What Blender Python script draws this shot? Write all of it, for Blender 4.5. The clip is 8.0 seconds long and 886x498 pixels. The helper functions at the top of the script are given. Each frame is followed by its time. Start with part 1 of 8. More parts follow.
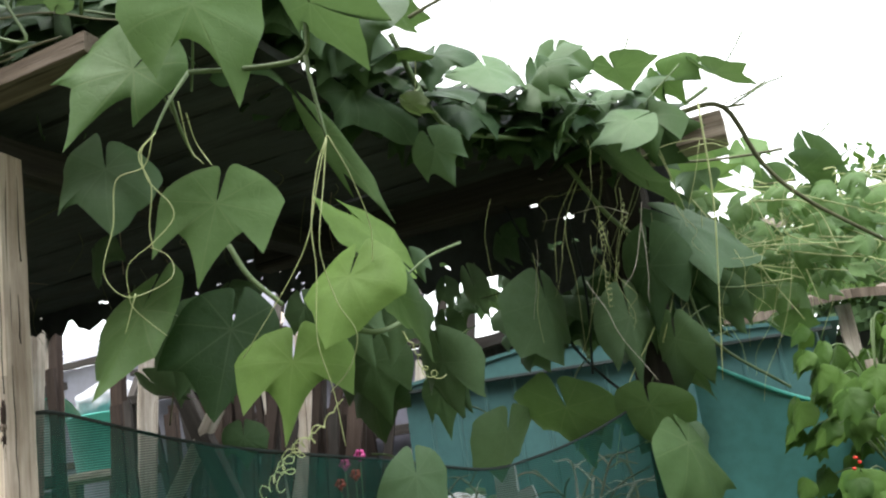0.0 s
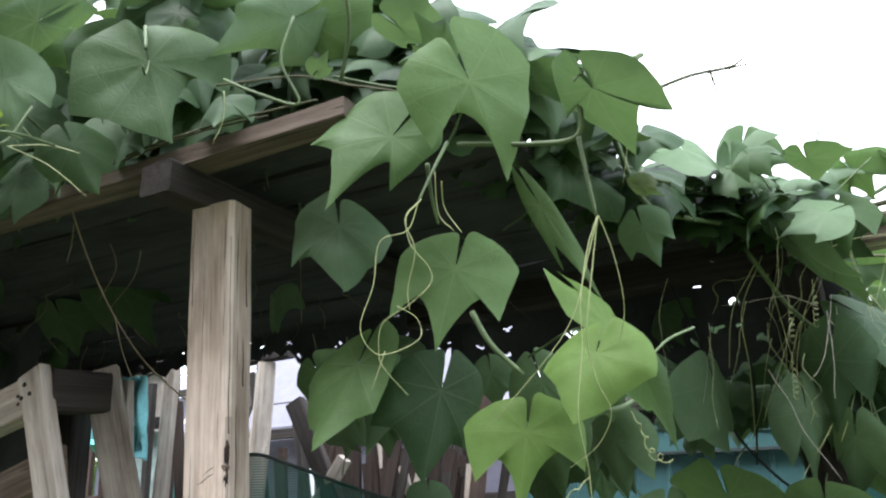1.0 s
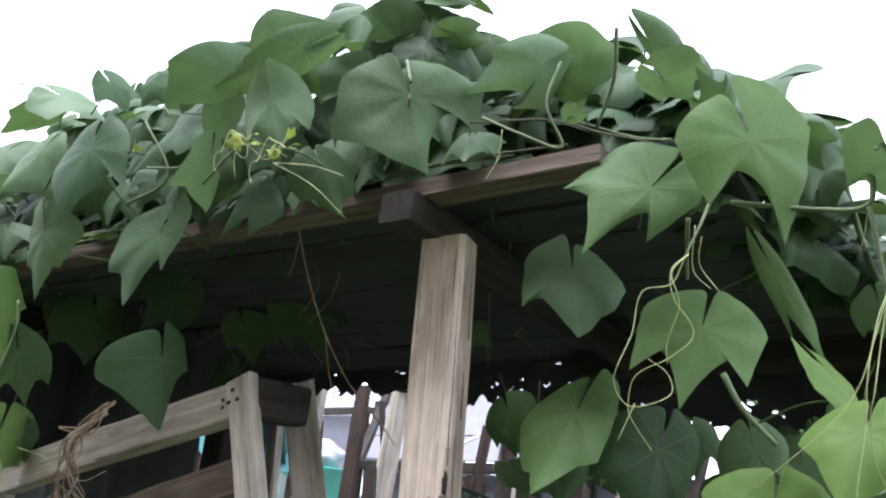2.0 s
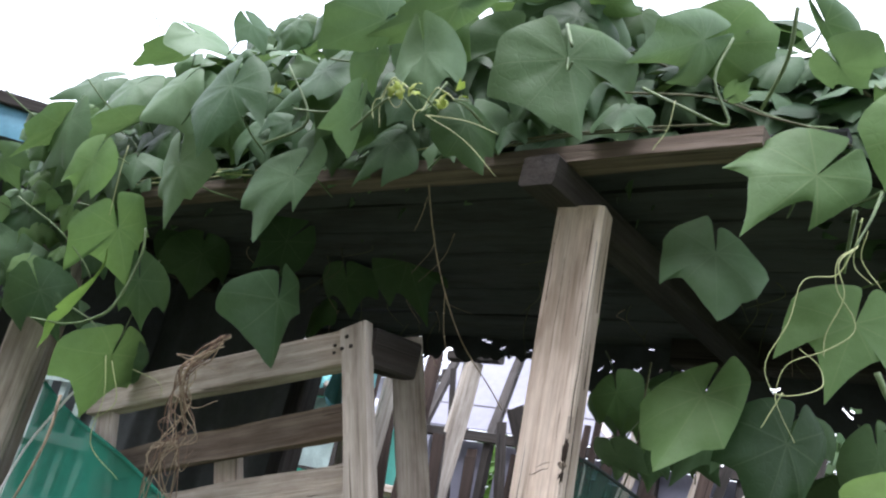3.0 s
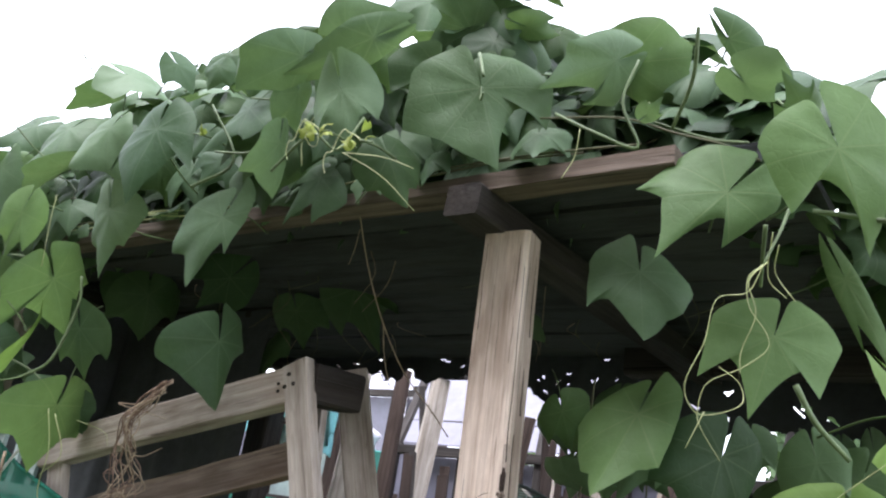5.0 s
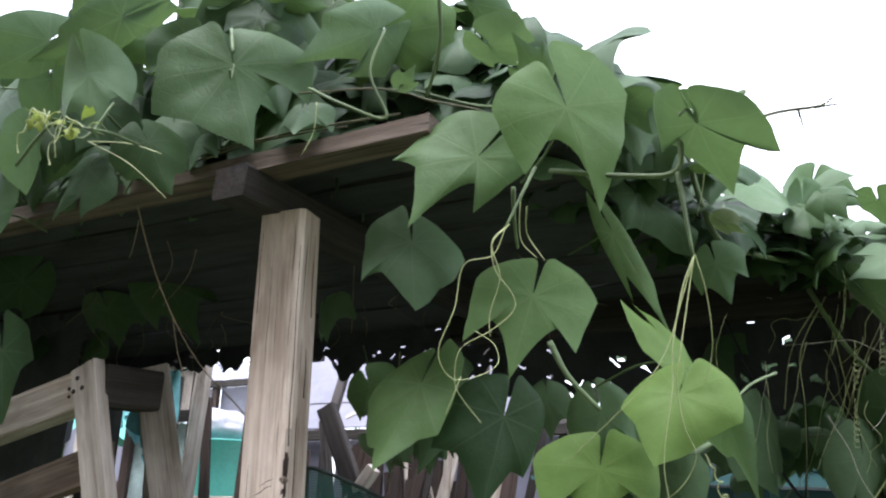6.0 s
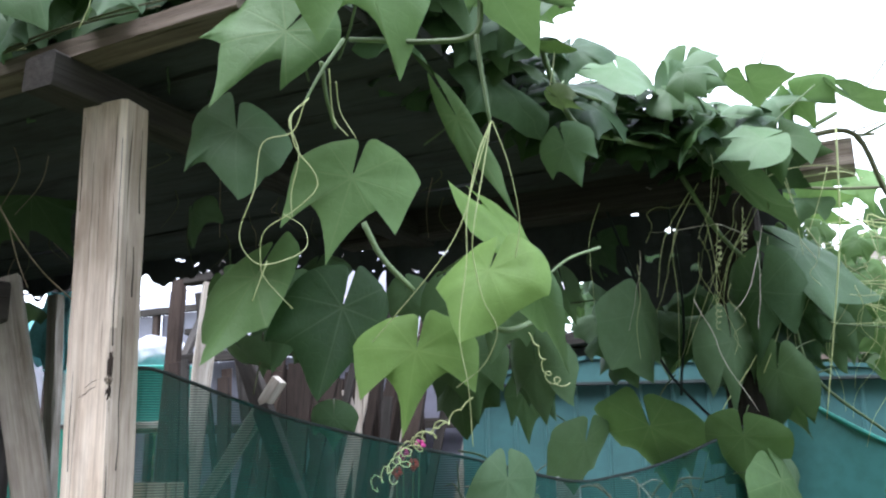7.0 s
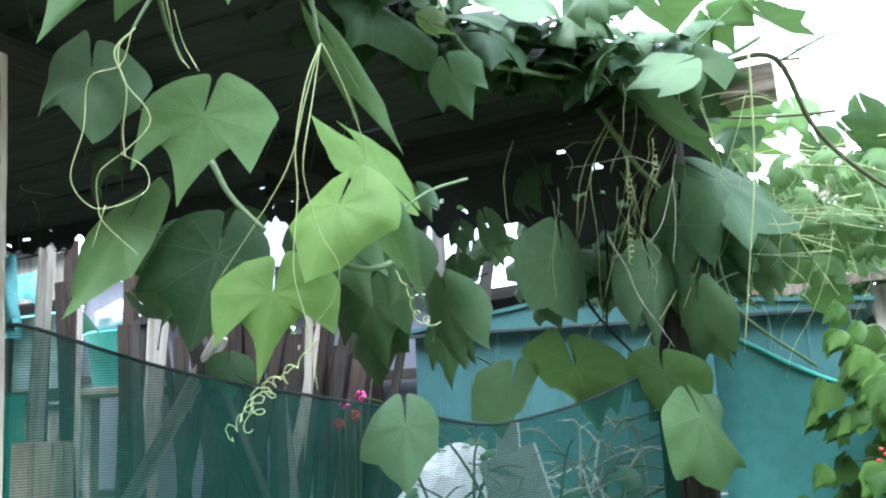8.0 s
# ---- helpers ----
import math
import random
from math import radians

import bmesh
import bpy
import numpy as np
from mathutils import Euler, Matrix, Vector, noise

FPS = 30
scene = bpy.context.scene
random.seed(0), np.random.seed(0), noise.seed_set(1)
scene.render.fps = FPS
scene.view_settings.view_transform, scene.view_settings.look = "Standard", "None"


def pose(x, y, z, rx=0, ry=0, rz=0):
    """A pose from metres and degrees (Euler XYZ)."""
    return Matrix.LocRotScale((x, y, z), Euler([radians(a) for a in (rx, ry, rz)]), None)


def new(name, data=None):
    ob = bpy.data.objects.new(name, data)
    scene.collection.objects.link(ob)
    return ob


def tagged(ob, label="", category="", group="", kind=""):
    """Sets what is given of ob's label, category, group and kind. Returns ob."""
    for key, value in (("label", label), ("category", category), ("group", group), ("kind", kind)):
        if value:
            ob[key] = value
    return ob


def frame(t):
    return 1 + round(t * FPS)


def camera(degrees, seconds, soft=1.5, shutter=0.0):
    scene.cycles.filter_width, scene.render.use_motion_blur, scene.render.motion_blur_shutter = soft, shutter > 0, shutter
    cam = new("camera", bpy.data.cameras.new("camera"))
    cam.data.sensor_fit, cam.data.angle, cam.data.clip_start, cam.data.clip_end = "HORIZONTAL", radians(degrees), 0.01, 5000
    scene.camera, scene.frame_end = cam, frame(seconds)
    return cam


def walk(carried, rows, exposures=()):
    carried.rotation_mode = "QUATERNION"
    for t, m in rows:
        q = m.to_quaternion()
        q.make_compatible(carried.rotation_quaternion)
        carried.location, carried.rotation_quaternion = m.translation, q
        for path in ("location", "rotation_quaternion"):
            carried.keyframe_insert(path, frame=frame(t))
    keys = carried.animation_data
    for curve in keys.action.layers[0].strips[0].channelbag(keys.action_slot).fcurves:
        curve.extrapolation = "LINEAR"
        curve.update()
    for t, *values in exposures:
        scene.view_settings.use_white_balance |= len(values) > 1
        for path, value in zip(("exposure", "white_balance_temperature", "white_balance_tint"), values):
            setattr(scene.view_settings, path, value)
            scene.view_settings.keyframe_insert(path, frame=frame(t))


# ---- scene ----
# the camera and its walk
cam = camera(56.4, 8.0, 2.25)
METRES, EYE, TILT, LEAN, TURN = 1.2, 1.6, 14.0, 8.0, 24.8
ROWS = [
    (0.0, 0.0, 0.0, 0.0, 0.0, 0.0, -0.0),
    (0.5, -0.0815, -0.0044, 0.0007, 2.44, 2.39, -2.18),
    (1.0, -0.1759, -0.0243, 0.0086, 4.7, 3.83, -4.85),
    (1.5, -0.2635, -0.0419, -0.0004, 7.89, 5.48, -7.61),
    (2.0, -0.332, -0.0489, -0.0139, 11.21, 5.89, -11.42),
    (3.5, -0.4404, -0.075, -0.0621, 16.61, 1.96, -19.36),
    (4.0, -0.4485, -0.0814, -0.0606, 17.91, 1.38, -19.81),
    (5.5, -0.3037, -0.0335, 0.0138, 9.75, 5.21, -9.99),
    (6.0, -0.2443, -0.0157, 0.0194, 5.67, 4.17, -8.73),
    (6.5, -0.1745, 0.0083, 0.0099, 3.94, 1.7, -7.87),
    (7.0, -0.0974, 0.0342, -0.0027, 2.89, -0.72, -6.67),
    (7.5, -0.0176, 0.0584, -0.0067, 2.76, -2.56, -5.23),
    (8.0, 0.0277, 0.0807, -0.01, 2.25, -3.77, -4.56),
]
walk(cam, [(t, pose(0, 0, EYE, TILT, LEAN, TURN) @ pose(METRES * x, METRES * y, METRES * z, 90 + pitch, roll, yaw)) for t, x, y, z, yaw, pitch, roll in ROWS],
     [(0.0, 0.20, 6700, 9), (0.7, 0.36, 6350, 12), (1.5, 0.42, 6050, 16), (2.0, 0.38, 6050, 17), (3.5, 0.49, 6150, 19), (4.0, 0.73, 6250, 21), (5.5, 0.31, 6150, 19), (6.0, 0.25, 6100, 18), (6.5, 0.29, 6000, 17), (7.0, 0.55, 5850, 14), (7.5, 0.94, 5650, 12), (8.0, 1.07, 5600, 6)])

# overcast daylight
SUN_EL, SUN_AZ = 66.0, 195.0
world = bpy.data.worlds.new("world")
scene.world = world
world.use_nodes = True
wn, wl = world.node_tree.nodes, world.node_tree.links
wn.clear()
w_out = wn.new("ShaderNodeOutputWorld")
w_bg = wn.new("ShaderNodeBackground")
w_add = wn.new("ShaderNodeAddShader")
w_sky = wn.new("ShaderNodeTexSky")
w_sky.sky_type = "NISHITA"
w_sky.sun_disc = False
w_sky.sun_elevation, w_sky.sun_rotation = radians(SUN_EL), radians(SUN_AZ)
w_bg.inputs["Strength"].default_value = 0.05
wl.new(w_sky.outputs[0], w_bg.inputs["Color"])
w_cloud = wn.new("ShaderNodeBackground")
w_noise = wn.new("ShaderNodeTexNoise")
w_noise.inputs["Scale"].default_value = 1.6
w_noise.inputs["Detail"].default_value = 5
w_ramp = wn.new("ShaderNodeValToRGB")
w_ramp.color_ramp.elements[0].position, w_ramp.color_ramp.elements[0].color = 0.3, (0.80, 0.85, 0.92, 1)
w_ramp.color_ramp.elements[1].position, w_ramp.color_ramp.elements[1].color = 0.6, (0.97, 0.99, 1.0, 1)
w_co = wn.new("ShaderNodeTexCoord")
wl.new(w_co.outputs["Generated"], w_noise.inputs["Vector"])
wl.new(w_noise.outputs["Fac"], w_ramp.inputs["Fac"])
wl.new(w_ramp.outputs["Color"], w_cloud.inputs["Color"])
w_cloud.inputs["Strength"].default_value = 2.55
wl.new(w_bg.outputs[0], w_add.inputs[0])
wl.new(w_cloud.outputs[0], w_add.inputs[1])
wl.new(w_add.outputs[0], w_out.inputs["Surface"])
sun = new("sun", bpy.data.lights.new("sun", "SUN"))
sun.data.energy, sun.data.angle, sun.data.color = 4.6, radians(40), (1.0, 0.98, 0.95)
sun.matrix_world = pose(0, 0, 8, 90 - SUN_EL, 0, 180 - SUN_AZ)
scene.view_settings.exposure = 0.0


# ---- materials ----
def material(name):
    m = bpy.data.materials.new(name)
    m.use_nodes = True
    n, l = m.node_tree.nodes, m.node_tree.links
    return m, n, l, n["Principled BSDF"]


def math_node(n, l, op, a, b=None, clamp=False):
    k = n.new("ShaderNodeMath")
    k.operation, k.use_clamp = op, clamp
    for i, v in enumerate((a, b)):
        if v is None:
            continue
        if isinstance(v, (int, float)):
            k.inputs[i].default_value = v
        else:
            l.new(v, k.inputs[i])
    return k.outputs[0]


def ramp(n, l, fac, stops):
    r = n.new("ShaderNodeValToRGB")
    e = r.color_ramp.elements
    while len(e) < len(stops):
        e.new(0.5)
    for k, (p, c) in zip(e, stops):
        k.position, k.color = p, (*c, 1)
    l.new(fac, r.inputs["Fac"])
    return r.outputs["Color"]


def noise_tex(n, l, vec, scale, detail=4, rough=0.6):
    t = n.new("ShaderNodeTexNoise")
    t.inputs["Scale"].default_value, t.inputs["Detail"].default_value, t.inputs["Roughness"].default_value = scale, detail, rough
    l.new(vec, t.inputs["Vector"])
    return t.outputs["Fac"]


def mapped(n, l, scale, rand=True):
    """Object coordinates, stretched, and shifted from piece to piece."""
    co, mp = n.new("ShaderNodeTexCoord"), n.new("ShaderNodeMapping")
    mp.inputs["Scale"].default_value = scale
    l.new(co.outputs["Object"], mp.inputs["Vector"])
    if rand:
        info, cmb = n.new("ShaderNodeObjectInfo"), n.new("ShaderNodeCombineXYZ")
        for i, k in enumerate((7.3, 3.1, 11.7)):
            l.new(math_node(n, l, "MULTIPLY", info.outputs["Random"], k), cmb.inputs[i])
        l.new(cmb.outputs[0], mp.inputs["Location"])
    return mp.outputs[0]


def mixed(n, l, fac, a, b, mode="MIX"):
    k = n.new("ShaderNodeMix")
    k.data_type, k.blend_type = "RGBA", mode
    for i, v in ((0, fac), (6, a), (7, b)):
        if isinstance(v, (int, float)):
            k.inputs[i].default_value = v
        elif isinstance(v, tuple):
            k.inputs[i].default_value = (*v, 1)
        else:
            l.new(v, k.inputs[i])
    return k.outputs[2]


def bumped(n, l, height, strength, dist, bsdf):
    b = n.new("ShaderNodeBump")
    b.inputs["Strength"].default_value, b.inputs["Distance"].default_value = strength, dist
    l.new(height, b.inputs["Height"])
    l.new(b.outputs[0], bsdf.inputs["Normal"])


def warped(n, l, scale, amount=0.012):
    """Object coordinates bent by broad noise, so that the grain wanders."""
    v = mapped(n, l, (1, 1, 1))
    t = n.new("ShaderNodeTexNoise")
    t.inputs["Scale"].default_value, t.inputs["Detail"].default_value = 7.0, 2
    squash = n.new("ShaderNodeMapping")
    squash.inputs["Scale"].default_value = (1, 1, 0.35)
    l.new(v, squash.inputs["Vector"])
    l.new(squash.outputs[0], t.inputs["Vector"])
    off, add, mp = n.new("ShaderNodeVectorMath"), n.new("ShaderNodeVectorMath"), n.new("ShaderNodeMapping")
    off.operation = "SCALE"
    off.inputs["Scale"].default_value = amount
    l.new(t.outputs["Color"], off.inputs[0])
    l.new(v, add.inputs[0])
    l.new(off.outputs[0], add.inputs[1])
    l.new(add.outputs[0], mp.inputs["Vector"])
    mp.inputs["Scale"].default_value = scale
    return mp.outputs[0]


def wood(name, light, mid, dark, rough=0.85):
    """Weathered timber; the grain runs along the piece's own z."""
    m, n, l, b = material(name)
    g = noise_tex(n, l, warped(n, l, (78, 78, 1.7)), 1.0, 8, 0.68)
    fine = noise_tex(n, l, warped(n, l, (420, 420, 9), 0.006), 1.0, 3, 0.6)
    broad = noise_tex(n, l, mapped(n, l, (9, 9, 2.6)), 1.0, 4, 0.6)
    crack = noise_tex(n, l, warped(n, l, (170, 170, 2.4), 0.02), 1.0, 3, 0.45)
    col = ramp(n, l, g, ((0.30, dark), (0.47, mid), (0.64, light)))
    col = mixed(n, l, math_node(n, l, "MULTIPLY", broad, 0.55), col, mid, "MIX")
    stain = ramp(n, l, broad, ((0.32, (0.52, 0.49, 0.46)), (0.50, (1, 1, 1)), (0.68, (1.0, 0.93, 0.86))))
    col = mixed(n, l, 0.85, col, stain, "MULTIPLY")
    col = mixed(n, l, 0.55, col, ramp(n, l, fine, ((0.30, (0.62, 0.60, 0.58)), (0.55, (1, 1, 1)))), "MULTIPLY")
    blotch = noise_tex(n, l, warped(n, l, (24, 24, 8), 0.02), 1.0, 5, 0.65)
    col = mixed(n, l, 0.5, col, ramp(n, l, blotch, ((0.34, (0.60, 0.55, 0.51)), (0.52, (1, 1, 1)))), "MULTIPLY")
    split = ramp(n, l, crack, ((0.28, (0.12, 0.10, 0.085)), (0.33, (1, 1, 1))))
    col = mixed(n, l, 0.9, col, split, "MULTIPLY")
    l.new(col, b.inputs["Base Color"])
    b.inputs["Roughness"].default_value = rough
    b.inputs["Specular IOR Level"].default_value = 0.22
    h = math_node(n, l, "ADD", math_node(n, l, "MULTIPLY", g, 0.6), math_node(n, l, "MINIMUM", crack, 0.42))
    h = math_node(n, l, "ADD", h, math_node(n, l, "MULTIPLY", fine, 0.12))
    bumped(n, l, h, 0.8, 0.005, b)
    return m


def plain(name, col, rough=0.6, var=0.25, scale=6.0, metal=0.0, bump=0.15):
    """Painted, plastic or cloth surface with dirt at two scales."""
    m, n, l, b = material(name)
    v = mapped(n, l, (1, 1, 1))
    a, f = noise_tex(n, l, v, scale, 5), noise_tex(n, l, v, scale * 14, 4)
    lo = tuple(c * (1 - var) for c in col)
    hi = tuple(min(1, c * (1 + var)) for c in col)
    c = ramp(n, l, a, ((0.3, lo), (0.7, hi)))
    c = mixed(n, l, 0.5, c, ramp(n, l, f, ((0.35, (0.75, 0.75, 0.72)), (0.6, (1, 1, 1)))), "MULTIPLY")
    l.new(c, b.inputs["Base Color"])
    b.inputs["Roughness"].default_value, b.inputs["Metallic"].default_value = rough, metal
    bumped(n, l, f, bump, 0.004, b)
    return m


def leafy(name, lo, hi, vein, thin=0.35, rough=0.5, mass=False):
    """Leaf: five palmate veins and a net of small ones by the leaf's own plane; light passes through."""
    m, n, l, b = material(name)
    uv, sep = n.new("ShaderNodeUVMap"), n.new("ShaderNodeSeparateXYZ")
    uv.uv_map = "plane"
    l.new(uv.outputs[0], sep.inputs[0])
    mask = None
    for ang in (0, 42, -42, 88, -88, 132, -132):
        s, c = math.sin(radians(ang)), math.cos(radians(ang))
        d = math_node(n, l, "ABSOLUTE", math_node(n, l, "SUBTRACT", math_node(n, l, "MULTIPLY", sep.outputs[0], c), math_node(n, l, "MULTIPLY", sep.outputs[1], s)))
        along = math_node(n, l, "ADD", math_node(n, l, "MULTIPLY", sep.outputs[0], s), math_node(n, l, "MULTIPLY", sep.outputs[1], c))
        ahead = math_node(n, l, "GREATER_THAN", along, 0.0)
        width = math_node(n, l, "SUBTRACT", 0.017, math_node(n, l, "MULTIPLY", along, 0.013))
        near = math_node(n, l, "SUBTRACT", 1.0, math_node(n, l, "DIVIDE", d, width), True)
        v = math_node(n, l, "MULTIPLY", near, ahead)
        mask = v if mask is None else math_node(n, l, "MAXIMUM", mask, v)
    vor = n.new("ShaderNodeTexVoronoi")
    vor.feature = "DISTANCE_TO_EDGE"
    vor.inputs["Scale"].default_value = 9.0
    l.new(uv.outputs[0], vor.inputs["Vector"])
    net = math_node(n, l, "SUBTRACT", 1.0, math_node(n, l, "MULTIPLY", vor.outputs["Distance"], 14.0), True)
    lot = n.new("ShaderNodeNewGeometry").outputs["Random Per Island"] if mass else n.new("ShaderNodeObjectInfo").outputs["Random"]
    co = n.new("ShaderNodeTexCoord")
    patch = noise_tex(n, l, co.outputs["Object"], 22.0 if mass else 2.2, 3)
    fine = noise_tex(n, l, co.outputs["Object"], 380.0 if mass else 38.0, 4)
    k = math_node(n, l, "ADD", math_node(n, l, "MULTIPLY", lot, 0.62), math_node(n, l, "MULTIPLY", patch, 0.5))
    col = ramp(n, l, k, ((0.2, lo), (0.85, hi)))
    col = mixed(n, l, 0.55, col, ramp(n, l, fine, ((0.3, (0.72, 0.74, 0.68)), (0.65, (1, 1, 1)))), "MULTIPLY")
    col = mixed(n, l, math_node(n, l, "MULTIPLY", net, 0.04), col, vein)
    col = mixed(n, l, math_node(n, l, "MULTIPLY", mask, 0.24), col, vein)
    l.new(col, b.inputs["Base Color"])
    b.inputs["Roughness"].default_value = rough
    b.inputs["Specular IOR Level"].default_value = 0.2
    h = math_node(n, l, "SUBTRACT", math_node(n, l, "MULTIPLY", fine, 0.25), math_node(n, l, "ADD", math_node(n, l, "MULTIPLY", mask, 0.8), math_node(n, l, "MULTIPLY", net, 0.18)))
    bumped(n, l, h, 0.09, 0.05, b)
    tr, mx = n.new("ShaderNodeBsdfTranslucent"), n.new("ShaderNodeMixShader")
    l.new(mixed(n, l, 0.5, col, (0.17, 0.29, 0.05)), tr.inputs["Color"])
    mx.inputs[0].default_value = thin
    out = n["Material Output"]
    l.new(b.outputs[0], mx.inputs[1])
    l.new(tr.outputs[0], mx.inputs[2])
    l.new(mx.outputs[0], out.inputs["Surface"])
    return m


def netting(name, col, cover, pitch=0.004):
    """Knitted shade cloth: threads with holes between them."""
    m, n, l, b = material(name)
    v = mapped(n, l, (1, 1, 1), False)
    wv = n.new("ShaderNodeTexWave")
    wv.bands_direction = "Z"
    wv.inputs["Scale"].default_value = 0.314 / pitch
    wv.inputs["Distortion"].default_value = 0.6
    l.new(v, wv.inputs["Vector"])
    fold = noise_tex(n, l, v, 7.0, 4)
    a = math_node(n, l, "ADD", math_node(n, l, "MULTIPLY", wv.outputs["Fac"], 0.34), math_node(n, l, "ADD", math_node(n, l, "MULTIPLY", fold, 0.45), cover - 0.38), True)
    b.inputs["Base Color"].default_value = (*col, 1)
    b.inputs["Roughness"].default_value = 0.8
    b.inputs["Specular IOR Level"].default_value = 0.15
    tp, mx = n.new("ShaderNodeBsdfTransparent"), n.new("ShaderNodeMixShader")
    l.new(a, mx.inputs[0])
    l.new(tp.outputs[0], mx.inputs[1])
    l.new(b.outputs[0], mx.inputs[2])
    l.new(mx.outputs[0], n["Material Output"].inputs["Surface"])
    return m


WOOD = wood("weathered timber", (0.90, 0.80, 0.70), (0.76, 0.645, 0.545), (0.47, 0.36, 0.28))
WOOD_GREY = wood("grey timber", (0.58, 0.535, 0.475), (0.44, 0.40, 0.35), (0.24, 0.205, 0.175))
WOOD_BROWN = wood("brown board", (0.24, 0.196, 0.158), (0.145, 0.116, 0.094), (0.055, 0.044, 0.036))
# Pale copy of the timber for the lit outer end of the back beam.
BEAM_LIT = wood("lit beam end", (0.60, 0.53, 0.47), (0.43, 0.37, 0.325), (0.10, 0.08, 0.066))
WOOD_RED = wood("red-brown timber", (0.085, 0.062, 0.052), (0.058, 0.042, 0.035), (0.026, 0.019, 0.016))
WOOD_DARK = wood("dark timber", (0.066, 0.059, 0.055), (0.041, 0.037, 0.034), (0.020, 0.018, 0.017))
# Near-black for knots and cracks; on board row and laths it holds painted shade.
WOOD_BLACK = wood("near-black brown timber", (0.050, 0.036, 0.030), (0.032, 0.023, 0.019), (0.012, 0.009, 0.008))
WOOD_EDGE_SHADED = wood("shaded grey edge of a post", (0.62, 0.54, 0.47), (0.48, 0.40, 0.34), (0.20, 0.15, 0.115))
# Near-black: the shade under the leaf-covered roof is in the board colour.
ROOF_BOARD_SHADED = wood("shade-dark roof board", (0.064, 0.070, 0.072), (0.058, 0.064, 0.066), (0.046, 0.051, 0.053), 1.0)
LEAF = leafy("vine leaf", (0.048, 0.100, 0.050), (0.152, 0.242, 0.134), (0.22, 0.30, 0.18), 0.24)
# Thatch copy of the leaf, darkened for the shade deep in the vine.
LEAF_MASS_SHADED = leafy("shaded vine leaf thatch", (0.026, 0.062, 0.030), (0.105, 0.175, 0.092), (0.16, 0.23, 0.13), 0.15, 0.5, True)
YOUNG = leafy("young vine leaf", (0.15, 0.265, 0.065), (0.23, 0.37, 0.11), (0.34, 0.46, 0.16), 0.45)
SHOOT = leafy("yellow-green shoot", (0.22, 0.29, 0.045), (0.34, 0.40, 0.085), (0.42, 0.48, 0.14), 0.35)
# Lighter green for young growth, and for lit leaves brightened by colour.
YOUNG_LIT = leafy("fresh lit vine leaf", (0.104, 0.190, 0.074), (0.178, 0.296, 0.120), (0.31, 0.41, 0.19), 0.38)
# Darker leaf copy for shade under eave and roof; also mixed in at random.
LEAF_SHADED = leafy("shaded vine leaf", (0.028, 0.064, 0.026), (0.070, 0.126, 0.052), (0.17, 0.22, 0.12), 0.15)
BEAN = leafy("bean leaf", (0.042, 0.10, 0.024), (0.10, 0.195, 0.045), (0.2, 0.32, 0.1), 0.35)
HEDGE = leafy("hedge leaf", (0.022, 0.052, 0.022), (0.065, 0.115, 0.048), (0.1, 0.15, 0.08), 0.2, 0.6, True)
DRY = leafy("wilted leaf", (0.075, 0.105, 0.055), (0.14, 0.165, 0.095), (0.26, 0.27, 0.16), 0.2, 0.7)
STEM = plain("green stem", (0.105, 0.16, 0.065), 0.6, 0.3, 20)
STEM_BROWN = plain("woody stem", (0.11, 0.115, 0.06), 0.75, 0.3, 20)
TENDRIL = plain("pale tendril", (0.44, 0.50, 0.24), 0.5, 0.2, 12)
BRANCH = plain("peeled branch", (0.52, 0.49, 0.42), 0.8, 0.25, 30)
ROOT = plain("dead root", (0.17, 0.115, 0.085), 0.9, 0.4, 40)
TWIG = plain("dry twig", (0.30, 0.24, 0.17), 0.9, 0.4, 30)
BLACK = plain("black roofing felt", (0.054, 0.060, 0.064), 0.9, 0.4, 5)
ROPE = plain("black rope", (0.02, 0.03, 0.03), 0.8, 0.3, 40)
TEAL = plain("teal painted steel", (0.046, 0.122, 0.124), 0.45, 0.18, 2.0)
TEAL_PALE = plain("turquoise plastic", (0.06, 0.36, 0.31), 0.5, 0.15, 3.0)
BLUE = plain("blue tarpaulin", (0.10, 0.25, 0.33), 0.5, 0.25, 3.0)
WHITE = plain("white plastic", (0.75, 0.76, 0.78), 0.5, 0.1, 3.0)
SACK = plain("dusty white plastic sack", (0.40, 0.40, 0.44), 0.5, 0.25, 7.0)
LILAC = plain("pale polythene sheet", (0.17, 0.17, 0.215), 0.4, 0.15, 1.5)
CLOTH = plain("faded turquoise cloth", (0.20, 0.54, 0.57), 0.8, 0.35, 9.0)
PALE_PAINT = plain("flaking pale teal paint", (0.34, 0.44, 0.42), 0.8, 0.3, 14.0)
RED = plain("red petal", (0.65, 0.03, 0.02), 0.5, 0.2, 10)
PINK = plain("magenta petal", (0.65, 0.05, 0.30), 0.5, 0.2, 10)
NET_GREEN = netting("green shade net", (0.024, 0.215, 0.15), 0.83)
NET_DARK = netting("dark green shade net", (0.008, 0.058, 0.046), 0.70, 0.0036)
SOIL = plain("trodden soil and grass", (0.09, 0.11, 0.05), 0.95, 0.5, 3.0, 0, 0.6)


# ---- building ----
def put(name, bm, mat, parent=None, label="", m=None, smooth=False):
    me = bpy.data.meshes.new(name)
    bm.to_mesh(me)
    bm.free()
    if mat:
        me.materials.append(mat)
    if smooth:
        me.polygons.foreach_set("use_smooth", [True] * len(me.polygons))
    ob = new(name, me)
    if m is not None:
        ob.matrix_basis = m
    if parent is not None:
        ob.parent = parent
    if label:
        ob["label"] = label
    return ob




def thing(name, label, category, group="", kind=""):
    return tagged(new(name), label, category, group, kind)


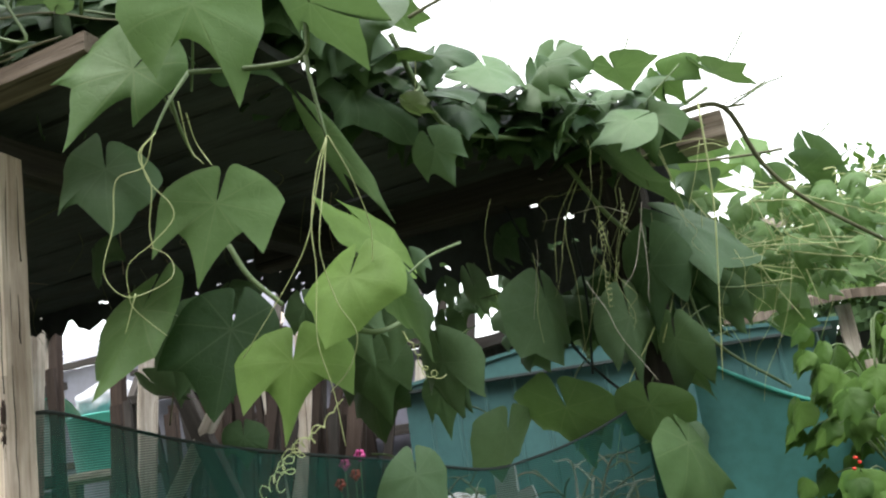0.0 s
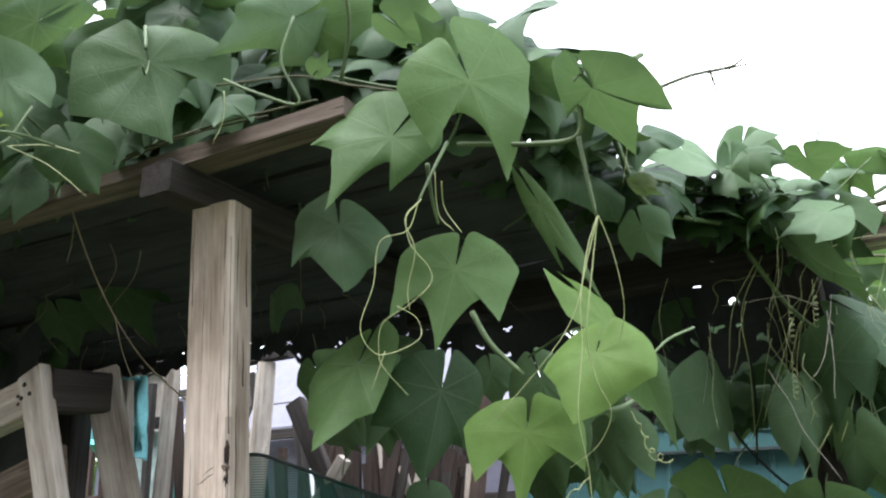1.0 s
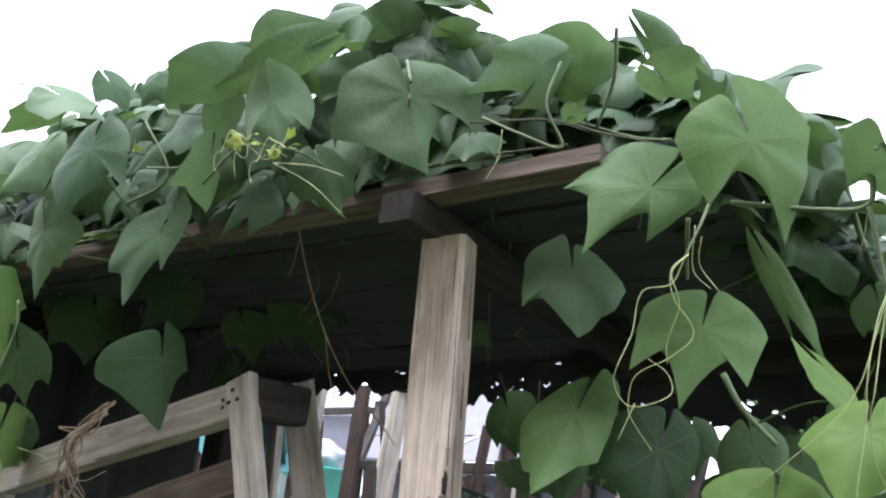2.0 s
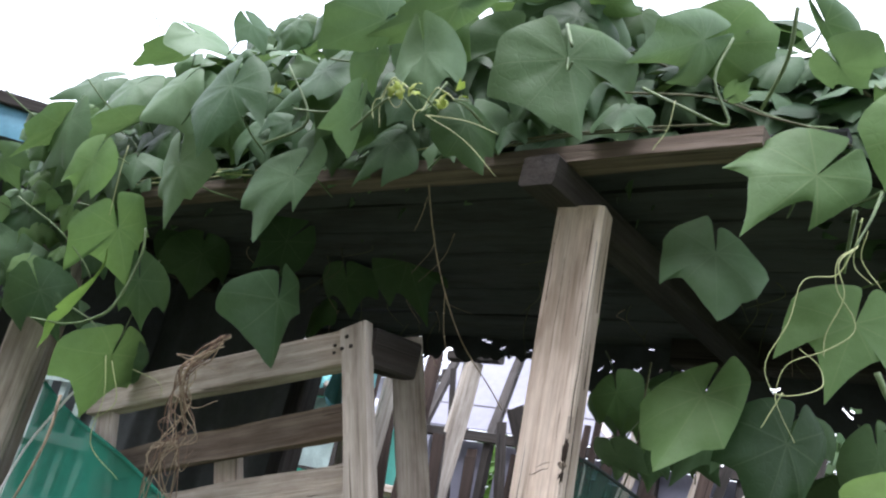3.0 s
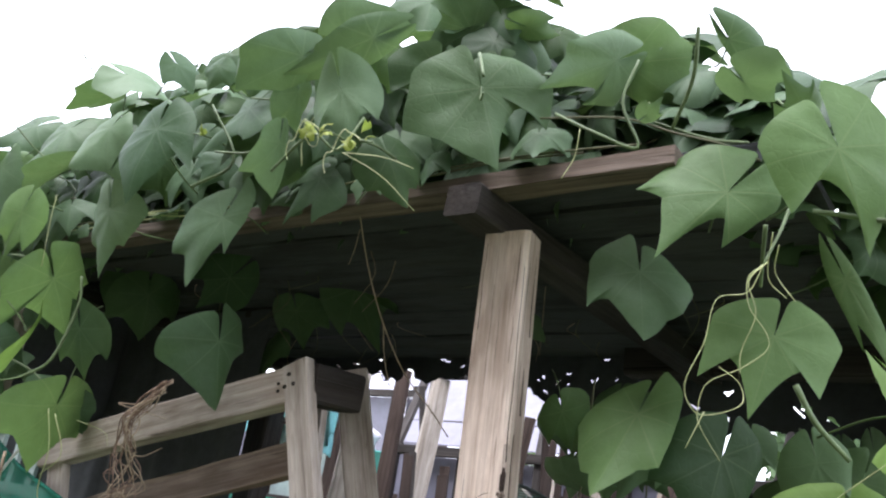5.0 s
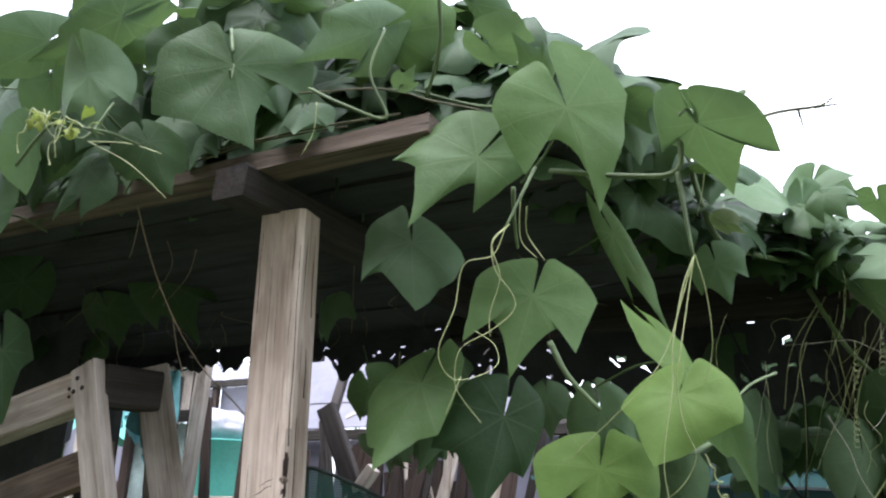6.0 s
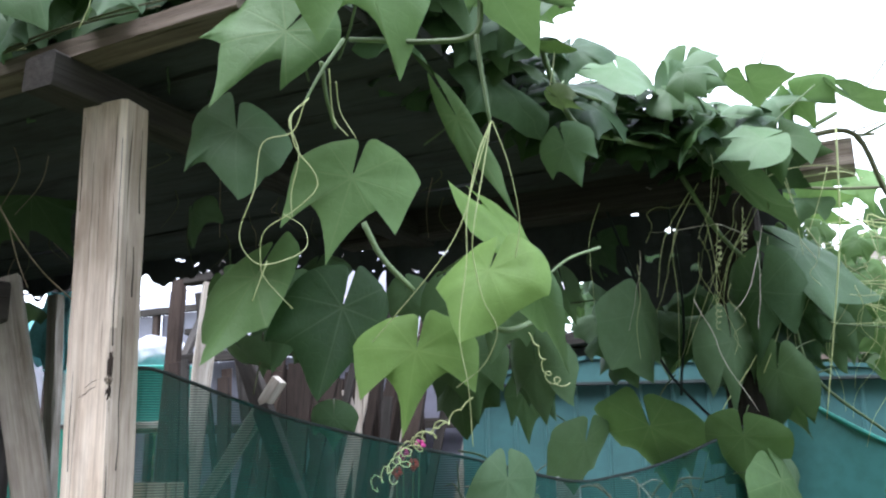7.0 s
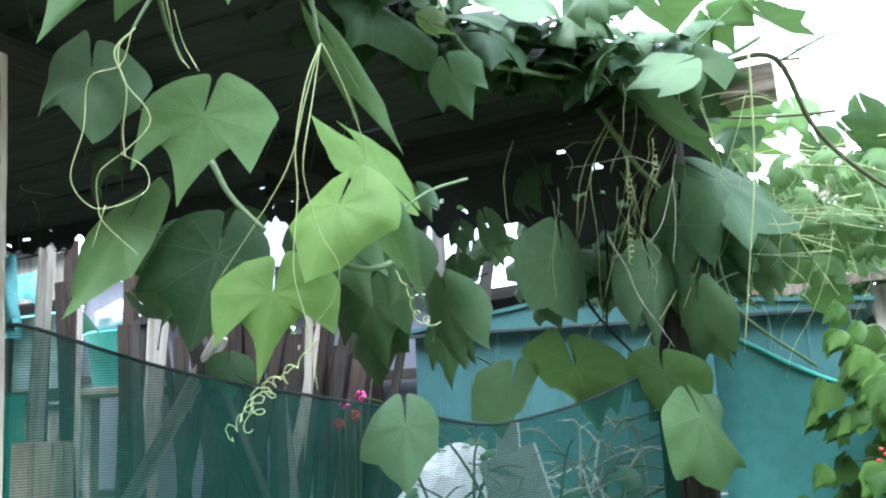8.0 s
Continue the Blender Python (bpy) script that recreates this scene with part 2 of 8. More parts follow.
def axes(p0, p1, hint):
    """The frame with z along p0 to p1 and x near the hint."""
    z = (Vector(p1) - Vector(p0)).normalized()
    y = z.cross(Vector(hint)).normalized()
    x = y.cross(z)
    return Matrix((x, y, z)).transposed()


def plank(name, p0, p1, width, thick, mat, parent=None, hint=(1, 0, 0), label="", wear=0.002, seed=0):
    """Sawn timber from p0 to p1; width lies along the hint, edges worn, sides a little uneven."""
    p0, p1 = Vector(p0), Vector(p1)
    length = (p1 - p0).length
    rows = max(3, min(14, int(length / 0.12) + 2))
    ch = min(width, thick) * 0.09
    w, t = width / 2, thick / 2
    ring = [(w - ch, t), (-w + ch, t), (-w, t - ch), (-w, -t + ch), (-w + ch, -t), (w - ch, -t), (w, -t + ch), (w, t - ch)]
    bm = bmesh.new()
    loops = []
    for i in range(rows):
        z = (i / (rows - 1) - 0.5) * length
        loops.append([bm.verts.new((x + noise.noise((z * 5 + seed, k * 0.7, 3.1)) * wear * 2, y + noise.noise((z * 5, k * 0.7, 9.1 + seed)) * wear * 2, z)) for k, (x, y) in enumerate(ring)])
    for a, b in zip(loops, loops[1:]):
        for k in range(8):
            bm.faces.new((a[k], a[(k + 1) % 8], b[(k + 1) % 8], b[k]))
    bm.faces.new(loops[0][::-1])
    bm.faces.new(loops[-1])
    bmesh.ops.recalc_face_normals(bm, faces=bm.faces)
    m = axes(p0, p1, hint).to_4x4()
    m.translation = (p0 + p1) / 2
    return put(name, bm, mat, parent, label, m)


def smooth_line(pts, steps=5):
    """A Catmull-Rom line through the points."""
    p = [Vector(a) for a in pts]
    p = [p[0] * 2 - p[1]] + p + [p[-1] * 2 - p[-2]]
    out = []
    for a, b, c, d in zip(p, p[1:], p[2:], p[3:]):
        for i in range(steps):
            t = i / steps
            out.append(0.5 * ((2 * b) + (c - a) * t + (2 * a - 5 * b + 4 * c - d) * t * t + (3 * b - a - 3 * c + d) * t ** 3))
    return out + [p[-2]]


def tube(bm, pts, r0, r1, sides=6):
    last = None
    n = len(pts)
    side = Vector((0.31, 0.83, 0.47))
    for i, p in enumerate(pts):
        z = (pts[min(i + 1, n - 1)] - pts[max(i - 1, 0)]).normalized()
        x = (side - z * side.dot(z)).normalized()
        side = x
        y = z.cross(x)
        r = r0 + (r1 - r0) * i / (n - 1)
        loop = [bm.verts.new(p + (x * math.cos(k * math.tau / sides) + y * math.sin(k * math.tau / sides)) * r) for k in range(sides)]
        if last:
            for k in range(sides):
                bm.faces.new((last[k], last[(k + 1) % sides], loop[(k + 1) % sides], loop[k]))
        else:
            bm.faces.new(loop[::-1])
        last = loop
    bm.faces.new(last)


def stem(parent, pts, r0=0.003, r1=0.002, mat=None, name="stem", sides=6, label=""):
    bm = bmesh.new()
    tube(bm, smooth_line(pts), r0, r1, sides)
    return put(name, bm, mat or STEM, parent, label, None, True)


def coil(parent, pts, turns, radius, r=0.0009, mat=None):
    """A tendril whose end winds up like a spring along the last stretch of the line."""
    line = smooth_line(pts, 24)
    n = len(line)
    out = []
    for i, p in enumerate(line):
        k = i / (n - 1)
        a = k * turns * math.tau
        s = radius * min(1, k * 2)
        out.append(p + Vector((math.cos(a) * s, math.sin(a * 0.83) * s, math.sin(a) * s)))
    bm = bmesh.new()
    tube(bm, out, r * 1.2, r * 0.7, 5)
    return put("tendril", bm, mat or TENDRIL, parent, "", None, True)


# half outlines as chains of curves: (control, end), starting at the tip; angular heart and deeply lobed
HALF = {0: (((0.13, 0.82), (0.32, 0.65)), ((0.42, 0.57), (0.52, 0.54)), ((0.60, 0.52), (0.69, 0.50)), ((0.80, 0.28), (0.80, 0.02)), ((0.72, -0.27), (0.22, -0.40)), ((0.03, -0.47), (0.028, -0.31)), ((0.075, -0.12), (0.012, 0.0))),
        1: (((0.17, 0.60), (0.29, 0.40)), ((0.37, 0.28), (0.46, 0.36)), ((0.56, 0.46), (0.61, 0.67)), ((0.70, 0.36), (0.80, 0.03)), ((0.70, -0.28), (0.22, -0.41)), ((0.03, -0.48), (0.028, -0.31)), ((0.075, -0.12), (0.012, 0.0)))}


def half_outline(lobe):
    at = Vector((0, 1, 0))
    out = [at]
    for (c0, e0), (c1, e1) in zip(HALF[0], HALF[1]):
        c = Vector((*c0, 0)).lerp(Vector((*c1, 0)), lobe)
        e = Vector((*e0, 0)).lerp(Vector((*e1, 0)), lobe)
        for k in range(1, 5):
            t = k / 4
            out.append(at * (1 - t) ** 2 + c * 2 * t * (1 - t) + e * t * t)
        at = e
    return out


def shaped_half(lx, ly, sx, sy, cut, far=0.0):
    """Half an outline by its side lobe (lx, ly), its shoulder (sx, sy), how deep the bay between tip and lobe is cut, and how far the lobe beside the notch goes."""
    tip, lobe, shoulder = Vector((0, 1, 0)), Vector((lx, ly, 0)), Vector((sx, sy, 0))

    deep = max(0.0, cut - 1)
    cut = min(1.0, cut)
    top = tip.lerp(lobe, 0.6).lerp(Vector((lx * (0.6 - 0.35 * deep), ly * 0.56, 0)), cut)
    run = tip - lobe
    inner = tip.lerp(lobe, 0.3).lerp(top + run * 0.34, cut)
    outer = tip.lerp(lobe, 0.85).lerp(top - run * 0.22, cut)
    foot, wide = min(0.0, sy), sx / 0.8
    chain = ((inner, top), (outer, lobe), (lobe.lerp(shoulder, 0.55) * 1.035, shoulder),
             (Vector((0.72 * wide, sy * 0.6 - 0.27 - far * 0.7, 0)), Vector((0.22 * wide, foot * 0.5 - 0.41 - far, 0))), (Vector((0.03 * wide, foot * 0.5 - 0.48 - far, 0)), Vector((0.028, -0.32 - far * 0.4, 0))), (Vector((0.075, -0.12, 0)), Vector((0.012, 0, 0))))
    out = [tip]
    at = tip
    for c, e in chain:
        for k in range(1, 6):
            t = k / 5
            out.append(at * (1 - t) ** 2 + c * 2 * t * (1 - t) + e * t * t)
        at = e
    return out


RINGS = (0.0, 0.16, 0.36, 0.56, 0.74, 0.88, 1.0)


def leaf_bm(lobe=0.6, wide=1.0, droop=0.25, fold=0.2, curl=0.06, seed=0, size=1.0, back=0.0, halves=None):
    """A palmate heart leaf in its own plane: base at the origin, tip at (0, 1), upper side to +z."""
    rnd = random.Random(seed * 7 + 1)
    skew, shoulder = rnd.uniform(-0.10, 0.10), back or rnd.uniform(0.5, 1.05)
    sides = []
    for s, half in zip((1, -1), halves or (None, None)):
        if half:
            right = shaped_half(*half)
            sides.append([Vector((p.x * s, p.y, 0)) for p in right])
            continue
        right = half_outline(min(1.1, max(0.0, lobe + rnd.uniform(-0.14, 0.14))))
        right = [Vector((p.x, p.y * (shoulder if p.y < 0 else 1), 0)) for p in right]
        gx, gy = 1 + s * skew + rnd.uniform(-0.05, 0.05), rnd.uniform(-0.08, 0.08)
        sides.append([Vector((p.x * s * (gx + 0.10 * noise.noise((p.y * 2.2, s * 3.0, seed * 1.7))), p.y + gy * abs(p.x) + 0.05 * p.x * noise.noise((p.y * 2.4, s * 5.0, seed * 0.9)), 0)) for p in right])
    sides[1][0] = sides[0][0]
    rim = sides[0] + sides[1][:0:-1]
    # uneven margin with tiny teeth and nicks
    rim = [p * (1 + 0.045 * noise.noise((p.x * 3.1, p.y * 3.1, seed * 2.3)) + 0.014 * noise.noise((p.x * 13, p.y * 13, seed))) for p in rim]
    bm = bmesh.new()
    layer = bm.loops.layers.uv.new("plane")
    flat = {}
    ph, lift = rnd.uniform(0, 6.3), rnd.uniform(-0.6, 0.8)
    lean = rnd.uniform(-0.35, 0.35) * min(1, fold / 0.2)
    fold_l, fold_r = fold * rnd.uniform(0.6, 1.7), fold * rnd.uniform(0.6, 1.7)
    rim_l, rim_r = rnd.uniform(0.02, 0.16), rnd.uniform(0.02, 0.16)

    def vert(q, k):
        x, y = q.x * wide, q.y
        r2 = x * x + y * y
        r = r2 ** 0.5
        ang = math.atan2(q.x, q.y)
        z = -droop * (y * abs(y) * 0.55 + 0.25 * r2 * r) - (fold_r if x > 0 else fold_l) * (abs(x) ** 1.7 * 1.1 - 0.10 * abs(x))
        z += lean * x * y * 0.8
        z -= (rim_r if x > 0 else rim_l) * k ** 5 * abs(q.x) ** 0.5
        z += curl * (math.cos(ang * 3 + ph) * r2 * 1.3 + noise.noise((q.x * 1.7 + seed, q.y * 1.7, seed * 0.37)) * 1.9 * r + noise.noise((q.x * 4.5 + seed, q.y * 4.5, seed * 0.7)) * 0.45 * r)
        z += 0.016 * math.cos(ang * 8.2) * r  # lamina raised between the main veins
        if y < 0:
            z += lift * fold * y
        v = bm.verts.new(Vector((x, y, z)) * size)
        flat[v] = (q.x, q.y)
        return v

    mid = vert(Vector((0, 0, 0)), 0)
    last = None
    for k in RINGS[1:]:
        loop = [vert(p * k, k) for p in rim]
        n = len(loop)
        for i in range(n):
            j = (i + 1) % n
            if i == len(right) - 1:  # the notch at the base stays open
                continue
            if last is None:
                bm.faces.new((mid, loop[j], loop[i]))
            else:
                bm.faces.new((last[i], last[j], loop[j], loop[i]))
        last = loop
    bm.normal_update()
    for f in bm.faces:
        if f.normal.z < 0:
            f.normal_flip()
        for lp in f.loops:
            lp[layer].uv = flat[lp.vert]
    return bm


# ---- the large structure ----
bm = bmesh.new()
bmesh.ops.create_grid(bm, x_segments=170, y_segments=170, size=40)
for v in bm.verts:
    r = v.co.length
    k = min(1, max(0, (v.co.y - 4.2) / 2.2)) * min(1, max(0, (-1.2 - v.co.x) / 1.5))
    rise = 1.75 * k * k * (3 - 2 * k) * (1 + 0.12 * noise.noise(v.co * 0.7))
    v.co *= 1 + (r / 40) ** 3 * 20
    v.co.z = noise.noise(v.co * 0.35) * 0.05 + rise
ground = tagged(put("ground", bm, SOIL), "trodden soil with short grass", "ground", "", "structure")

# unseen slab behind the camera, added to cut the low sky and bounced light
wall_south = tagged(put("wall_south", bmesh.new(), None), "unseen dark slab added to block low sky", "wall", "", "structure")
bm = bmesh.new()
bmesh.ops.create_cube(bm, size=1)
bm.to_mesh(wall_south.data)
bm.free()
wall_south.data.materials.append(plain("dark brown sky block", (0.14, 0.12, 0.105), 0.9, 0.15, 2.0))
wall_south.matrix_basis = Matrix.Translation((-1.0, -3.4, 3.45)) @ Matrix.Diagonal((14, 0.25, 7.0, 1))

# the arbour: posts, front board, cross beam, back beam, dark roof boards
arbour = thing("arbour", "weathered timber arbour under a dark board roof overgrown by vine", "arbour")
front_post = plank("post", (-0.986, 0.825, 0.0), (-1.0334, 0.792, 2.108), 0.077, 0.056, WOOD, arbour, (0.990, 0.139, 0), "pale weathered post with a knot and a shaded grey edge", 0.0022, 3)
# right face: greyer wood, with the leaves' shade put into its colour
front_post.data.materials.append(WOOD_EDGE_SHADED)
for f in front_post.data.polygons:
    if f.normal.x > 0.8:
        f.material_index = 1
plank("post", (-2.545, 0.80, 0.0), (-2.555, 0.80, 2.12), 0.105, 0.10, WOOD_GREY, arbour, (0.72, 0.69, 0), "", 0.002, 7)
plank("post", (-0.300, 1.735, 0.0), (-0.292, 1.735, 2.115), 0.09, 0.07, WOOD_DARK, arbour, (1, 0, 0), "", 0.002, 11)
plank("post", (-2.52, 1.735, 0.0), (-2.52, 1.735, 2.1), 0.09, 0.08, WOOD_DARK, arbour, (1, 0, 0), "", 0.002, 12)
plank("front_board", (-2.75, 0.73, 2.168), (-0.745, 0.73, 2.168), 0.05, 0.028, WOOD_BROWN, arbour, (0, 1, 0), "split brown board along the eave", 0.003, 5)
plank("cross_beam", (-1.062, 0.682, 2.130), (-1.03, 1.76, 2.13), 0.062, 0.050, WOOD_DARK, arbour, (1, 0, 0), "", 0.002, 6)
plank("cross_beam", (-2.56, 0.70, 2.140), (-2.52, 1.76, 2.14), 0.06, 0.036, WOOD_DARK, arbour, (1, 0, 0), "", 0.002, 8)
# one beam in two colours: lit end pale, part under the roof shaded dark
plank("back_beam", (-0.062, 1.71, 2.163), (-0.30, 1.71, 2.163), 0.075, 0.062, BEAM_LIT, arbour, (0, 1, 0), "weathered beam end in a lit pale colour", 0.002, 19)
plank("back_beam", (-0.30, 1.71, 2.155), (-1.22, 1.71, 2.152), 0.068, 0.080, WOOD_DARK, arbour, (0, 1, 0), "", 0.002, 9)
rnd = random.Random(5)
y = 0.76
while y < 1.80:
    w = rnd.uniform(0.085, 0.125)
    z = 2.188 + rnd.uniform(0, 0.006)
    plank("roof_board", (-2.75 + rnd.uniform(-0.05, 0.05), y + w / 2, z), (-0.68 + 0.46 * (y - 0.76) + rnd.uniform(-0.05, 0.03), y + w / 2, z), w, 0.016, ROOF_BOARD_SHADED, arbour, (0, 1, 0), "", 0.004, y * 31)
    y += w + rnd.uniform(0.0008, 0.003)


def cloth(name, p0, p1, drop, mat, parent, label="", ragged=0.02, cols=40, rows=6, wave=0.015, seed=0, torn=0.0):
    """Cloth that hangs from the line p0 to p1, with folds, an uneven lower edge and, where torn, small holes."""
    p0, p1 = Vector(p0), Vector(p1)
    out = (p1 - p0).cross(Vector((0, 0, 1))).normalized()
    bm = bmesh.new()
    g = []
    for i in range(cols + 1):
        k = i / cols
        top = p0.lerp(p1, k)
        d = drop[0] + (drop[1] - drop[0]) * k + noise.noise((k * 9 + seed, 0.3, 0.1)) * ragged + noise.noise((k * 31 + seed, 1.3, 0.1)) * ragged * 0.6
        g.append([bm.verts.new(top - Vector((0, 0, d * j / rows)) + out * (noise.noise((k * 14 + seed, j / rows * 0.8, 4.0)) * wave * (0.3 + j / rows))) for j in range(rows + 1)])
    for i, (a, b) in enumerate(zip(g, g[1:])):
        for j in range(rows):
            if torn and noise.noise((i / cols * 18 + seed, j / rows * 12, 7.3)) > 0.62 - torn:
                continue
            bm.faces.new((a[j], b[j], b[j + 1], a[j + 1]))
    bmesh.ops.delete(bm, geom=[v for v in bm.verts if not v.link_faces], context="VERTS")
    return put(name, bm, mat, parent, label, None, True)


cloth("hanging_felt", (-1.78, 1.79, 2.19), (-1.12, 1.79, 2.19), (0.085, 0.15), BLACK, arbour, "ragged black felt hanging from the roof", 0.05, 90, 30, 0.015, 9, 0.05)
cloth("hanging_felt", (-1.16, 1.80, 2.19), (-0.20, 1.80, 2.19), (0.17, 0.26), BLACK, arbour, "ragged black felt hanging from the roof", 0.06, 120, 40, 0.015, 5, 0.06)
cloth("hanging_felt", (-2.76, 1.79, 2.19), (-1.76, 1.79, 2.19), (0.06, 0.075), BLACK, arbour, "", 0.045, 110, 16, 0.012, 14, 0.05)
# side sheet added to make the space under the roof's left end dark
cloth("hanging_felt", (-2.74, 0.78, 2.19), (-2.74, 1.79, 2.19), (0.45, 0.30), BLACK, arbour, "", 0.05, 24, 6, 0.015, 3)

# shade nets tied to the posts, with a black rope along the top
net = thing("shade_net", "dark green see-through shade net sagging on a black rope", "netting")
rope = [(-1.012, 0.846, 1.738), (-0.985, 0.87, 1.732), (-0.90, 0.973, 1.684), (-0.825, 1.064, 1.652), (-0.663, 1.26, 1.600), (-0.563, 1.381, 1.566), (-0.501, 1.456, 1.572), (-0.42, 1.556, 1.598), (-0.31, 1.69, 1.655)]


def net_sheet(line, floor, mat, parent, label=""):
    top = smooth_line(line, 10)
    bm = bmesh.new()
    g = []
    for i, p in enumerate(top):
        g.append([bm.verts.new((p.x + noise.noise((i * 0.3, j * 0.2, 1)) * 0.012, p.y + noise.noise((i * 0.25, j * 0.3, 5)) * 0.03 * min(1, j / 3), p.z + (floor - p.z) * j / 12)) for j in range(13)])
    for a, b in zip(g, g[1:]):
        for j in range(12):
            bm.faces.new((a[j], b[j], b[j + 1], a[j + 1]))
    return put("mesh_cloth", bm, mat, parent, label, None, True)


net_sheet(rope, 0.05, NET_DARK, net)
stem(net, rope, 0.0027, 0.0027, ROPE, "rope")
net2 = thing("shade_net", "bright green shade net stretched between post and pallet", "netting")
edge = [(-2.47, 0.83, 1.72), (-2.30, 0.83, 1.655), (-2.05, 0.83, 1.59), (-1.78, 0.83, 1.50), (-1.60, 0.83, 1.42)]
net_sheet(edge, 0.05, NET_GREEN, net2)
stem(net2, edge, 0.005, 0.005, NET_GREEN, "hem")

stem(net2, [(-2.245, 0.80, 1.742), (-2.30, 0.79, 1.66), (-2.36, 0.78, 1.55), (-2.40, 0.775, 1.40)], 0.0035, 0.003, WHITE, "tie_string", 6, "frayed white string")

# tilted pallet behind the posts
pallet = thing("pallet", "grey weathered pallet frame leaning sideways behind the post", "pallet")
plank("slat", (-1.472, 0.815, 1.908), (-0.745, 0.815, 0.0), 0.058, 0.020, WOOD_GREY, pallet, (1, 0, 0.38), "", 0.002, 1)
plank("rail", (-1.49, 0.845, 1.873), (-2.25, 0.845, 1.699), 0.072, 0.036, WOOD_GREY, pallet, (0, 0, 1), "", 0.003, 2)
plank("block", (-1.452, 0.832, 1.874), (-1.419, 0.926, 1.876), 0.062, 0.068, WOOD_DARK, pallet, (1, 0, 0), "", 0.002, 3)
plank("slat", (-1.452, 0.942, 1.925), (-0.769, 0.942, 0.0), 0.058, 0.022, WOOD_GREY, pallet, (0.75, 0.55, 0.36), "", 0.002, 4)
plank("rail", (-1.44, 0.868, 1.756), (-2.20, 0.868, 1.55), 0.063, 0.022, WOOD_BROWN, pallet, (0, 0, 1), "", 0.003, 5)
plank("board", (-1.385, 0.868, 1.600), (-2.15, 0.868, 1.39), 0.17, 0.020, WOOD_GREY, pallet, (0, 0, 1), "", 0.003, 6)
plank("slat", (-1.80, 0.888, 1.665), (-1.05, 0.888, 0.0), 0.062, 0.020, WOOD_GREY, pallet, (1, 0, 0.42), "", 0.002, 7)
plank("slat", (-2.22, 0.85, 1.75), (-1.50, 0.85, 0.0), 0.056, 0.020, WOOD_GREY, pallet, (1, 0, 0.42), "", 0.002, 8)
plank("board", (-1.30, 0.868, 1.36), (-2.05, 0.868, 1.15), 0.14, 0.020, WOOD_GREY, pallet, (0, 0, 1), "", 0.003, 9)
for x, z, dx, dz in ((-1.60, 1.585, 0.016, -0.045), (-1.61, 1.545, -0.012, -0.04), (-1.72, 1.53, 0.02, -0.02), (-1.52, 1.60, 0.05, 0.012)):
    stem(pallet, [(x + dx * k / 5 + 0.004 * math.sin(k * 2.1), 0.8575, z + dz * k / 5) for k in range(6)], 0.0012, 0.0004, WOOD_DARK, "split", 5)
for k, (x, z) in enumerate(((-1.478, 1.885), (-1.462, 1.868), (-1.482, 1.862), (-1.523, 1.872), (-1.520, 1.858))):
    bm = bmesh.new()
    bmesh.ops.create_uvsphere(bm, u_segments=8, v_segments=5, radius=0.0042 if k < 3 else 0.0036)
    put("nail_head", bm, WOOD_DARK, pallet, "rusty dark nail head", pose(x, 0.805 if k < 3 else 0.827, z) @ Matrix.Diagonal((1.3, 0.35, 1, 1)), True)

# teal shed behind
shed = thing("shed", "teal painted steel shed with ribbed walls and a dark eave", "shed")
bm = bmesh.new()
x0, x1, ys = -1.34, 0.0, 2.65
prof = []
x = x0
while x < x1:
    prof += [(x, ys), (x + 0.085, ys), (x + 0.089, ys - 0.006), (x + 0.097, ys - 0.006), (x + 0.101, ys)]
    x += 0.105
lo = [bm.verts.new((a, b, 0)) for a, b in prof]
hi = [bm.verts.new((a, b, 1.83 - 0.022 * (a + 1.34))) for a, b in prof]
for i in range(len(prof) - 1):
    bm.faces.new((lo[i], lo[i + 1], hi[i + 1], hi[i]))
put("wall", bm, TEAL, shed, "ribbed teal sheet wall")
plank("wall", (-1.33, 2.66, 0.9), (-1.33, 4.2, 0.9), 1.8, 0.012, TEAL, shed, (0, 0, 1))
plank("wall", (0.04, 2.66, 0.89), (0.04, 4.2, 0.89), 1.78, 0.012, TEAL, shed, (0, 0, 1))
bm = bmesh.new()
rim = [(-1.36, 1.836), (-0.87, 1.895), (0.06, 1.815), (0.06, 1.795), (-1.36, 1.825)]
a = [bm.verts.new((x, 2.628, z)) for x, z in rim]
b = [bm.verts.new((x, 2.645, z)) for x, z in rim]
bm.faces.new(a[::-1])
bm.faces.new(b)
for k in range(5):
    bm.faces.new((a[k], a[(k + 1) % 5], b[(k + 1) % 5], b[k]))
put("gable", bm, TEAL, shed, "flat teal gable strip")
plank("drip_edge", (-1.36, 2.622, 1.829), (0.06, 2.622, 1.797), 0.010, 0.018, ROPE, shed, (0, 0, 1), "dark joint under the gable", 0.001, 3)
plank("roof", (-1.13, 2.62, 1.872), (-1.13, 4.2, 1.872), 0.52, 0.012, TEAL, shed, (1, 0, 0.12), "", 0.001, 4)
plank("roof", (-0.40, 2.62, 1.862), (-0.40, 4.2, 1.862), 0.97, 0.012, TEAL, shed, (1, 0, -0.086), "", 0.001, 5)
# knot and long splits in the front post
def post_face(u, z):
    """A place on the front face of the front post: u across from its middle."""
    k = z / 2.108
    return Vector((-0.986 - 0.0474 * k + 0.990 * u + 0.139 * 0.0278, 0.825 - 0.033 * k + 0.139 * u - 0.990 * 0.0278, z))


rnd = random.Random(31)
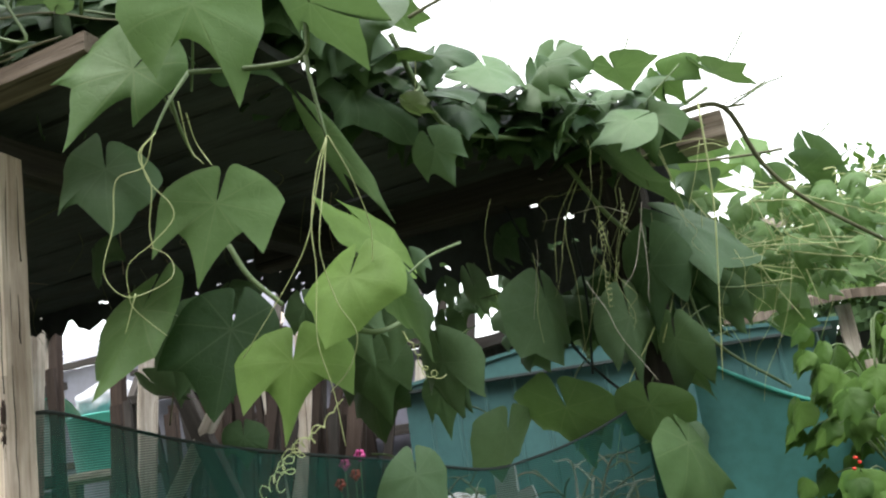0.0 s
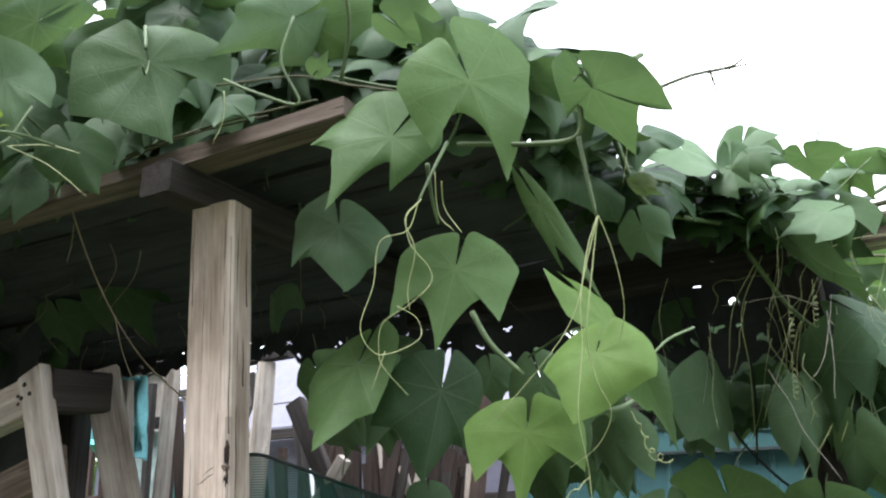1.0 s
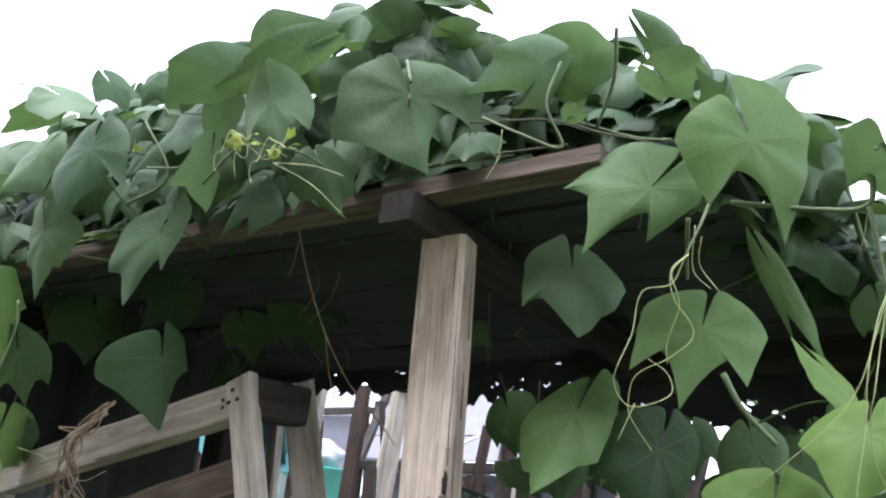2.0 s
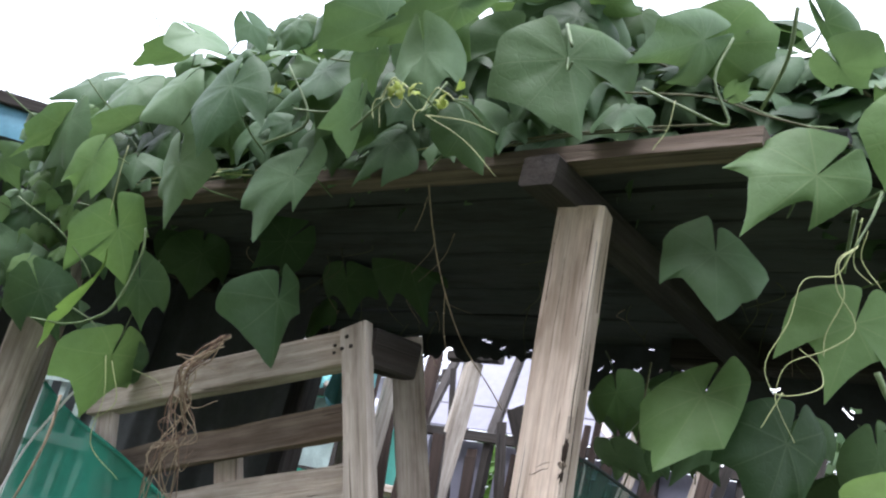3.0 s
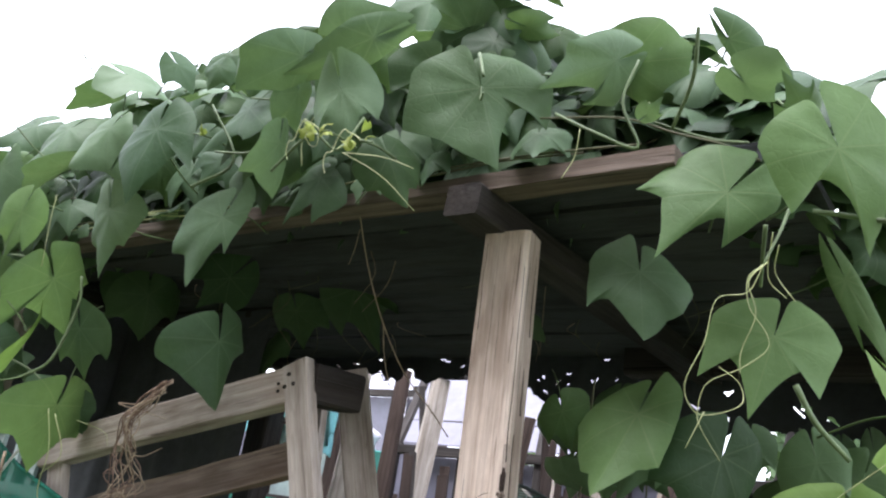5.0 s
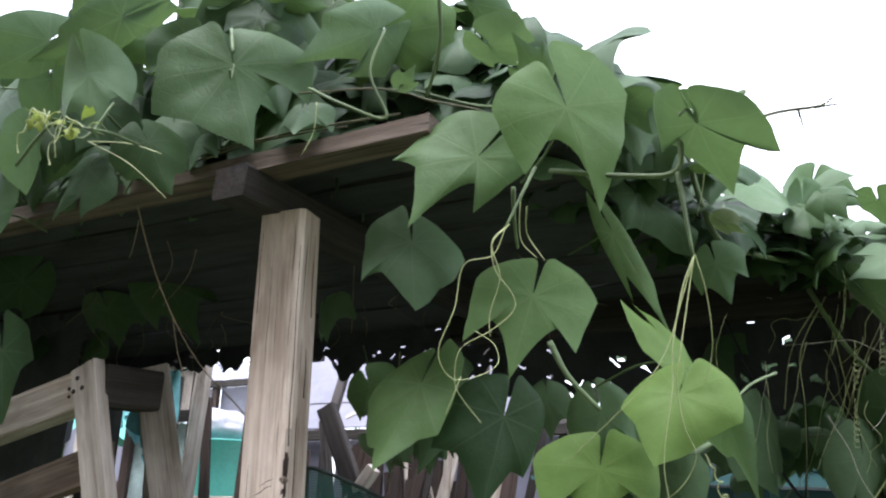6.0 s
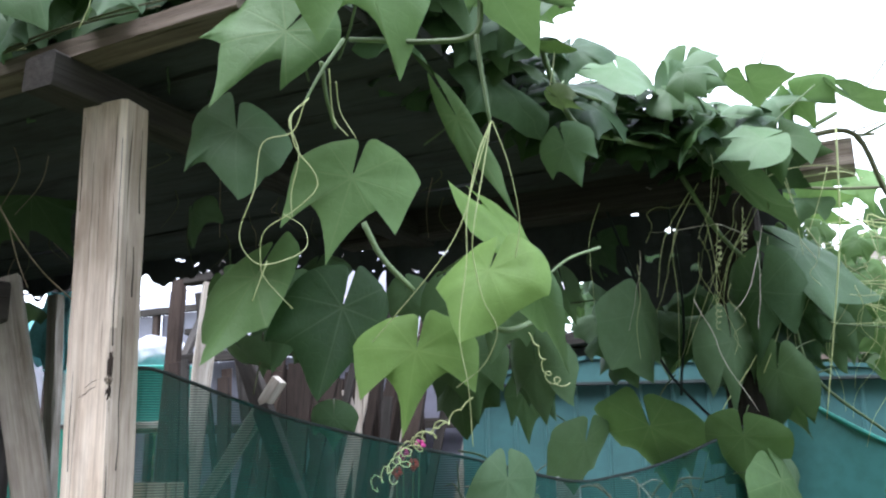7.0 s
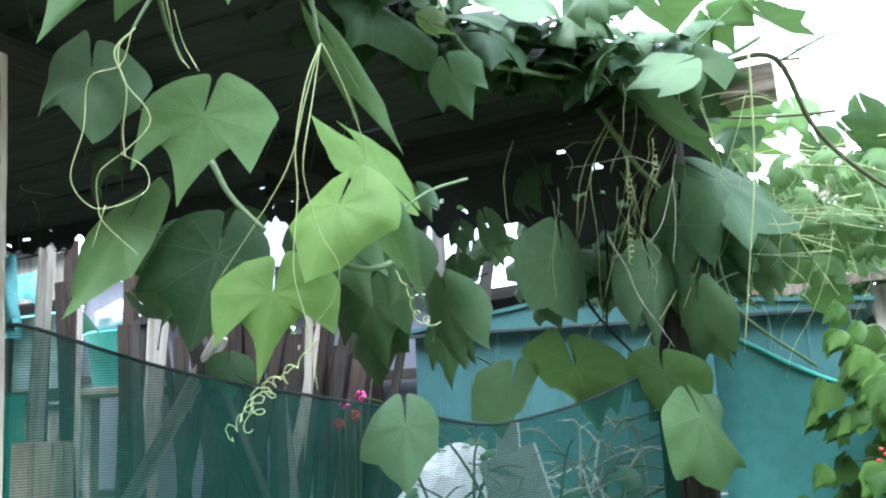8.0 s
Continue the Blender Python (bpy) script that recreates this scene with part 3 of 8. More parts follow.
for u, z, w, h in ((0.0345, 1.735, 0.0045, 0.017), (0.0330, 1.716, 0.006, 0.006), (0.0335, 1.700, 0.0035, 0.011)):
    bm = bmesh.new()
    bmesh.ops.create_icosphere(bm, subdivisions=3, radius=1)
    for v in bm.verts:
        n = 1 + 0.55 * noise.noise(v.co * 2.1 + Vector((z * 40, 0, 0))) + 0.25 * noise.noise(v.co * 6)
        v.co = Vector((v.co.x * w, v.co.y * 0.0022, v.co.z * h)) * n
    m = pose(*post_face(u, z), 0, 0, 8)
    put("knot", bm, WOOD_BLACK if w < 0.005 else WOOD_BROWN, arbour, "dark rotten knot in the post", m, True)
for u, z0, z1, r in ((0.0365, 1.48, 1.69, 0.0013), (0.0365, 1.76, 2.05, 0.0011), (0.030, 1.55, 1.69, 0.0009), (0.026, 1.90, 2.05, 0.0007), (0.012, 1.55, 1.67, 0.0007), (-0.010, 1.80, 2.02, 0.0006), (-0.024, 1.60, 1.78, 0.0007), (0.002, 1.86, 2.07, 0.0005), (-0.030, 1.95, 2.09, 0.0007), (0.020, 1.74, 1.88, 0.0006)):
    stem(arbour, [post_face(u + rnd.uniform(-0.0012, 0.0012), z0 + (z1 - z0) * k / 6) for k in range(7)], r * 0.75, r * 0.3, WOOD_DARK, "split", 5)
# cracks that run aslant from the knot
for u, z, du, dz in ((0.032, 1.722, -0.036, -0.014), (0.031, 1.727, -0.020, -0.008), (0.033, 1.716, -0.046, -0.021), (0.033, 1.720, 0.004, -0.012), (0.033, 1.706, -0.010, 0.004)):
    stem(arbour, [post_face(u + du * k / 5, z + dz * k / 5 + rnd.uniform(-0.0022, 0.0022)) for k in range(6)], 0.0011, 0.0003, WOOD_BLACK, "split", 5)
# long crack and small knot on the shaded grey edge
for y, z0, z1 in ((0.004, 1.83, 1.90), (-0.012, 1.60, 1.80), (0.010, 1.95, 2.08)):
    stem(arbour, [post_face(0.0386, z0 + (z1 - z0) * k / 5) + Vector((-0.139, 0.990, 0)) * (0.028 + y + rnd.uniform(-0.0015, 0.0015)) for k in range(6)], 0.0012, 0.0004, WOOD_DARK, "split", 5)


# ---- things behind and beside the arbour ----
def box(name, at, size, mat, parent=None, label="", bevel=0.01, turn=0.0, taper=1.0):
    """A block with rounded edges; taper narrows its foot."""
    bm = bmesh.new()
    bmesh.ops.create_cube(bm, size=1)
    for v in bm.verts:
        k = taper if v.co.z < 0 else 1
        v.co = Vector((v.co.x * size[0] * k, v.co.y * size[1] * k, v.co.z * size[2]))
    bmesh.ops.bevel(bm, geom=bm.edges[:], offset=bevel, segments=2, affect="EDGES", profile=0.5)
    return put(name, bm, mat, parent, label, pose(*at, 0, 0, turn))


# rough trestle that carries a tub, a sack and a bucket
trestle = thing("trestle", "rough grey timber trestle with two boards", "stand")
for x in (-5.6, -4.2):
    for y in (4.25, 5.05):
        plank("leg", (x, y, 0), (x, y, 1.775), 0.09, 0.09, WOOD_GREY, trestle)
plank("board", (-5.8, 4.46, 1.80), (-4.0, 4.46, 1.80), 0.40, 0.05, WOOD_GREY, trestle, (0, 1, 0))
plank("board", (-5.8, 4.90, 1.80), (-4.0, 4.90, 1.80), 0.40, 0.05, WOOD_GREY, trestle, (0, 1, 0), "", 0.002, 4)


def tub(at, r, h, mat):
    """Open tub: wall with thickness, rolled rim."""
    bm = bmesh.new()
    prof = [(0.0, 0.0), (0.80 * r, 0.0), (0.84 * r, 0.02), (r, h - 0.02), (r + 0.014, h - 0.012), (r + 0.014, h), (r - 0.004, h), (0.80 * r, 0.03), (0.0, 0.03)]
    rings = [[bm.verts.new((a * math.cos(k * math.tau / 28) * 1.25, a * math.sin(k * math.tau / 28), z)) for k in range(28)] for a, z in prof[1:-1]]
    for a, b in zip(rings, rings[1:]):
        for k in range(28):
            bm.faces.new((a[k], a[(k + 1) % 28], b[(k + 1) % 28], b[k]))
    bm.faces.new(rings[0][::-1])
    bm.faces.new(rings[-1])
    return put("tub", bm, mat, None, "", pose(*at), True)


tagged(tub((-4.74, 4.66, 1.826), 0.30, 0.40, TEAL_PALE), "turquoise plastic tub on a rough trestle", "tub")
bm = bmesh.new()
bmesh.ops.create_icosphere(bm, subdivisions=4, radius=1)
for v in bm.verts:
    n = noise.noise(v.co * 2.3) * 0.16 + noise.noise(v.co * 6) * 0.05
    v.co = Vector((v.co.x * 0.27, v.co.y * 0.24, max(v.co.z, -0.75) * 0.145)) * (1 + n)
tagged(put("sack", bm, SACK, None, "", pose(-4.80, 4.68, 2.33), True), "crumpled white plastic sack lying in the tub", "sack")

# small hutch beyond the pallet
hutch = thing("hutch", "small hutch of brown and grey boards", "hutch")
for p0, p1, w in (((-3.36, 2.6, 0), (-3.36, 2.6, 2.38), 0.05), ((-2.98, 2.6, 0), (-2.98, 2.6, 2.38), 0.05)):
    plank("jamb", p0, p1, w, 0.04, WOOD_RED, hutch)
for z in (0.6, 1.72, 2.10, 2.36):
    plank("crosspiece", (-3.36, 2.58, z), (-2.98, 2.58, z), 0.05, 0.03, WOOD_DARK, hutch, (0, 0, 1))
box("screen", (-3.17, 2.61, 2.23), (0.34, 0.012, 0.22), WOOD_GREY, hutch, "grey weathered boarding", 0.002)
box("panel", (-3.17, 2.61, 1.90), (0.34, 0.012, 0.34), PALE_PAINT, hutch, "flaking pale teal panel", 0.002)
box("panel", (-3.17, 2.61, 1.15), (0.34, 0.012, 1.06), WOOD_GREY, hutch, "", 0.002)

swag = thing("net_swag", "teal netting slung in front of the hutch", "netting")
cloth("net", (-3.52, 2.50, 2.22), (-3.02, 2.48, 2.24), (0.20, 0.12), CLOTH, swag, "", 0.06, 30, 8, 0.06, 21)
cloth("net", (-3.46, 2.46, 1.74), (-3.06, 2.46, 1.72), (0.34, 0.50), NET_GREEN, swag, "", 0.08, 30, 8, 0.06, 23)
for x in (-3.53, -3.0):
    plank("stake", (x, 2.50, 0), (x, 2.50, 2.26), 0.03, 0.03, WOOD_DARK, swag)

# cold frame: lilac sheet under crossing bars
cold = thing("cold_frame", "greenhouse frame of dark bars with pale polythene panes", "greenhouse")
for x in (-2.95, -2.55, -2.15, -1.75, -1.40):
    plank("bar", (x, 3.0, 0), (x, 3.0, 2.05), 0.04, 0.04, WOOD_DARK, cold)
    plank("rafter", (x, 3.0, 2.05), (x - 0.35, 3.75, 2.85), 0.045, 0.04, WOOD_DARK, cold)
plank("crosspiece", (-3.0, 2.985, 2.05), (-1.38, 2.985, 2.05), 0.045, 0.04, WOOD_DARK, cold, (0, 0, 1))
plank("crosspiece", (-3.0, 2.985, 1.72), (-1.38, 2.985, 1.72), 0.04, 0.03, WOOD_DARK, cold, (0, 0, 1))
plank("crosspiece", (-3.17, 3.36, 2.42), (-1.55, 3.36, 2.42), 0.04, 0.03, WOOD_DARK, cold, (0, 0, 1))
plank("crosspiece", (-3.1, 3.16, 2.21), (-1.47, 3.16, 2.21), 0.03, 0.03, WOOD_DARK, cold, (0, 0, 1))
plank("crosspiece", (-3.3, 3.58, 2.66), (-1.65, 3.58, 2.66), 0.03, 0.03, WOOD_DARK, cold, (0, 0, 1))
plank("brace", (-2.5, 3.08, 2.13), (-1.6, 3.62, 2.71), 0.03, 0.03, WOOD_GREY, cold, (1, 0, 0))
plank("brace", (-2.0, 3.08, 2.13), (-2.7, 3.62, 2.71), 0.03, 0.03, WOOD_GREY, cold, (1, 0, 0))
for x in (-2.75, -2.35, -1.95, -1.575):
    box("pane", (x, 3.03, 1.36), (0.32, 0.008, 1.34), LILAC, cold, "", 0.002)
    bm = bmesh.new()
    q = [bm.verts.new(c) for c in ((x - 0.18, 3.03, 2.085), (x + 0.18, 3.03, 2.085), (x - 0.14, 3.73, 2.86), (x - 0.50, 3.73, 2.86))]
    f = bm.faces.new(q)
    r = bmesh.ops.extrude_face_region(bm, geom=[f])
    for v in r["geom"]:
        if isinstance(v, bmesh.types.BMVert):
            v.co.z += 0.006
    put("pane", bm, LILAC, cold, "milky pale roof pane")

# larger polythene house further off
house = thing("polythene_house", "pale lilac polythene house with dark timber bars", "greenhouse")
for x in (-7.4, -6.75, -6.1, -5.45, -4.8, -4.3):
    plank("bar", (x, 5.30, 0), (x, 5.30, 2.80), 0.06, 0.05, WOOD_RED, house, (1, 0, 0), "", 0.003, x)
    plank("rafter", (x, 5.30, 2.80), (x, 6.70, 3.30), 0.06, 0.05, WOOD_DARK, house, (1, 0, 0), "", 0.003, x)
for z in (1.0, 1.95, 2.80):
    plank("crosspiece", (-7.45, 5.27, z), (-4.25, 5.27, z), 0.06, 0.03, WOOD_DARK if z > 2 else WOOD_RED, house, (0, 0, 1), "", 0.003, z)
for x0, x1 in ((-7.37, -6.78), (-6.72, -6.13), (-6.07, -5.48), (-5.42, -4.83), (-4.77, -4.33)):
    bm = bmesh.new()
    g = [[bm.verts.new((x0 + (x1 - x0) * i / 8, 5.34 + 0.02 * noise.noise((i * 0.9 + x0 * 3, j * 0.35, 2.2)), 0.05 + 2.73 * j / 16)) for j in range(17)] for i in range(9)]
    for a, b in zip(g, g[1:]):
        for j in range(16):
            bm.faces.new((a[j], b[j], b[j + 1], a[j + 1]))
    put("sheet", bm, LILAC, house, "slack pale polythene", None, True)
    bm = bmesh.new()
    q = [bm.verts.new(c) for c in ((x0, 5.32, 2.835), (x1, 5.32, 2.835), (x1, 6.70, 3.335), (x0, 6.70, 3.335))]
    bm.faces.new(q)
    put("roof_sheet", bm, LILAC, house)

# teal cloth hung on a line
line_cloth = thing("hung_cloth", "faded teal cloth hung between posts", "cloth")
cloth("cloth", (-2.42, 1.80, 2.13), (-2.27, 1.80, 2.12), (0.26, 0.20), CLOTH, line_cloth, "", 0.09, 40, 24, 0.11, 8)
stem(line_cloth, [(-2.50, 1.74, 2.12), (-2.42, 1.80, 2.13), (-2.27, 1.80, 2.12), (-2.05, 1.80, 2.17)], 0.003, 0.003, ROPE, "line")

# teal tarpaulin between the back post and the bean poles
tarp = thing("tarpaulin", "bright teal tarpaulin stretched beside the back post", "tarpaulin")
bm = bmesh.new()
g = []
for i in range(21):
    k = i / 20
    p = Vector((-0.24 + 0.55 * k, 1.80 + 0.1 * k, 1.70 - 0.36 * k + 0.12 * k * k))
    g.append([bm.verts.new((p.x, p.y + 0.02 * math.sin(j * 0.9 + i * 0.3) * j / 12 + noise.noise((i * 0.2, j * 0.2, 2)) * 0.03, p.z * (1 - j / 12) + 0.02)) for j in range(13)])
for a, b in zip(g, g[1:]):
    for j in range(12):
        bm.faces.new((a[j], b[j], b[j + 1], a[j + 1]))
put("sheet", bm, plain("teal tarpaulin sheet", (0.075, 0.255, 0.25), 0.45, 0.12, 3.0), tarp, "", None, True)
stem(tarp, [(-0.24, 1.795, 1.725), (-0.05, 1.83, 1.612), (0.16, 1.865, 1.535), (0.31, 1.9, 1.49)], 0.005, 0.005, TEAL_PALE, "hem")

# the neighbour's roof: brown gutter, blue tarpaulin edge, dark underside
canopy = thing("canopy", "neighbouring canopy with blue tarpaulin edge and brown gutter", "canopy")
A, B = Vector((-4.35, 0.29, 2.80)), Vector((-3.30, 1.22, 2.73))
plank("gutter", A, B, 0.05, 0.05, WOOD_DARK, canopy, (0, 0, 1), "brown gutter board")
cloth("edge", A + Vector((0, 0.0, -0.02)), B + Vector((0, 0, -0.02)), (0.17, 0.10), BLUE, canopy, "faded blue tarpaulin edge", 0.02, 20, 5, 0.02)
back = Vector((-0.66, 0.75, -0.02)) * 1.6
bm = bmesh.new()
q = [bm.verts.new(c) for c in (A + Vector((-0.02, 0.03, -0.04)), B + Vector((-0.02, 0.03, -0.04)), B + back, A + back)]
f = bm.faces.new(q)
r = bmesh.ops.extrude_face_region(bm, geom=[f])
for v in r["geom"]:
    if isinstance(v, bmesh.types.BMVert):
        v.co.z -= 0.02
put("roof", bm, BLACK, canopy, "dark underside")
for p in (A, B, A + back, B + back):
    plank("post", (p.x, p.y + 0.02, 0), (p.x, p.y + 0.02, p.z - 0.06), 0.07, 0.07, WOOD_DARK, canopy)
# black sheet added to stand in for the shade beneath the canopy
cloth("back_sheet", A + back * 0.5 + Vector((0, 0, -0.06)), B + back * 0.5 + Vector((0, 0, -0.06)), (2.4, 2.4), BLACK, canopy, "black sheet added for the dark beneath the canopy", 0.02, 20, 5, 0.03)

# low shelter further off with moss and weeds on its wavy roof
shelter = thing("shelter", "low dark shelter with weeds growing on a wavy roof", "shelter")
for x in (-0.12, 0.14, 0.9, 1.6):
    plank("post", (x, 3.62, 0), (x, 3.62, 1.95), 0.06, 0.06, WOOD_GREY, shelter)
bm = bmesh.new()
cols = []
for i in range(60):
    x = -0.55 + i * 0.045
    z = 1.985 + 0.010 * math.sin(i * 0.55) + 0.012 * noise.noise((i * 0.2, 0, 0))
    cols.append([bm.verts.new((x, 3.5, z)), bm.verts.new((x, 3.5, z - 0.035)), bm.verts.new((x, 5.6, z + 0.25)), bm.verts.new((x, 5.6, z + 0.22))])
for a, b in zip(cols, cols[1:]):
    bm.faces.new((a[0], b[0], b[1], a[1]))
    bm.faces.new((a[0], a[2], b[2], b[0]))
    bm.faces.new((a[1], b[1], b[3], a[3]))
put("roof", bm, WOOD_BROWN, shelter, "weathered wavy roof edge")
box("back_wall", (0.9, 4.6, 0.95), (2.8, 0.04, 1.9), BLACK, shelter, "dark back wall")
tagged(plank("pole", (-0.30, 3.55, 2.30), (0.40, 3.75, 2.40), 0.05, 0.035, WOOD_GREY, shelter, (0, 0, 1)), "grey pole sticking out")
plank("pole", (-0.10, 3.6, 1.9), (-0.10, 3.6, 2.36), 0.04, 0.04, WOOD_GREY, shelter)

# brown outhouse roof and pink tile above the teal shed
outhouse = thing("outhouse", "dark brown board outhouse behind the teal shed", "outhouse")
plank("roof", (-2.16, 4.6, 2.17), (-1.18, 4.6, 2.23), 0.7, 0.07, WOOD_DARK, outhouse, (0, 1, 0.1), "brown board roof edge", 0.004)
box("wall", (-1.67, 4.75, 1.080), (0.73, 0.5, 2.160), WOOD_DARK, outhouse, "", 0.005)
box("tile", (-0.72, 2.68, 1.91), (0.07, 0.12, 0.035), plain("pink clay", (0.62, 0.25, 0.2), 0.8, 0.2), shed, "pink clay tile", 0.006)

# offcuts by the post
for i, (x, y) in enumerate(((-1.118, 0.97), (-1.066, 0.97))):
    tagged(plank("timber_offcut", (x, y, 0.0), (x, y, 1.578), 0.048, 0.03, WOOD, None, (1, 0, 0), "", 0.002, 40 + i), "pale sawn timber standing on end by the post", "timber", "standing offcuts")

# black sheet added to darken the pallet's gaps; turquoise sheet over a rail beyond
dark_screen = thing("dark_screen", "added black sheet that darkens the gaps behind the pallet", "screen")
cloth("felt", (-3.05, 1.27, 2.17), (-2.06, 1.25, 2.17), (1.9, 1.85), BLACK, dark_screen, "", 0.05, 40, 14, 0.04, 12)
plank("batten", (-3.1, 1.285, 2.165), (-2.02, 1.265, 2.165), 0.03, 0.02, WOOD_DARK, dark_screen, (0, 0, 1))
draped = thing("draped_sheet", "pale turquoise plastic sheet thrown over a rail", "sheet")
bm = bmesh.new()
g = []
for i in range(15):
    k = i / 14
    row = []
    for j in range(13):
        s = j / 12 * 2 - 1
        sag = 0.10 * abs(k - 0.45) ** 1.3 + abs(s) ** 1.2 * (0.11 + 0.05 * noise.noise((k * 4, s, 3)))
        row.append(bm.verts.new((-5.16 + 0.76 * k, 3.81 + 0.28 * s, 2.44 - 2 * sag + 0.024 * noise.noise((k * 7, s * 3, 8)))))
    g.append(row)
for a, b in zip(g, g[1:]):
    for j in range(12):
        bm.faces.new((a[j], a[j + 1], b[j + 1], b[j]))
put("sheet", bm, TEAL_PALE, draped, "", None, True)
plank("rail", (-5.28, 3.81, 2.32), (-4.30, 3.81, 2.35), 0.05, 0.05, WOOD_DARK, draped, (0, 1, 0))
for x in (-5.22, -4.36):
    plank("leg", (x, 3.81, 0), (x, 3.81, 2.31), 0.07, 0.05, WOOD_GREY, draped)

# laths leaning in a bundle against the cold frame
bundle = thing("lath_bundle", "bundle of thin grey and dark laths leaning together", "laths")
rnd = random.Random(77)
for i in range(34):
    x, y = rnd.uniform(-2.15, -1.35), rnd.uniform(2.0, 2.45)
    plank("lath", (x, y, 0.0), (x + rnd.uniform(-0.45, 0.45), y + rnd.uniform(0.05, 0.3), rnd.uniform(1.78, 2.12)), rnd.uniform(0.022, 0.045), 0.016, (WOOD_BLACK, WOOD_BLACK, WOOD_RED, WOOD_DARK, WOOD_BLACK, WOOD_GREY)[i % 6], bundle, (1, 0.3, 0), "", 0.003, i)
for i in range(7):
    x = -2.25 + 0.14 * i
    plank("lath", (x, 2.62, 0.0), (x + rnd.choice((-0.7, 0.6)) * rnd.uniform(0.5, 1.0), 2.74, rnd.uniform(2.10, 2.36)), rnd.uniform(0.02, 0.035), 0.016, WOOD_DARK, bundle, (1, 0.3, 0), "", 0.003, 40 + i)


# ---- timber standing about behind the arbour ----
tagged(plank("post", (-2.290, 1.93, 2.228), (-2.40, 1.93, 0.0), 0.052, 0.05, WOOD_GREY, None, (0.78, -0.62, 0), "", 0.003, 0), "pale grey square post leaning beside a hung cloth", "post")
tagged(plank("board", (-2.78, 2.76, 2.38), (-2.86, 2.76, 0.0), 0.07, 0.03, WOOD_RED, None, (1, 0, 0), "", 0.003, 61), "dark red-brown board standing behind the post", "board")
bracket_post = thing("post", "grey square timber post with a dark bracket on top", "post")
plank("shaft", (-2.45, 2.6, 2.30), (-2.62, 2.6, 0.0), 0.078, 0.072, WOOD_GREY, bracket_post, (0.75, -0.66, 0), "", 0.003, 1)
plank("bracket", (-2.57, 2.59, 2.32), (-2.31, 2.59, 2.33), 0.055, 0.042, WOOD_DARK, bracket_post, (0, 1, 0), "dark wooden bracket", 0.003, 2)
tagged(plank("board", (-1.636, 2, 1.827), (-3.032, 2, 0.01), 0.04, 0.03, WOOD_GREY, None, (1, 0, 1), "", 0.003, 2), "pale grey timber leaning behind the dark net", "board")
tagged(plank("board", (-1.827, 2, 2.014), (-0.833, 2, 0.01), 0.06, 0.03, WOOD_DARK, None, (1, 0, 0), "", 0.003, 3), "dark brown plank crossing the others", "board")
# row of boards: the shade behind the arbour is in their near-black colour
tagged(plank("board", (-2.265, 2.82, 1.972), (-2.32, 2.82, 0.01), 0.082, 0.02, WOOD_BLACK, None, (1, 0, 0), "", 0.003, 4), "rough brown board standing in a row", "board")
tagged(plank("board", (-2.252, 2.87, 1.955), (-2.302, 2.87, 0.01), 0.082, 0.02, WOOD_BLACK, None, (1, 0, 0), "", 0.003, 5), "rough brown board standing in a row", "board")
tagged(plank("board", (-2.167, 2.82, 1.974), (-2.135, 2.82, 0.01), 0.082, 0.02, WOOD_BLACK, None, (1, 0, 0), "", 0.003, 6), "rough brown board standing in a row", "board")
tagged(plank("board", (-2.069, 2.82, 1.877), (-1.903, 2.82, 0.01), 0.082, 0.02, WOOD_BLACK, None, (1, 0, 0), "", 0.003, 7), "rough brown board standing in a row", "board")
tagged(plank("board", (-2.057, 2.87, 1.89), (-2.121, 2.87, 0.01), 0.082, 0.02, WOOD_BLACK, None, (1, 0, 0), "", 0.003, 8), "rough brown board standing in a row", "board")
tagged(plank("board", (-1.977, 2.82, 1.9), (-2.023, 2.82, 0.01), 0.082, 0.02, WOOD_BLACK, None, (1, 0, 0), "", 0.003, 9), "rough brown board standing in a row", "board")
tagged(plank("board", (-1.887, 2.82, 1.921), (-1.996, 2.82, 0.01), 0.082, 0.02, WOOD_BLACK, None, (1, 0, 0), "", 0.003, 10), "rough brown board standing in a row", "board")
tagged(plank("board", (-1.873, 2.87, 1.916), (-1.71, 2.87, 0.01), 0.082, 0.02, WOOD_BLACK, None, (1, 0, 0), "", 0.003, 11), "rough brown board standing in a row", "board")
tagged(plank("board", (-1.783, 2.87, 1.845), (-1.655, 2.87, 0.01), 0.082, 0.02, WOOD_BLACK, None, (1, 0, 0), "", 0.003, 12), "rough brown board standing in a row", "board")
tagged(plank("board", (-1.711, 2.82, 1.837), (-1.836, 2.82, 0.01), 0.082, 0.02, WOOD_BLACK, None, (1, 0, 0), "", 0.003, 13), "rough brown board standing in a row", "board")
tagged(plank("board", (-1.696, 2.87, 1.88), (-1.658, 2.87, 0.01), 0.082, 0.02, WOOD_BLACK, None, (1, 0, 0), "", 0.003, 14), "rough brown board standing in a row", "board")
tagged(plank("board", (-1.627, 2.82, 1.832), (-1.498, 2.82, 0.01), 0.082, 0.02, WOOD_BLACK, None, (1, 0, 0), "", 0.003, 15), "rough brown board standing in a row", "board")
tagged(plank("board", (-1.884, 2.75, 1.849), (-1.305, 2.75, 0.01), 0.03, 0.02, WOOD_GREY, None, (1, 0, 0), "", 0.003, 16), "narrow board with a pale edge", "board")
tagged(plank("board", (-1.578, 2.75, 1.836), (-1.865, 2.75, 0.01), 0.035, 0.02, WOOD_GREY, None, (1, 0, 0), "", 0.003, 17), "narrow board with a pale edge", "board")
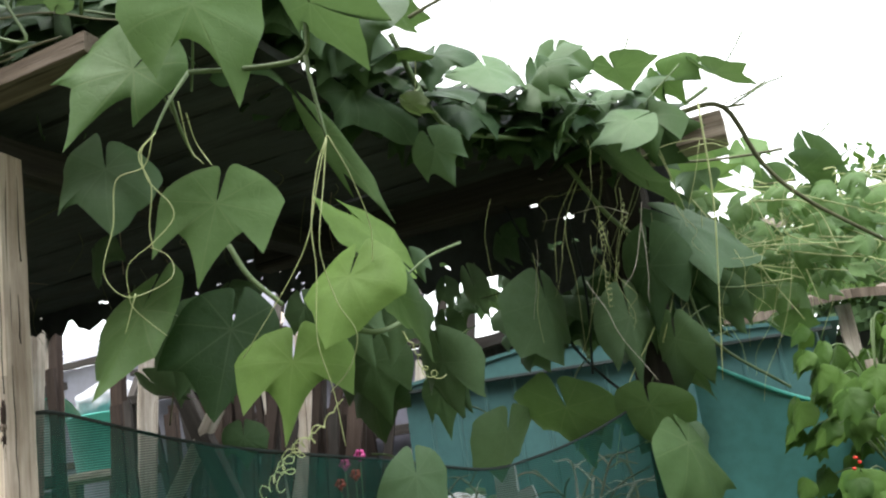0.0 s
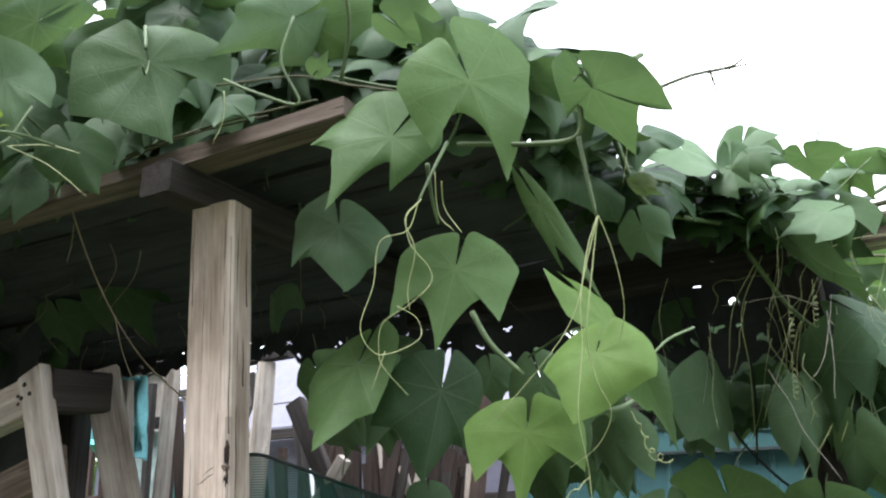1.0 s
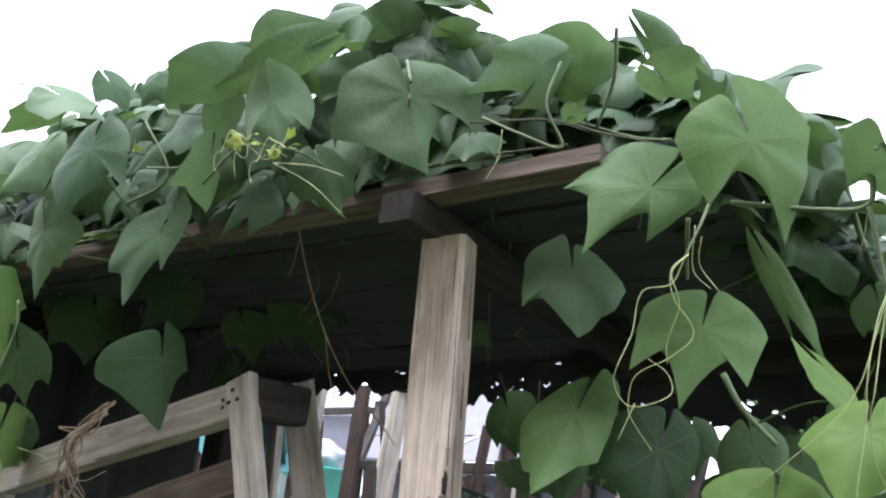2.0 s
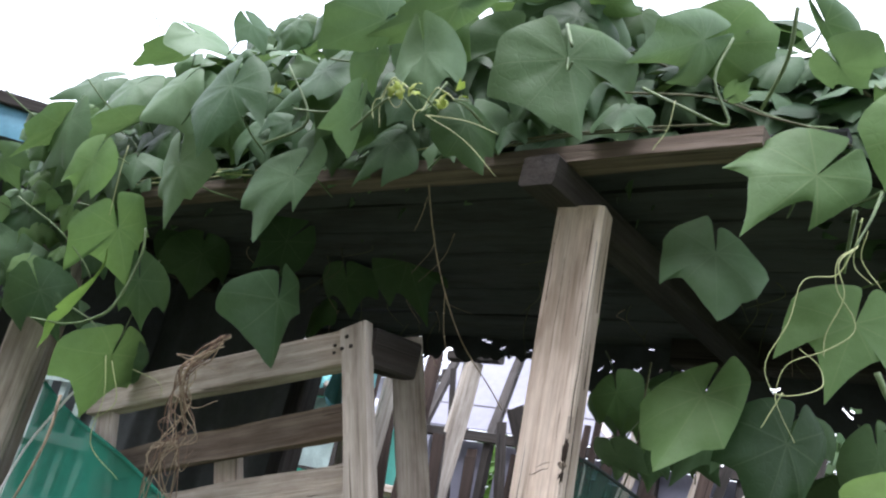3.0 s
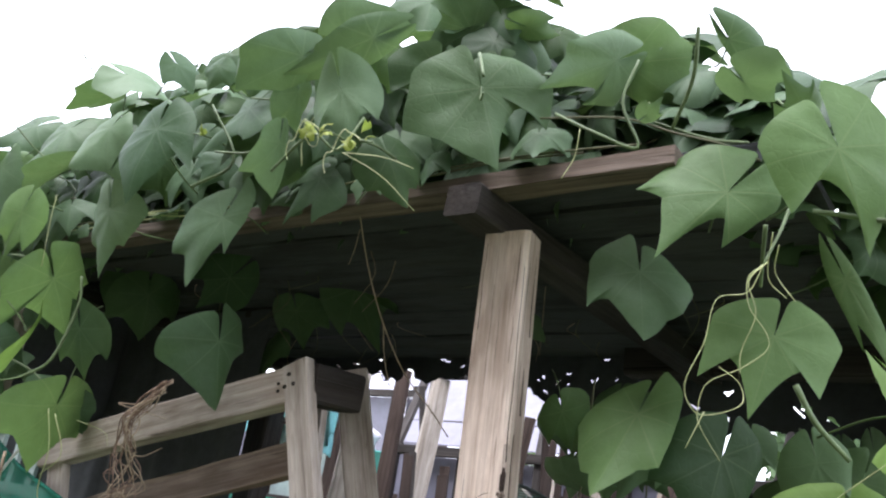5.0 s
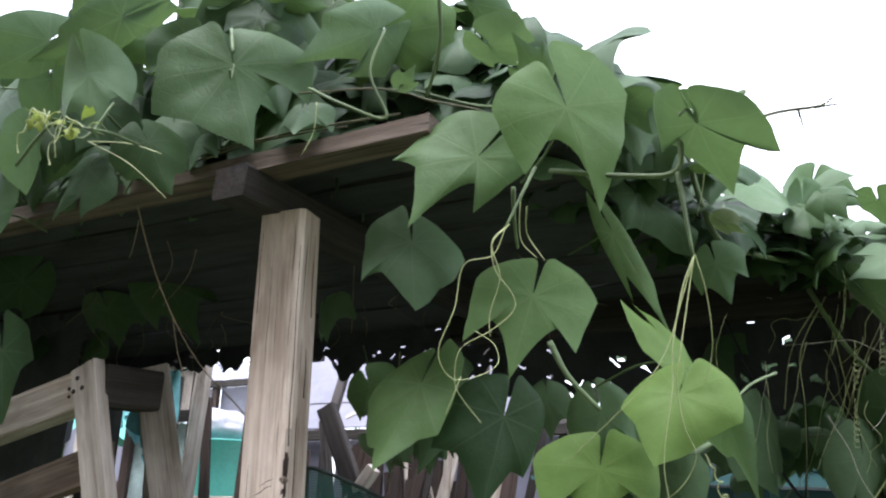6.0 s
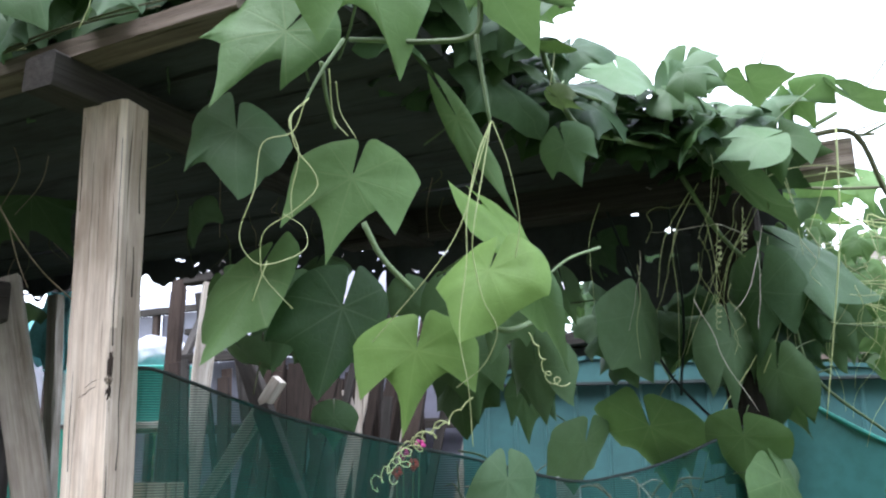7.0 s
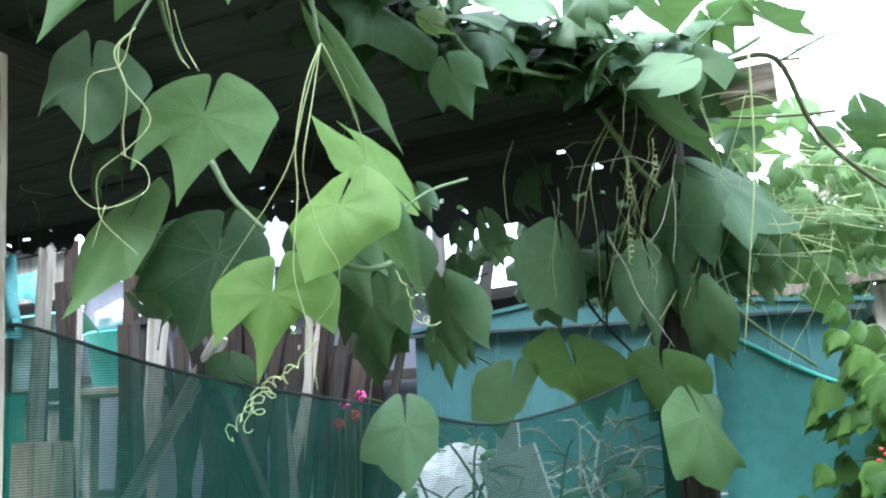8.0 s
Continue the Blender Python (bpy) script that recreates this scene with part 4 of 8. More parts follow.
tagged(plank("board", (-2.254, 1.7, 2.089), (-2.074, 1.7, 0.01), 0.04, 0.03, WOOD_GREY, None, (1, 0, 0), "", 0.003, 21), "grey timber sloping up behind the pallet", "board")


# ---- the vine ----
front_vine = thing("climbing_vine", "broad-leaved green climbing vine hanging over the arbour's eave", "vine")
back_vine = thing("climbing_vine", "green climbing vine with tangled tendrils round the back post", "vine")


def leaf(parent, base, tip, face, wide=1.0, lobe=0.5, mat=None, droop=0.25, fold=0.2, curl=0.06, seed=0):
    """One leaf of its own, from the notch at its base to its tip, its upper side towards face."""
    base, tip = Vector(base), Vector(tip)
    y = tip - base
    size = y.length
    y.normalize()
    z = Vector(face)
    z = (z - y * z.dot(y)).normalized()
    m = Matrix((y.cross(z), y, z)).transposed().to_4x4()
    m.translation = base
    up = Vector((0, 0, 0.5 if base.z < 2.12 else -0.5))
    ob = put("leaf", leaf_bm(lobe, wide, droop, fold, curl, seed, size, 0.95 + 0.06 * (seed * 37 % 10)), mat or LEAF, parent, "", m, True)
    back = m.inverted()
    stem(ob, [back @ q for q in (base - z * size * 0.01, base - z * size * 0.22 + up * size * 0.28, base - z * size * 0.65 + up * size * 0.55, base - z * size * 1.25 + up * size * 0.6)], 0.0014, 0.0019, STEM, "petiole", 5)
    return ob


def large_leaf(parent, base, tip, face, one, other, mat=None, bend=(0.08, 0.12, 0.05), seed=0, front=False):
    """A leaf close to the eye, each half by its own lobe; front: the stalk is on the side of face."""
    base, tip = Vector(base), Vector(tip)
    y = tip - base
    size = y.length
    y.normalize()
    z = Vector(face)
    z = (z - y * z.dot(y)).normalized()
    m = Matrix((y.cross(z), y, z)).transposed().to_4x4()
    m.translation = base
    ob = put("leaf", leaf_bm(0.5, 1.0, *bend, seed, size, 1.0, (one, other)), mat or LEAF, parent, "", m, True)
    up = Vector((0, 0, 0.5 if base.z < 2.12 else -0.5))
    out = z * size * (0.3 if front else -1)
    back = m.inverted()
    stem(ob, [back @ q for q in (base + out * 0.01, base + out * 0.22 + up * size * 0.28, base + out * 0.65 + up * size * 0.55, base + out * 1.25 + up * size * 0.6)], 0.0014, 0.0019, STEM, "petiole", 5)
    return ob


# smaller leaves that thatch the roof, of a few shapes
kinds = []
for k in range(10):
    bm = leaf_bm(0.25 + 0.075 * k, 0.95 + 0.03 * (k % 3), 0.2 + 0.05 * (k % 4), 0.15 + 0.06 * (k % 5), 0.08, 100 + k)
    me = bpy.data.meshes.new("leaf")
    bm.to_mesh(me)
    bm.free()
    me.materials.append(LEAF_SHADED if k % 4 == 1 else LEAF)
    me.polygons.foreach_set("use_smooth", [True] * len(me.polygons))
    kinds.append(me)

kinds_young = []
for me in kinds:
    me2 = me.copy()
    me2.materials[0] = YOUNG_LIT
    kinds_young.append(me2)


kinds_shoot = []
for me in kinds:
    me2 = me.copy()
    me2.materials[0] = SHOOT
    kinds_shoot.append(me2)

# the same shapes in the darker colour that stands in for shade
kinds_shaded = []
for me in kinds:
    me2 = me.copy()
    me2.materials[0] = LEAF_SHADED
    kinds_shaded.append(me2)


def small_leaf(parent, at, tip, face, size, kind):
    ob = new("leaf", kinds[kind % 10])
    ob.matrix_basis = placed(at, tip, face, size)
    ob.parent = parent
    return ob


def placed(at, tip, face, size):
    y = Vector(tip).normalized()
    z = Vector(face)
    z = (z - y * z.dot(y)).normalized()
    m = Matrix((y.cross(z) * size, y * size, z * size)).transposed().to_4x4()
    m.translation = at
    return m


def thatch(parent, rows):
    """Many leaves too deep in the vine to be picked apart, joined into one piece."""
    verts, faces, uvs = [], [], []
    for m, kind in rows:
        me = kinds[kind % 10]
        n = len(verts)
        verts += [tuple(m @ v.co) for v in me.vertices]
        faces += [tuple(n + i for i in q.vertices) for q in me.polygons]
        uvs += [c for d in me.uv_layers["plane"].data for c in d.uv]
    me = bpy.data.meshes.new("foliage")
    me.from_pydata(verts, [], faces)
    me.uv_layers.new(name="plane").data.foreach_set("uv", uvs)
    me.materials.append(LEAF_MASS_SHADED)
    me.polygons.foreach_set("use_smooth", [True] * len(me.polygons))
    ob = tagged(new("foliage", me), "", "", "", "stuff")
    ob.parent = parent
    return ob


def hedge_top(x):
    """Height of the vine's top over the roof."""
    return float(np.interp(x, (-3.0, -2.6, -2.0, -1.4, -1.0, -0.75, -0.5), (2.55, 2.72, 2.80, 2.76, 2.64, 2.44, 2.26)))


rnd = random.Random(11)
deep = []
for i in range(760):
    x = rnd.uniform(-3.0, -0.52)
    top = hedge_top(x)
    z = 2.25 + (top - 2.25) * rnd.random() ** 0.85
    y = 0.80 + 0.42 * (z - 2.2) + abs(rnd.gauss(0, 0.16))
    tip = (rnd.uniform(-0.7, 0.7), -rnd.uniform(0.2, 0.9), -rnd.uniform(0.2, 1.0))
    face = (rnd.uniform(-0.6, 0.6), -rnd.uniform(0.3, 1.0), rnd.uniform(0.2, 1.0))
    deep.append((placed((x, y, z), tip, face, rnd.uniform(0.065, 0.125)), i))
# the topmost leaves reach out over the eave and shade those below
for i in range(46):
    at = (rnd.uniform(-2.3, -0.72), rnd.uniform(0.70, 0.98), rnd.uniform(2.47, 2.66))
    if at[2] > hedge_top(at[0]) + 0.02:
        continue
    small_leaf(front_vine, at, (rnd.uniform(-0.7, 0.7), -1, -rnd.uniform(0.1, 0.7)), (rnd.uniform(-0.3, 0.3), -rnd.uniform(0.1, 0.6), 1), rnd.uniform(0.085, 0.135), i)
# low leaves that close the thatch right above the eave board
for i in range(420):
    at = (rnd.uniform(-2.6, -0.62), rnd.uniform(0.82, 1.12), rnd.uniform(2.265, 2.40))
    deep.append((placed(at, (rnd.uniform(-0.9, 0.9), -rnd.uniform(0.1, 0.6), -rnd.uniform(0.0, 0.7)), (rnd.uniform(-0.5, 0.5), -rnd.uniform(0.5, 1.0), rnd.uniform(0.1, 0.8)), rnd.uniform(0.06, 0.10)), i))
for i in range(200):
    at = (rnd.uniform(-2.5, -0.8), rnd.uniform(1.0, 1.3), rnd.uniform(2.31, 2.52))
    deep.append((placed(at, (rnd.uniform(-0.9, 0.9), -rnd.uniform(0.0, 0.4), -rnd.uniform(0.3, 0.9)), (rnd.uniform(-0.4, 0.4), -1, rnd.uniform(0.0, 0.5)), rnd.uniform(0.08, 0.13)), i))
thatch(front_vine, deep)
# broad leaves that hang before the thatch and close the vine's face
face_rnd = random.Random(404)
for i in range(120):
    x = face_rnd.uniform(-2.75, -1.0)
    top = hedge_top(x) - 0.10
    z = (2.26 if x > -1.35 else 2.20) + (top - 2.24) * face_rnd.random() ** 1.1
    y = 0.60 + 0.40 * max(0, z - 2.22) + face_rnd.uniform(0.0, 0.14)
    ob = small_leaf(front_vine, (x, y, z), (face_rnd.uniform(-0.8, 0.6), -face_rnd.uniform(0.0, 0.4), -1), (face_rnd.uniform(0.0, 0.9), -1, face_rnd.uniform(-0.25, 0.35)), face_rnd.uniform(0.07, 0.115), i)
    if i % 3 == 0:
        ob.data = kinds_shaded[i % 10]
# smaller leaves that hang thickly over the corner post
for i in range(110):
    x = face_rnd.uniform(-3.15, -2.22)
    at = (x, face_rnd.uniform(0.58, 0.73), face_rnd.uniform(1.92 - 0.2 * (x + 2.5), 2.36))
    ob = small_leaf(front_vine, at, (face_rnd.uniform(-0.8, 0.4), -face_rnd.uniform(0.0, 0.4), -1), (face_rnd.uniform(0.2, 1.0), -0.8, face_rnd.uniform(-0.2, 0.4)), face_rnd.uniform(0.042, 0.078), i)
    if i % 3 == 1:
        ob.data = kinds_young[i % 10]
# leaves and stems that trail over the eave board
for i in range(26):
    at = (rnd.uniform(-2.6, -0.9), rnd.uniform(0.685, 0.72), rnd.uniform(2.19, 2.25))
    small_leaf(front_vine, at, (rnd.uniform(-0.9, 0.9), -rnd.uniform(0.1, 0.5), -rnd.uniform(0.3, 1)), (rnd.uniform(-0.6, 0.6), -1, rnd.uniform(0.0, 0.8)), rnd.uniform(0.035, 0.075), i)
for i in range(9):
    x = rnd.uniform(-2.6, -1.1)
    stem(front_vine, [(x, 0.705, 2.195), (x + 0.12, 0.70, 2.185 + rnd.uniform(0, 0.02)), (x + 0.27, 0.702, 2.19 + rnd.uniform(-0.012, 0.02)), (x + 0.4, 0.72, 2.20)], 0.0022, 0.0014, STEM_BROWN if i % 2 else TENDRIL, "stem", 5)
# leaves along the open end of the roof and down round the back post
for i in range(30):
    k = rnd.uniform(0.2, 0.85)
    at = (-0.62 + 0.42 * k + rnd.uniform(-0.10, 0.10), 1.0 + 0.75 * k + rnd.uniform(-0.08, 0.15), rnd.uniform(2.16, 2.25 - 0.03 * k))
    tip = (rnd.uniform(-0.6, 0.8), -rnd.uniform(0.1, 1.0), -rnd.uniform(0.1, 0.8))
    small_leaf(back_vine, at, tip, (rnd.uniform(-0.6, 0.6), -rnd.uniform(0.2, 0.9), rnd.uniform(0.1, 1.0)), rnd.uniform(0.055, 0.10), i).data = kinds_shaded[i % 10]
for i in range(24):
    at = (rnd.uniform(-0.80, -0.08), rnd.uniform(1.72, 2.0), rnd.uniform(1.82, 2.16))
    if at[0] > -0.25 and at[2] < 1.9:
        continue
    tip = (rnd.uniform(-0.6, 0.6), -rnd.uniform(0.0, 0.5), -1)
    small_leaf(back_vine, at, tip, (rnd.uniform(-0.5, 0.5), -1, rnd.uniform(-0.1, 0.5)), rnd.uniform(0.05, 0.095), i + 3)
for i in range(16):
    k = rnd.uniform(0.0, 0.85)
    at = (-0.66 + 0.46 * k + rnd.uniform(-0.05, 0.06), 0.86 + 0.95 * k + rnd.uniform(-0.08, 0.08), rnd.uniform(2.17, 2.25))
    small_leaf(back_vine, at, (rnd.uniform(0.0, 1.0), -rnd.uniform(0.1, 1.0), -rnd.uniform(0.2, 0.8)), (rnd.uniform(-0.2, 0.8), -rnd.uniform(0.3, 0.9), rnd.uniform(0.1, 1.0)), rnd.uniform(0.06, 0.10), i).data = kinds_shaded[i % 10]
# leaves that hang in the dark under the roof
for i in range(5):
    at = (rnd.uniform(-2.5, -0.65), rnd.uniform(1.15, 1.75), rnd.uniform(2.0, 2.17))
    small_leaf(back_vine if at[0] > -1.0 else front_vine, at, (rnd.uniform(-0.5, 0.5), -rnd.uniform(0.0, 0.5), -1), (rnd.uniform(-0.5, 0.5), -1, rnd.uniform(-0.3, 0.3)), rnd.uniform(0.06, 0.11), i)
# the mass of leaves behind the back post
deep = []
for i in range(70):
    at = (rnd.uniform(-0.66, -0.20), rnd.uniform(1.84, 2.08), rnd.uniform(1.86, 2.13))
    deep.append((placed(at, (rnd.uniform(-0.6, 0.6), -rnd.uniform(0.0, 0.5), -1), (rnd.uniform(-0.6, 0.6), -1, rnd.uniform(-0.2, 0.5)), rnd.uniform(0.07, 0.12)), i + 3))
# and of those that lie over the open end of the roof
for i in range(110):
    k = face_rnd.random()
    at = (-0.66 + 0.44 * k + face_rnd.uniform(-0.09, 0.05), 0.95 + 0.74 * k + face_rnd.uniform(-0.04, 0.20), face_rnd.uniform(2.185, 2.235 + 0.06 * k))
    deep.append((placed(at, (face_rnd.uniform(-0.2, 0.9), -face_rnd.uniform(0.1, 0.8), -face_rnd.uniform(0.1, 0.7)), (face_rnd.uniform(-0.1, 0.7), -1, face_rnd.uniform(0.0, 0.8)), face_rnd.uniform(0.05, 0.085)), i))
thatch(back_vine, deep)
# dead stems that hang from the roof boards
for i in range(45):
    x, y = rnd.uniform(-2.6, -0.7), rnd.uniform(0.95, 1.7)
    d = rnd.uniform(0.04, 0.16)
    stem(front_vine, [(x, y, 2.19), (x + rnd.uniform(-0.03, 0.03), y, 2.19 - d * 0.5), (x + rnd.uniform(-0.07, 0.07), y + rnd.uniform(-0.03, 0.03), 2.19 - d)], 0.0014, 0.0006, TWIG if i % 3 == 0 else STEM_BROWN, "dry_stem", 5)
# stems woven through the thatch of leaves
for i in range(70):
    x, y, z = rnd.uniform(-2.9, -0.6), rnd.uniform(0.74, 1.2), rnd.uniform(2.19, 2.32)
    dx, dz = rnd.uniform(-0.25, 0.25), rnd.uniform(-0.01, 0.16)
    stem(front_vine, [(x, y, z), (x + dx * 0.5, y + rnd.uniform(-0.03, 0.03), z + dz * 0.7), (x + dx, y + rnd.uniform(-0.05, 0.05), z + dz)], 0.003, 0.002, STEM_BROWN if i % 3 else STEM, "stem", 5)
# pale young growth behind the back post
for i in range(190):
    at = (rnd.uniform(-0.30, 0.24), rnd.uniform(1.80, 2.2), rnd.uniform(1.84, 2.08))
    ob = small_leaf(back_vine, at, (rnd.uniform(-0.8, 0.8), -rnd.uniform(0.0, 0.6), -rnd.uniform(0.1, 1)), (rnd.uniform(-0.6, 0.6), -0.8, rnd.uniform(0.1, 1)), rnd.uniform(0.028, 0.06), i)
    ob.data = kinds_young[i % 10]
for i in range(90):
    x, y, z = rnd.uniform(-0.28, 0.30), rnd.uniform(1.78, 2.1), rnd.uniform(1.92, 2.10)
    stem(back_vine, [(x, y, z), (x + rnd.uniform(-0.05, 0.12), y, z - rnd.uniform(-0.02, 0.1)), (x + rnd.uniform(-0.06, 0.26), y, z - rnd.uniform(-0.02, 0.22))], 0.0016, 0.001, TENDRIL, "tendril", 5)


# ---- the vine's large leaves, stems and tendrils ----

# front curtain
large_leaf(front_vine, (-0.993, 0.592, 2.257), (-0.959, 0.613, 2.13), (0.65, -0.76, 0.05), (0.88, 0.34, 0.72, -0.27, 0.05), (0.71, 0.44, 0.86, -0.09, 1.3), LEAF_SHADED, (0.05, 0.12, 0.06), 1, True)
# three darkened leaves added behind the first one to block its back light
leaf(front_vine, (-1.119, 0.644, 2.346), (-1.141, 0.667, 2.262), (0.67, -0.65, -0.35), 1.04, 0.6, LEAF_SHADED, 0.16, 0.13, 0.06, 2)
leaf(front_vine, (-1.044, 0.706, 2.364), (-1.042, 0.743, 2.283), (0.57, -0.75, -0.32), 1.07, 0.6, LEAF_SHADED, 0.16, 0.13, 0.06, 3)
leaf(front_vine, (-1.106, 0.706, 2.334), (-1.109, 0.742, 2.248), (0.62, -0.72, -0.32), 1.09, 0.6, LEAF_SHADED, 0.16, 0.13, 0.06, 4)
large_leaf(front_vine, (-0.539, 0.666, 2.125), (-0.512, 0.7, 2.004), (0.67, -0.74, -0.06), (0.53, 0.51, 0.62, -0.17, 1.9), (0.53, 0.36, 0.69, -0.04, 0.1, 0.24), YOUNG_LIT, (0.08, 0.12, 0.05), 5)
large_leaf(front_vine, (-0.677, 0.717, 2.11), (-0.746, 0.665, 2.008), (0.43, -0.89, 0.17), (0.69, 0.48, 0.62, -0.22, 0.6), (0.34, 0.47, 0.43, -0.18, 1.7), YOUNG_LIT, (0.06, 0.1, 0.04), 6)
large_leaf(front_vine, (-0.64, 0.809, 1.947), (-0.662, 0.787, 1.838), (0.44, -0.9, 0.09), (0.63, 0.7, 0.68, -0.06, 1), (0.61, 0.5, 0.72, -0.17, 1), YOUNG_LIT, (0.06, 0.1, 0.03), 7)
large_leaf(front_vine, (-0.826, 0.812, 2.046), (-0.803, 0.786, 1.942), (0.3, -0.91, 0.3), (0.69, 0.43, 0.67, -0.35, 0.7), (0.5, 0.55, 0.66, 0.26, 0.2), LEAF, (0.08, 0.15, 0.05), 8)
large_leaf(front_vine, (-0.398, 0.682, 2.081), (-0.383, 0.759, 2.017), (-0.39, -0.54, -0.75), (0.74, 0.4, 0.66, -0.12, 0.8), (0.65, 0.59, 0.7, 0.05, 0.9), LEAF, (0.08, 0.12, 0.05), 9, True)
large_leaf(front_vine, (-0.594, 1.022, 2.096), (-0.525, 1.078, 1.947), (0.39, -0.91, -0.16), (0.15, 0.6, 0.14, 0.1, 0.9), (0.1, 0.55, 0.11, 0, 0.1), YOUNG_LIT, (0.1, 0.2, 0.06), 10)
large_leaf(front_vine, (-0.492, 0.981, 1.88), (-0.553, 0.894, 1.955), (0.88, -0.32, 0.34), (0.33, 0.74, 0.47, 0.11, 0.8), (0.33, 0.53, 0.31, 0.24, 0.1), YOUNG, (0.1, 0.2, 0.05), 11)
large_leaf(front_vine, (-0.464, 0.815, 1.814), (-0.489, 0.778, 1.734), (0.06, -0.91, 0.41), (0.7, 0.28, 0.66, -0.08, 0.15), (0.8, 0.1, 0.68, -0.24, 0.1), YOUNG, (0.1, 0.2, 0.05), 12)
large_leaf(front_vine, (-0.566, 0.835, 1.733), (-0.575, 0.815, 1.634), (0.37, -0.92, 0.15), (0.56, 0.64, 0.81, -0.02, 1.3), (0.72, 0.35, 0.7, -0.19, 1.3), YOUNG, (0.06, 0.12, 0.04), 13)
large_leaf(front_vine, (-0.845, 0.887, 1.857), (-0.876, 0.816, 1.729), (0.03, -0.88, 0.48), (0.33, 0.68, 0.61, 0.2, 0.2), (0.43, 0.47, 0.34, -0.27, 0.3), YOUNG_LIT, (0.08, 0.12, 0.05), 14)
large_leaf(front_vine, (-0.742, 0.95, 1.815), (-0.759, 0.919, 1.684), (0.74, -0.67, 0.06), (0.65, 0.54, 0.56, -0.05, 0.5), (0.44, 0.49, 0.53, -0.14, 0.5), LEAF_SHADED, (0.08, 0.15, 0.05), 15)
large_leaf(front_vine, (-0.42, 0.841, 1.789), (-0.394, 0.862, 1.699), (-0.39, -0.86, -0.33), (0.28, 0.46, 0.67, 0.12, 0.5), (0.19, 0.46, 0.28, 0.08, 0.2), LEAF, (0.15, 0.3, 0.06), 16)
large_leaf(front_vine, (-0.565, 1.066, 2.174), (-0.506, 1.155, 2.091), (0.87, -0.48, 0.11), (0.51, 0.17, 0.32, -0.11, 0.6), (0.59, 0.53, 0.58, 0.13, 0.4), LEAF, (0.25, 0.4, 0.32), 17)
leaf(front_vine, (-0.426, 0.979, 2.075), (-0.398, 0.996, 2.055), (0.06, -0.8, -0.6), 0.53, 0.45, DRY, 0.16, 0.13, 0.2, 18)
leaf(front_vine, (-0.465, 1.132, 2.066), (-0.45, 1.156, 2.002), (0.17, -0.94, -0.3), 0.79, 0.52, LEAF, 0.16, 0.13, 0.06, 19)
large_leaf(front_vine, (-0.597, 1.185, 1.577), (-0.603, 1.192, 1.476), (0.86, -0.49, -0.09), (0.64, 0.46, 0.6, 0.07, 0.3), (0.71, 0.49, 0.69, 0.02, 0.3), LEAF, (0.1, 0.15, 0.05), 20)
large_leaf(front_vine, (-0.751, 1.355, 1.766), (-0.755, 1.369, 1.632), (-0.32, -0.94, -0.08), (0.75, 0.63, 0.62, -0.28, 0.4), (0.61, 0.53, 0.61, -0.21, 0.4), LEAF_SHADED, (0.1, 0.15, 0.05), 21)
leaf(front_vine, (-0.662, 1.506, 1.762), (-0.634, 1.538, 1.666), (-0.05, -0.94, -0.33), 0.64, 0.52, LEAF, 0.16, 0.13, 0.06, 22)
leaf(front_vine, (-0.703, 1.55, 1.725), (-0.701, 1.572, 1.622), (0.44, -0.88, -0.18), 0.51, 0.52, LEAF, 0.16, 0.13, 0.06, 23)
leaf(front_vine, (-0.533, 1.145, 1.899), (-0.523, 1.157, 1.862), (0.42, -0.89, -0.18), 0.68, 0.52, LEAF, 0.16, 0.13, 0.06, 24)
leaf(front_vine, (-0.887, 1.043, 1.833), (-0.938, 1.052, 1.738), (0.67, -0.61, -0.42), 0.72, 0.52, LEAF, 0.16, 0.13, 0.06, 27)
leaf(front_vine, (-0.856, 1.106, 1.671), (-0.863, 1.117, 1.62), (0.54, -0.81, -0.23), 0.92, 0.52, LEAF, 0.16, 0.13, 0.06, 28)
leaf(front_vine, (-1.142, 1.204, 1.897), (-1.128, 1.241, 1.836), (0.46, -0.8, -0.38), 0.64, 0.45, LEAF, 0.16, 0.13, 0.06, 29)
leaf(front_vine, (-1.119, 1.256, 1.819), (-1.131, 1.273, 1.755), (0.37, -0.88, -0.29), 0.79, 0.45, LEAF, 0.16, 0.13, 0.06, 30)
leaf(front_vine, (-1.115, 1.395, 1.828), (-1.122, 1.416, 1.761), (0.34, -0.88, -0.32), 0.70, 0.52, LEAF, 0.16, 0.13, 0.06, 31)
leaf(front_vine, (-0.657, 1.135, 1.843), (-0.641, 1.175, 1.745), (0.38, -0.88, -0.29), 0.66, 0.52, LEAF, 0.16, 0.13, 0.06, 32)
leaf(front_vine, (-0.768, 1.185, 1.876), (-0.768, 1.209, 1.803), (0.41, -0.87, -0.28), 0.68, 0.52, LEAF, 0.16, 0.13, 0.06, 33)
leaf(front_vine, (-0.603, 1.194, 1.829), (-0.625, 1.196, 1.749), (0.33, -0.94, -0.12), 0.90, 0.68, LEAF, 0.27, 0.23, 0.09, 34)
leaf(front_vine, (-0.701, 1.279, 1.775), (-0.694, 1.297, 1.656), (0.32, -0.94, -0.13), 0.77, 0.68, LEAF_SHADED, 0.33, 0.46, 0.1, 35)
leaf(front_vine, (-0.63, 1.422, 1.768), (-0.646, 1.455, 1.644), (-0.09, -0.97, -0.24), 0.68, 0.68, LEAF, 0.45, 0.34, 0.05, 38)
leaf(front_vine, (-1.085, 1.117, 1.901), (-1.084, 1.183, 1.823), (0.58, -0.63, -0.53), 0.62, 0.68, YOUNG_LIT, 0.26, 0.49, 0.06, 40)
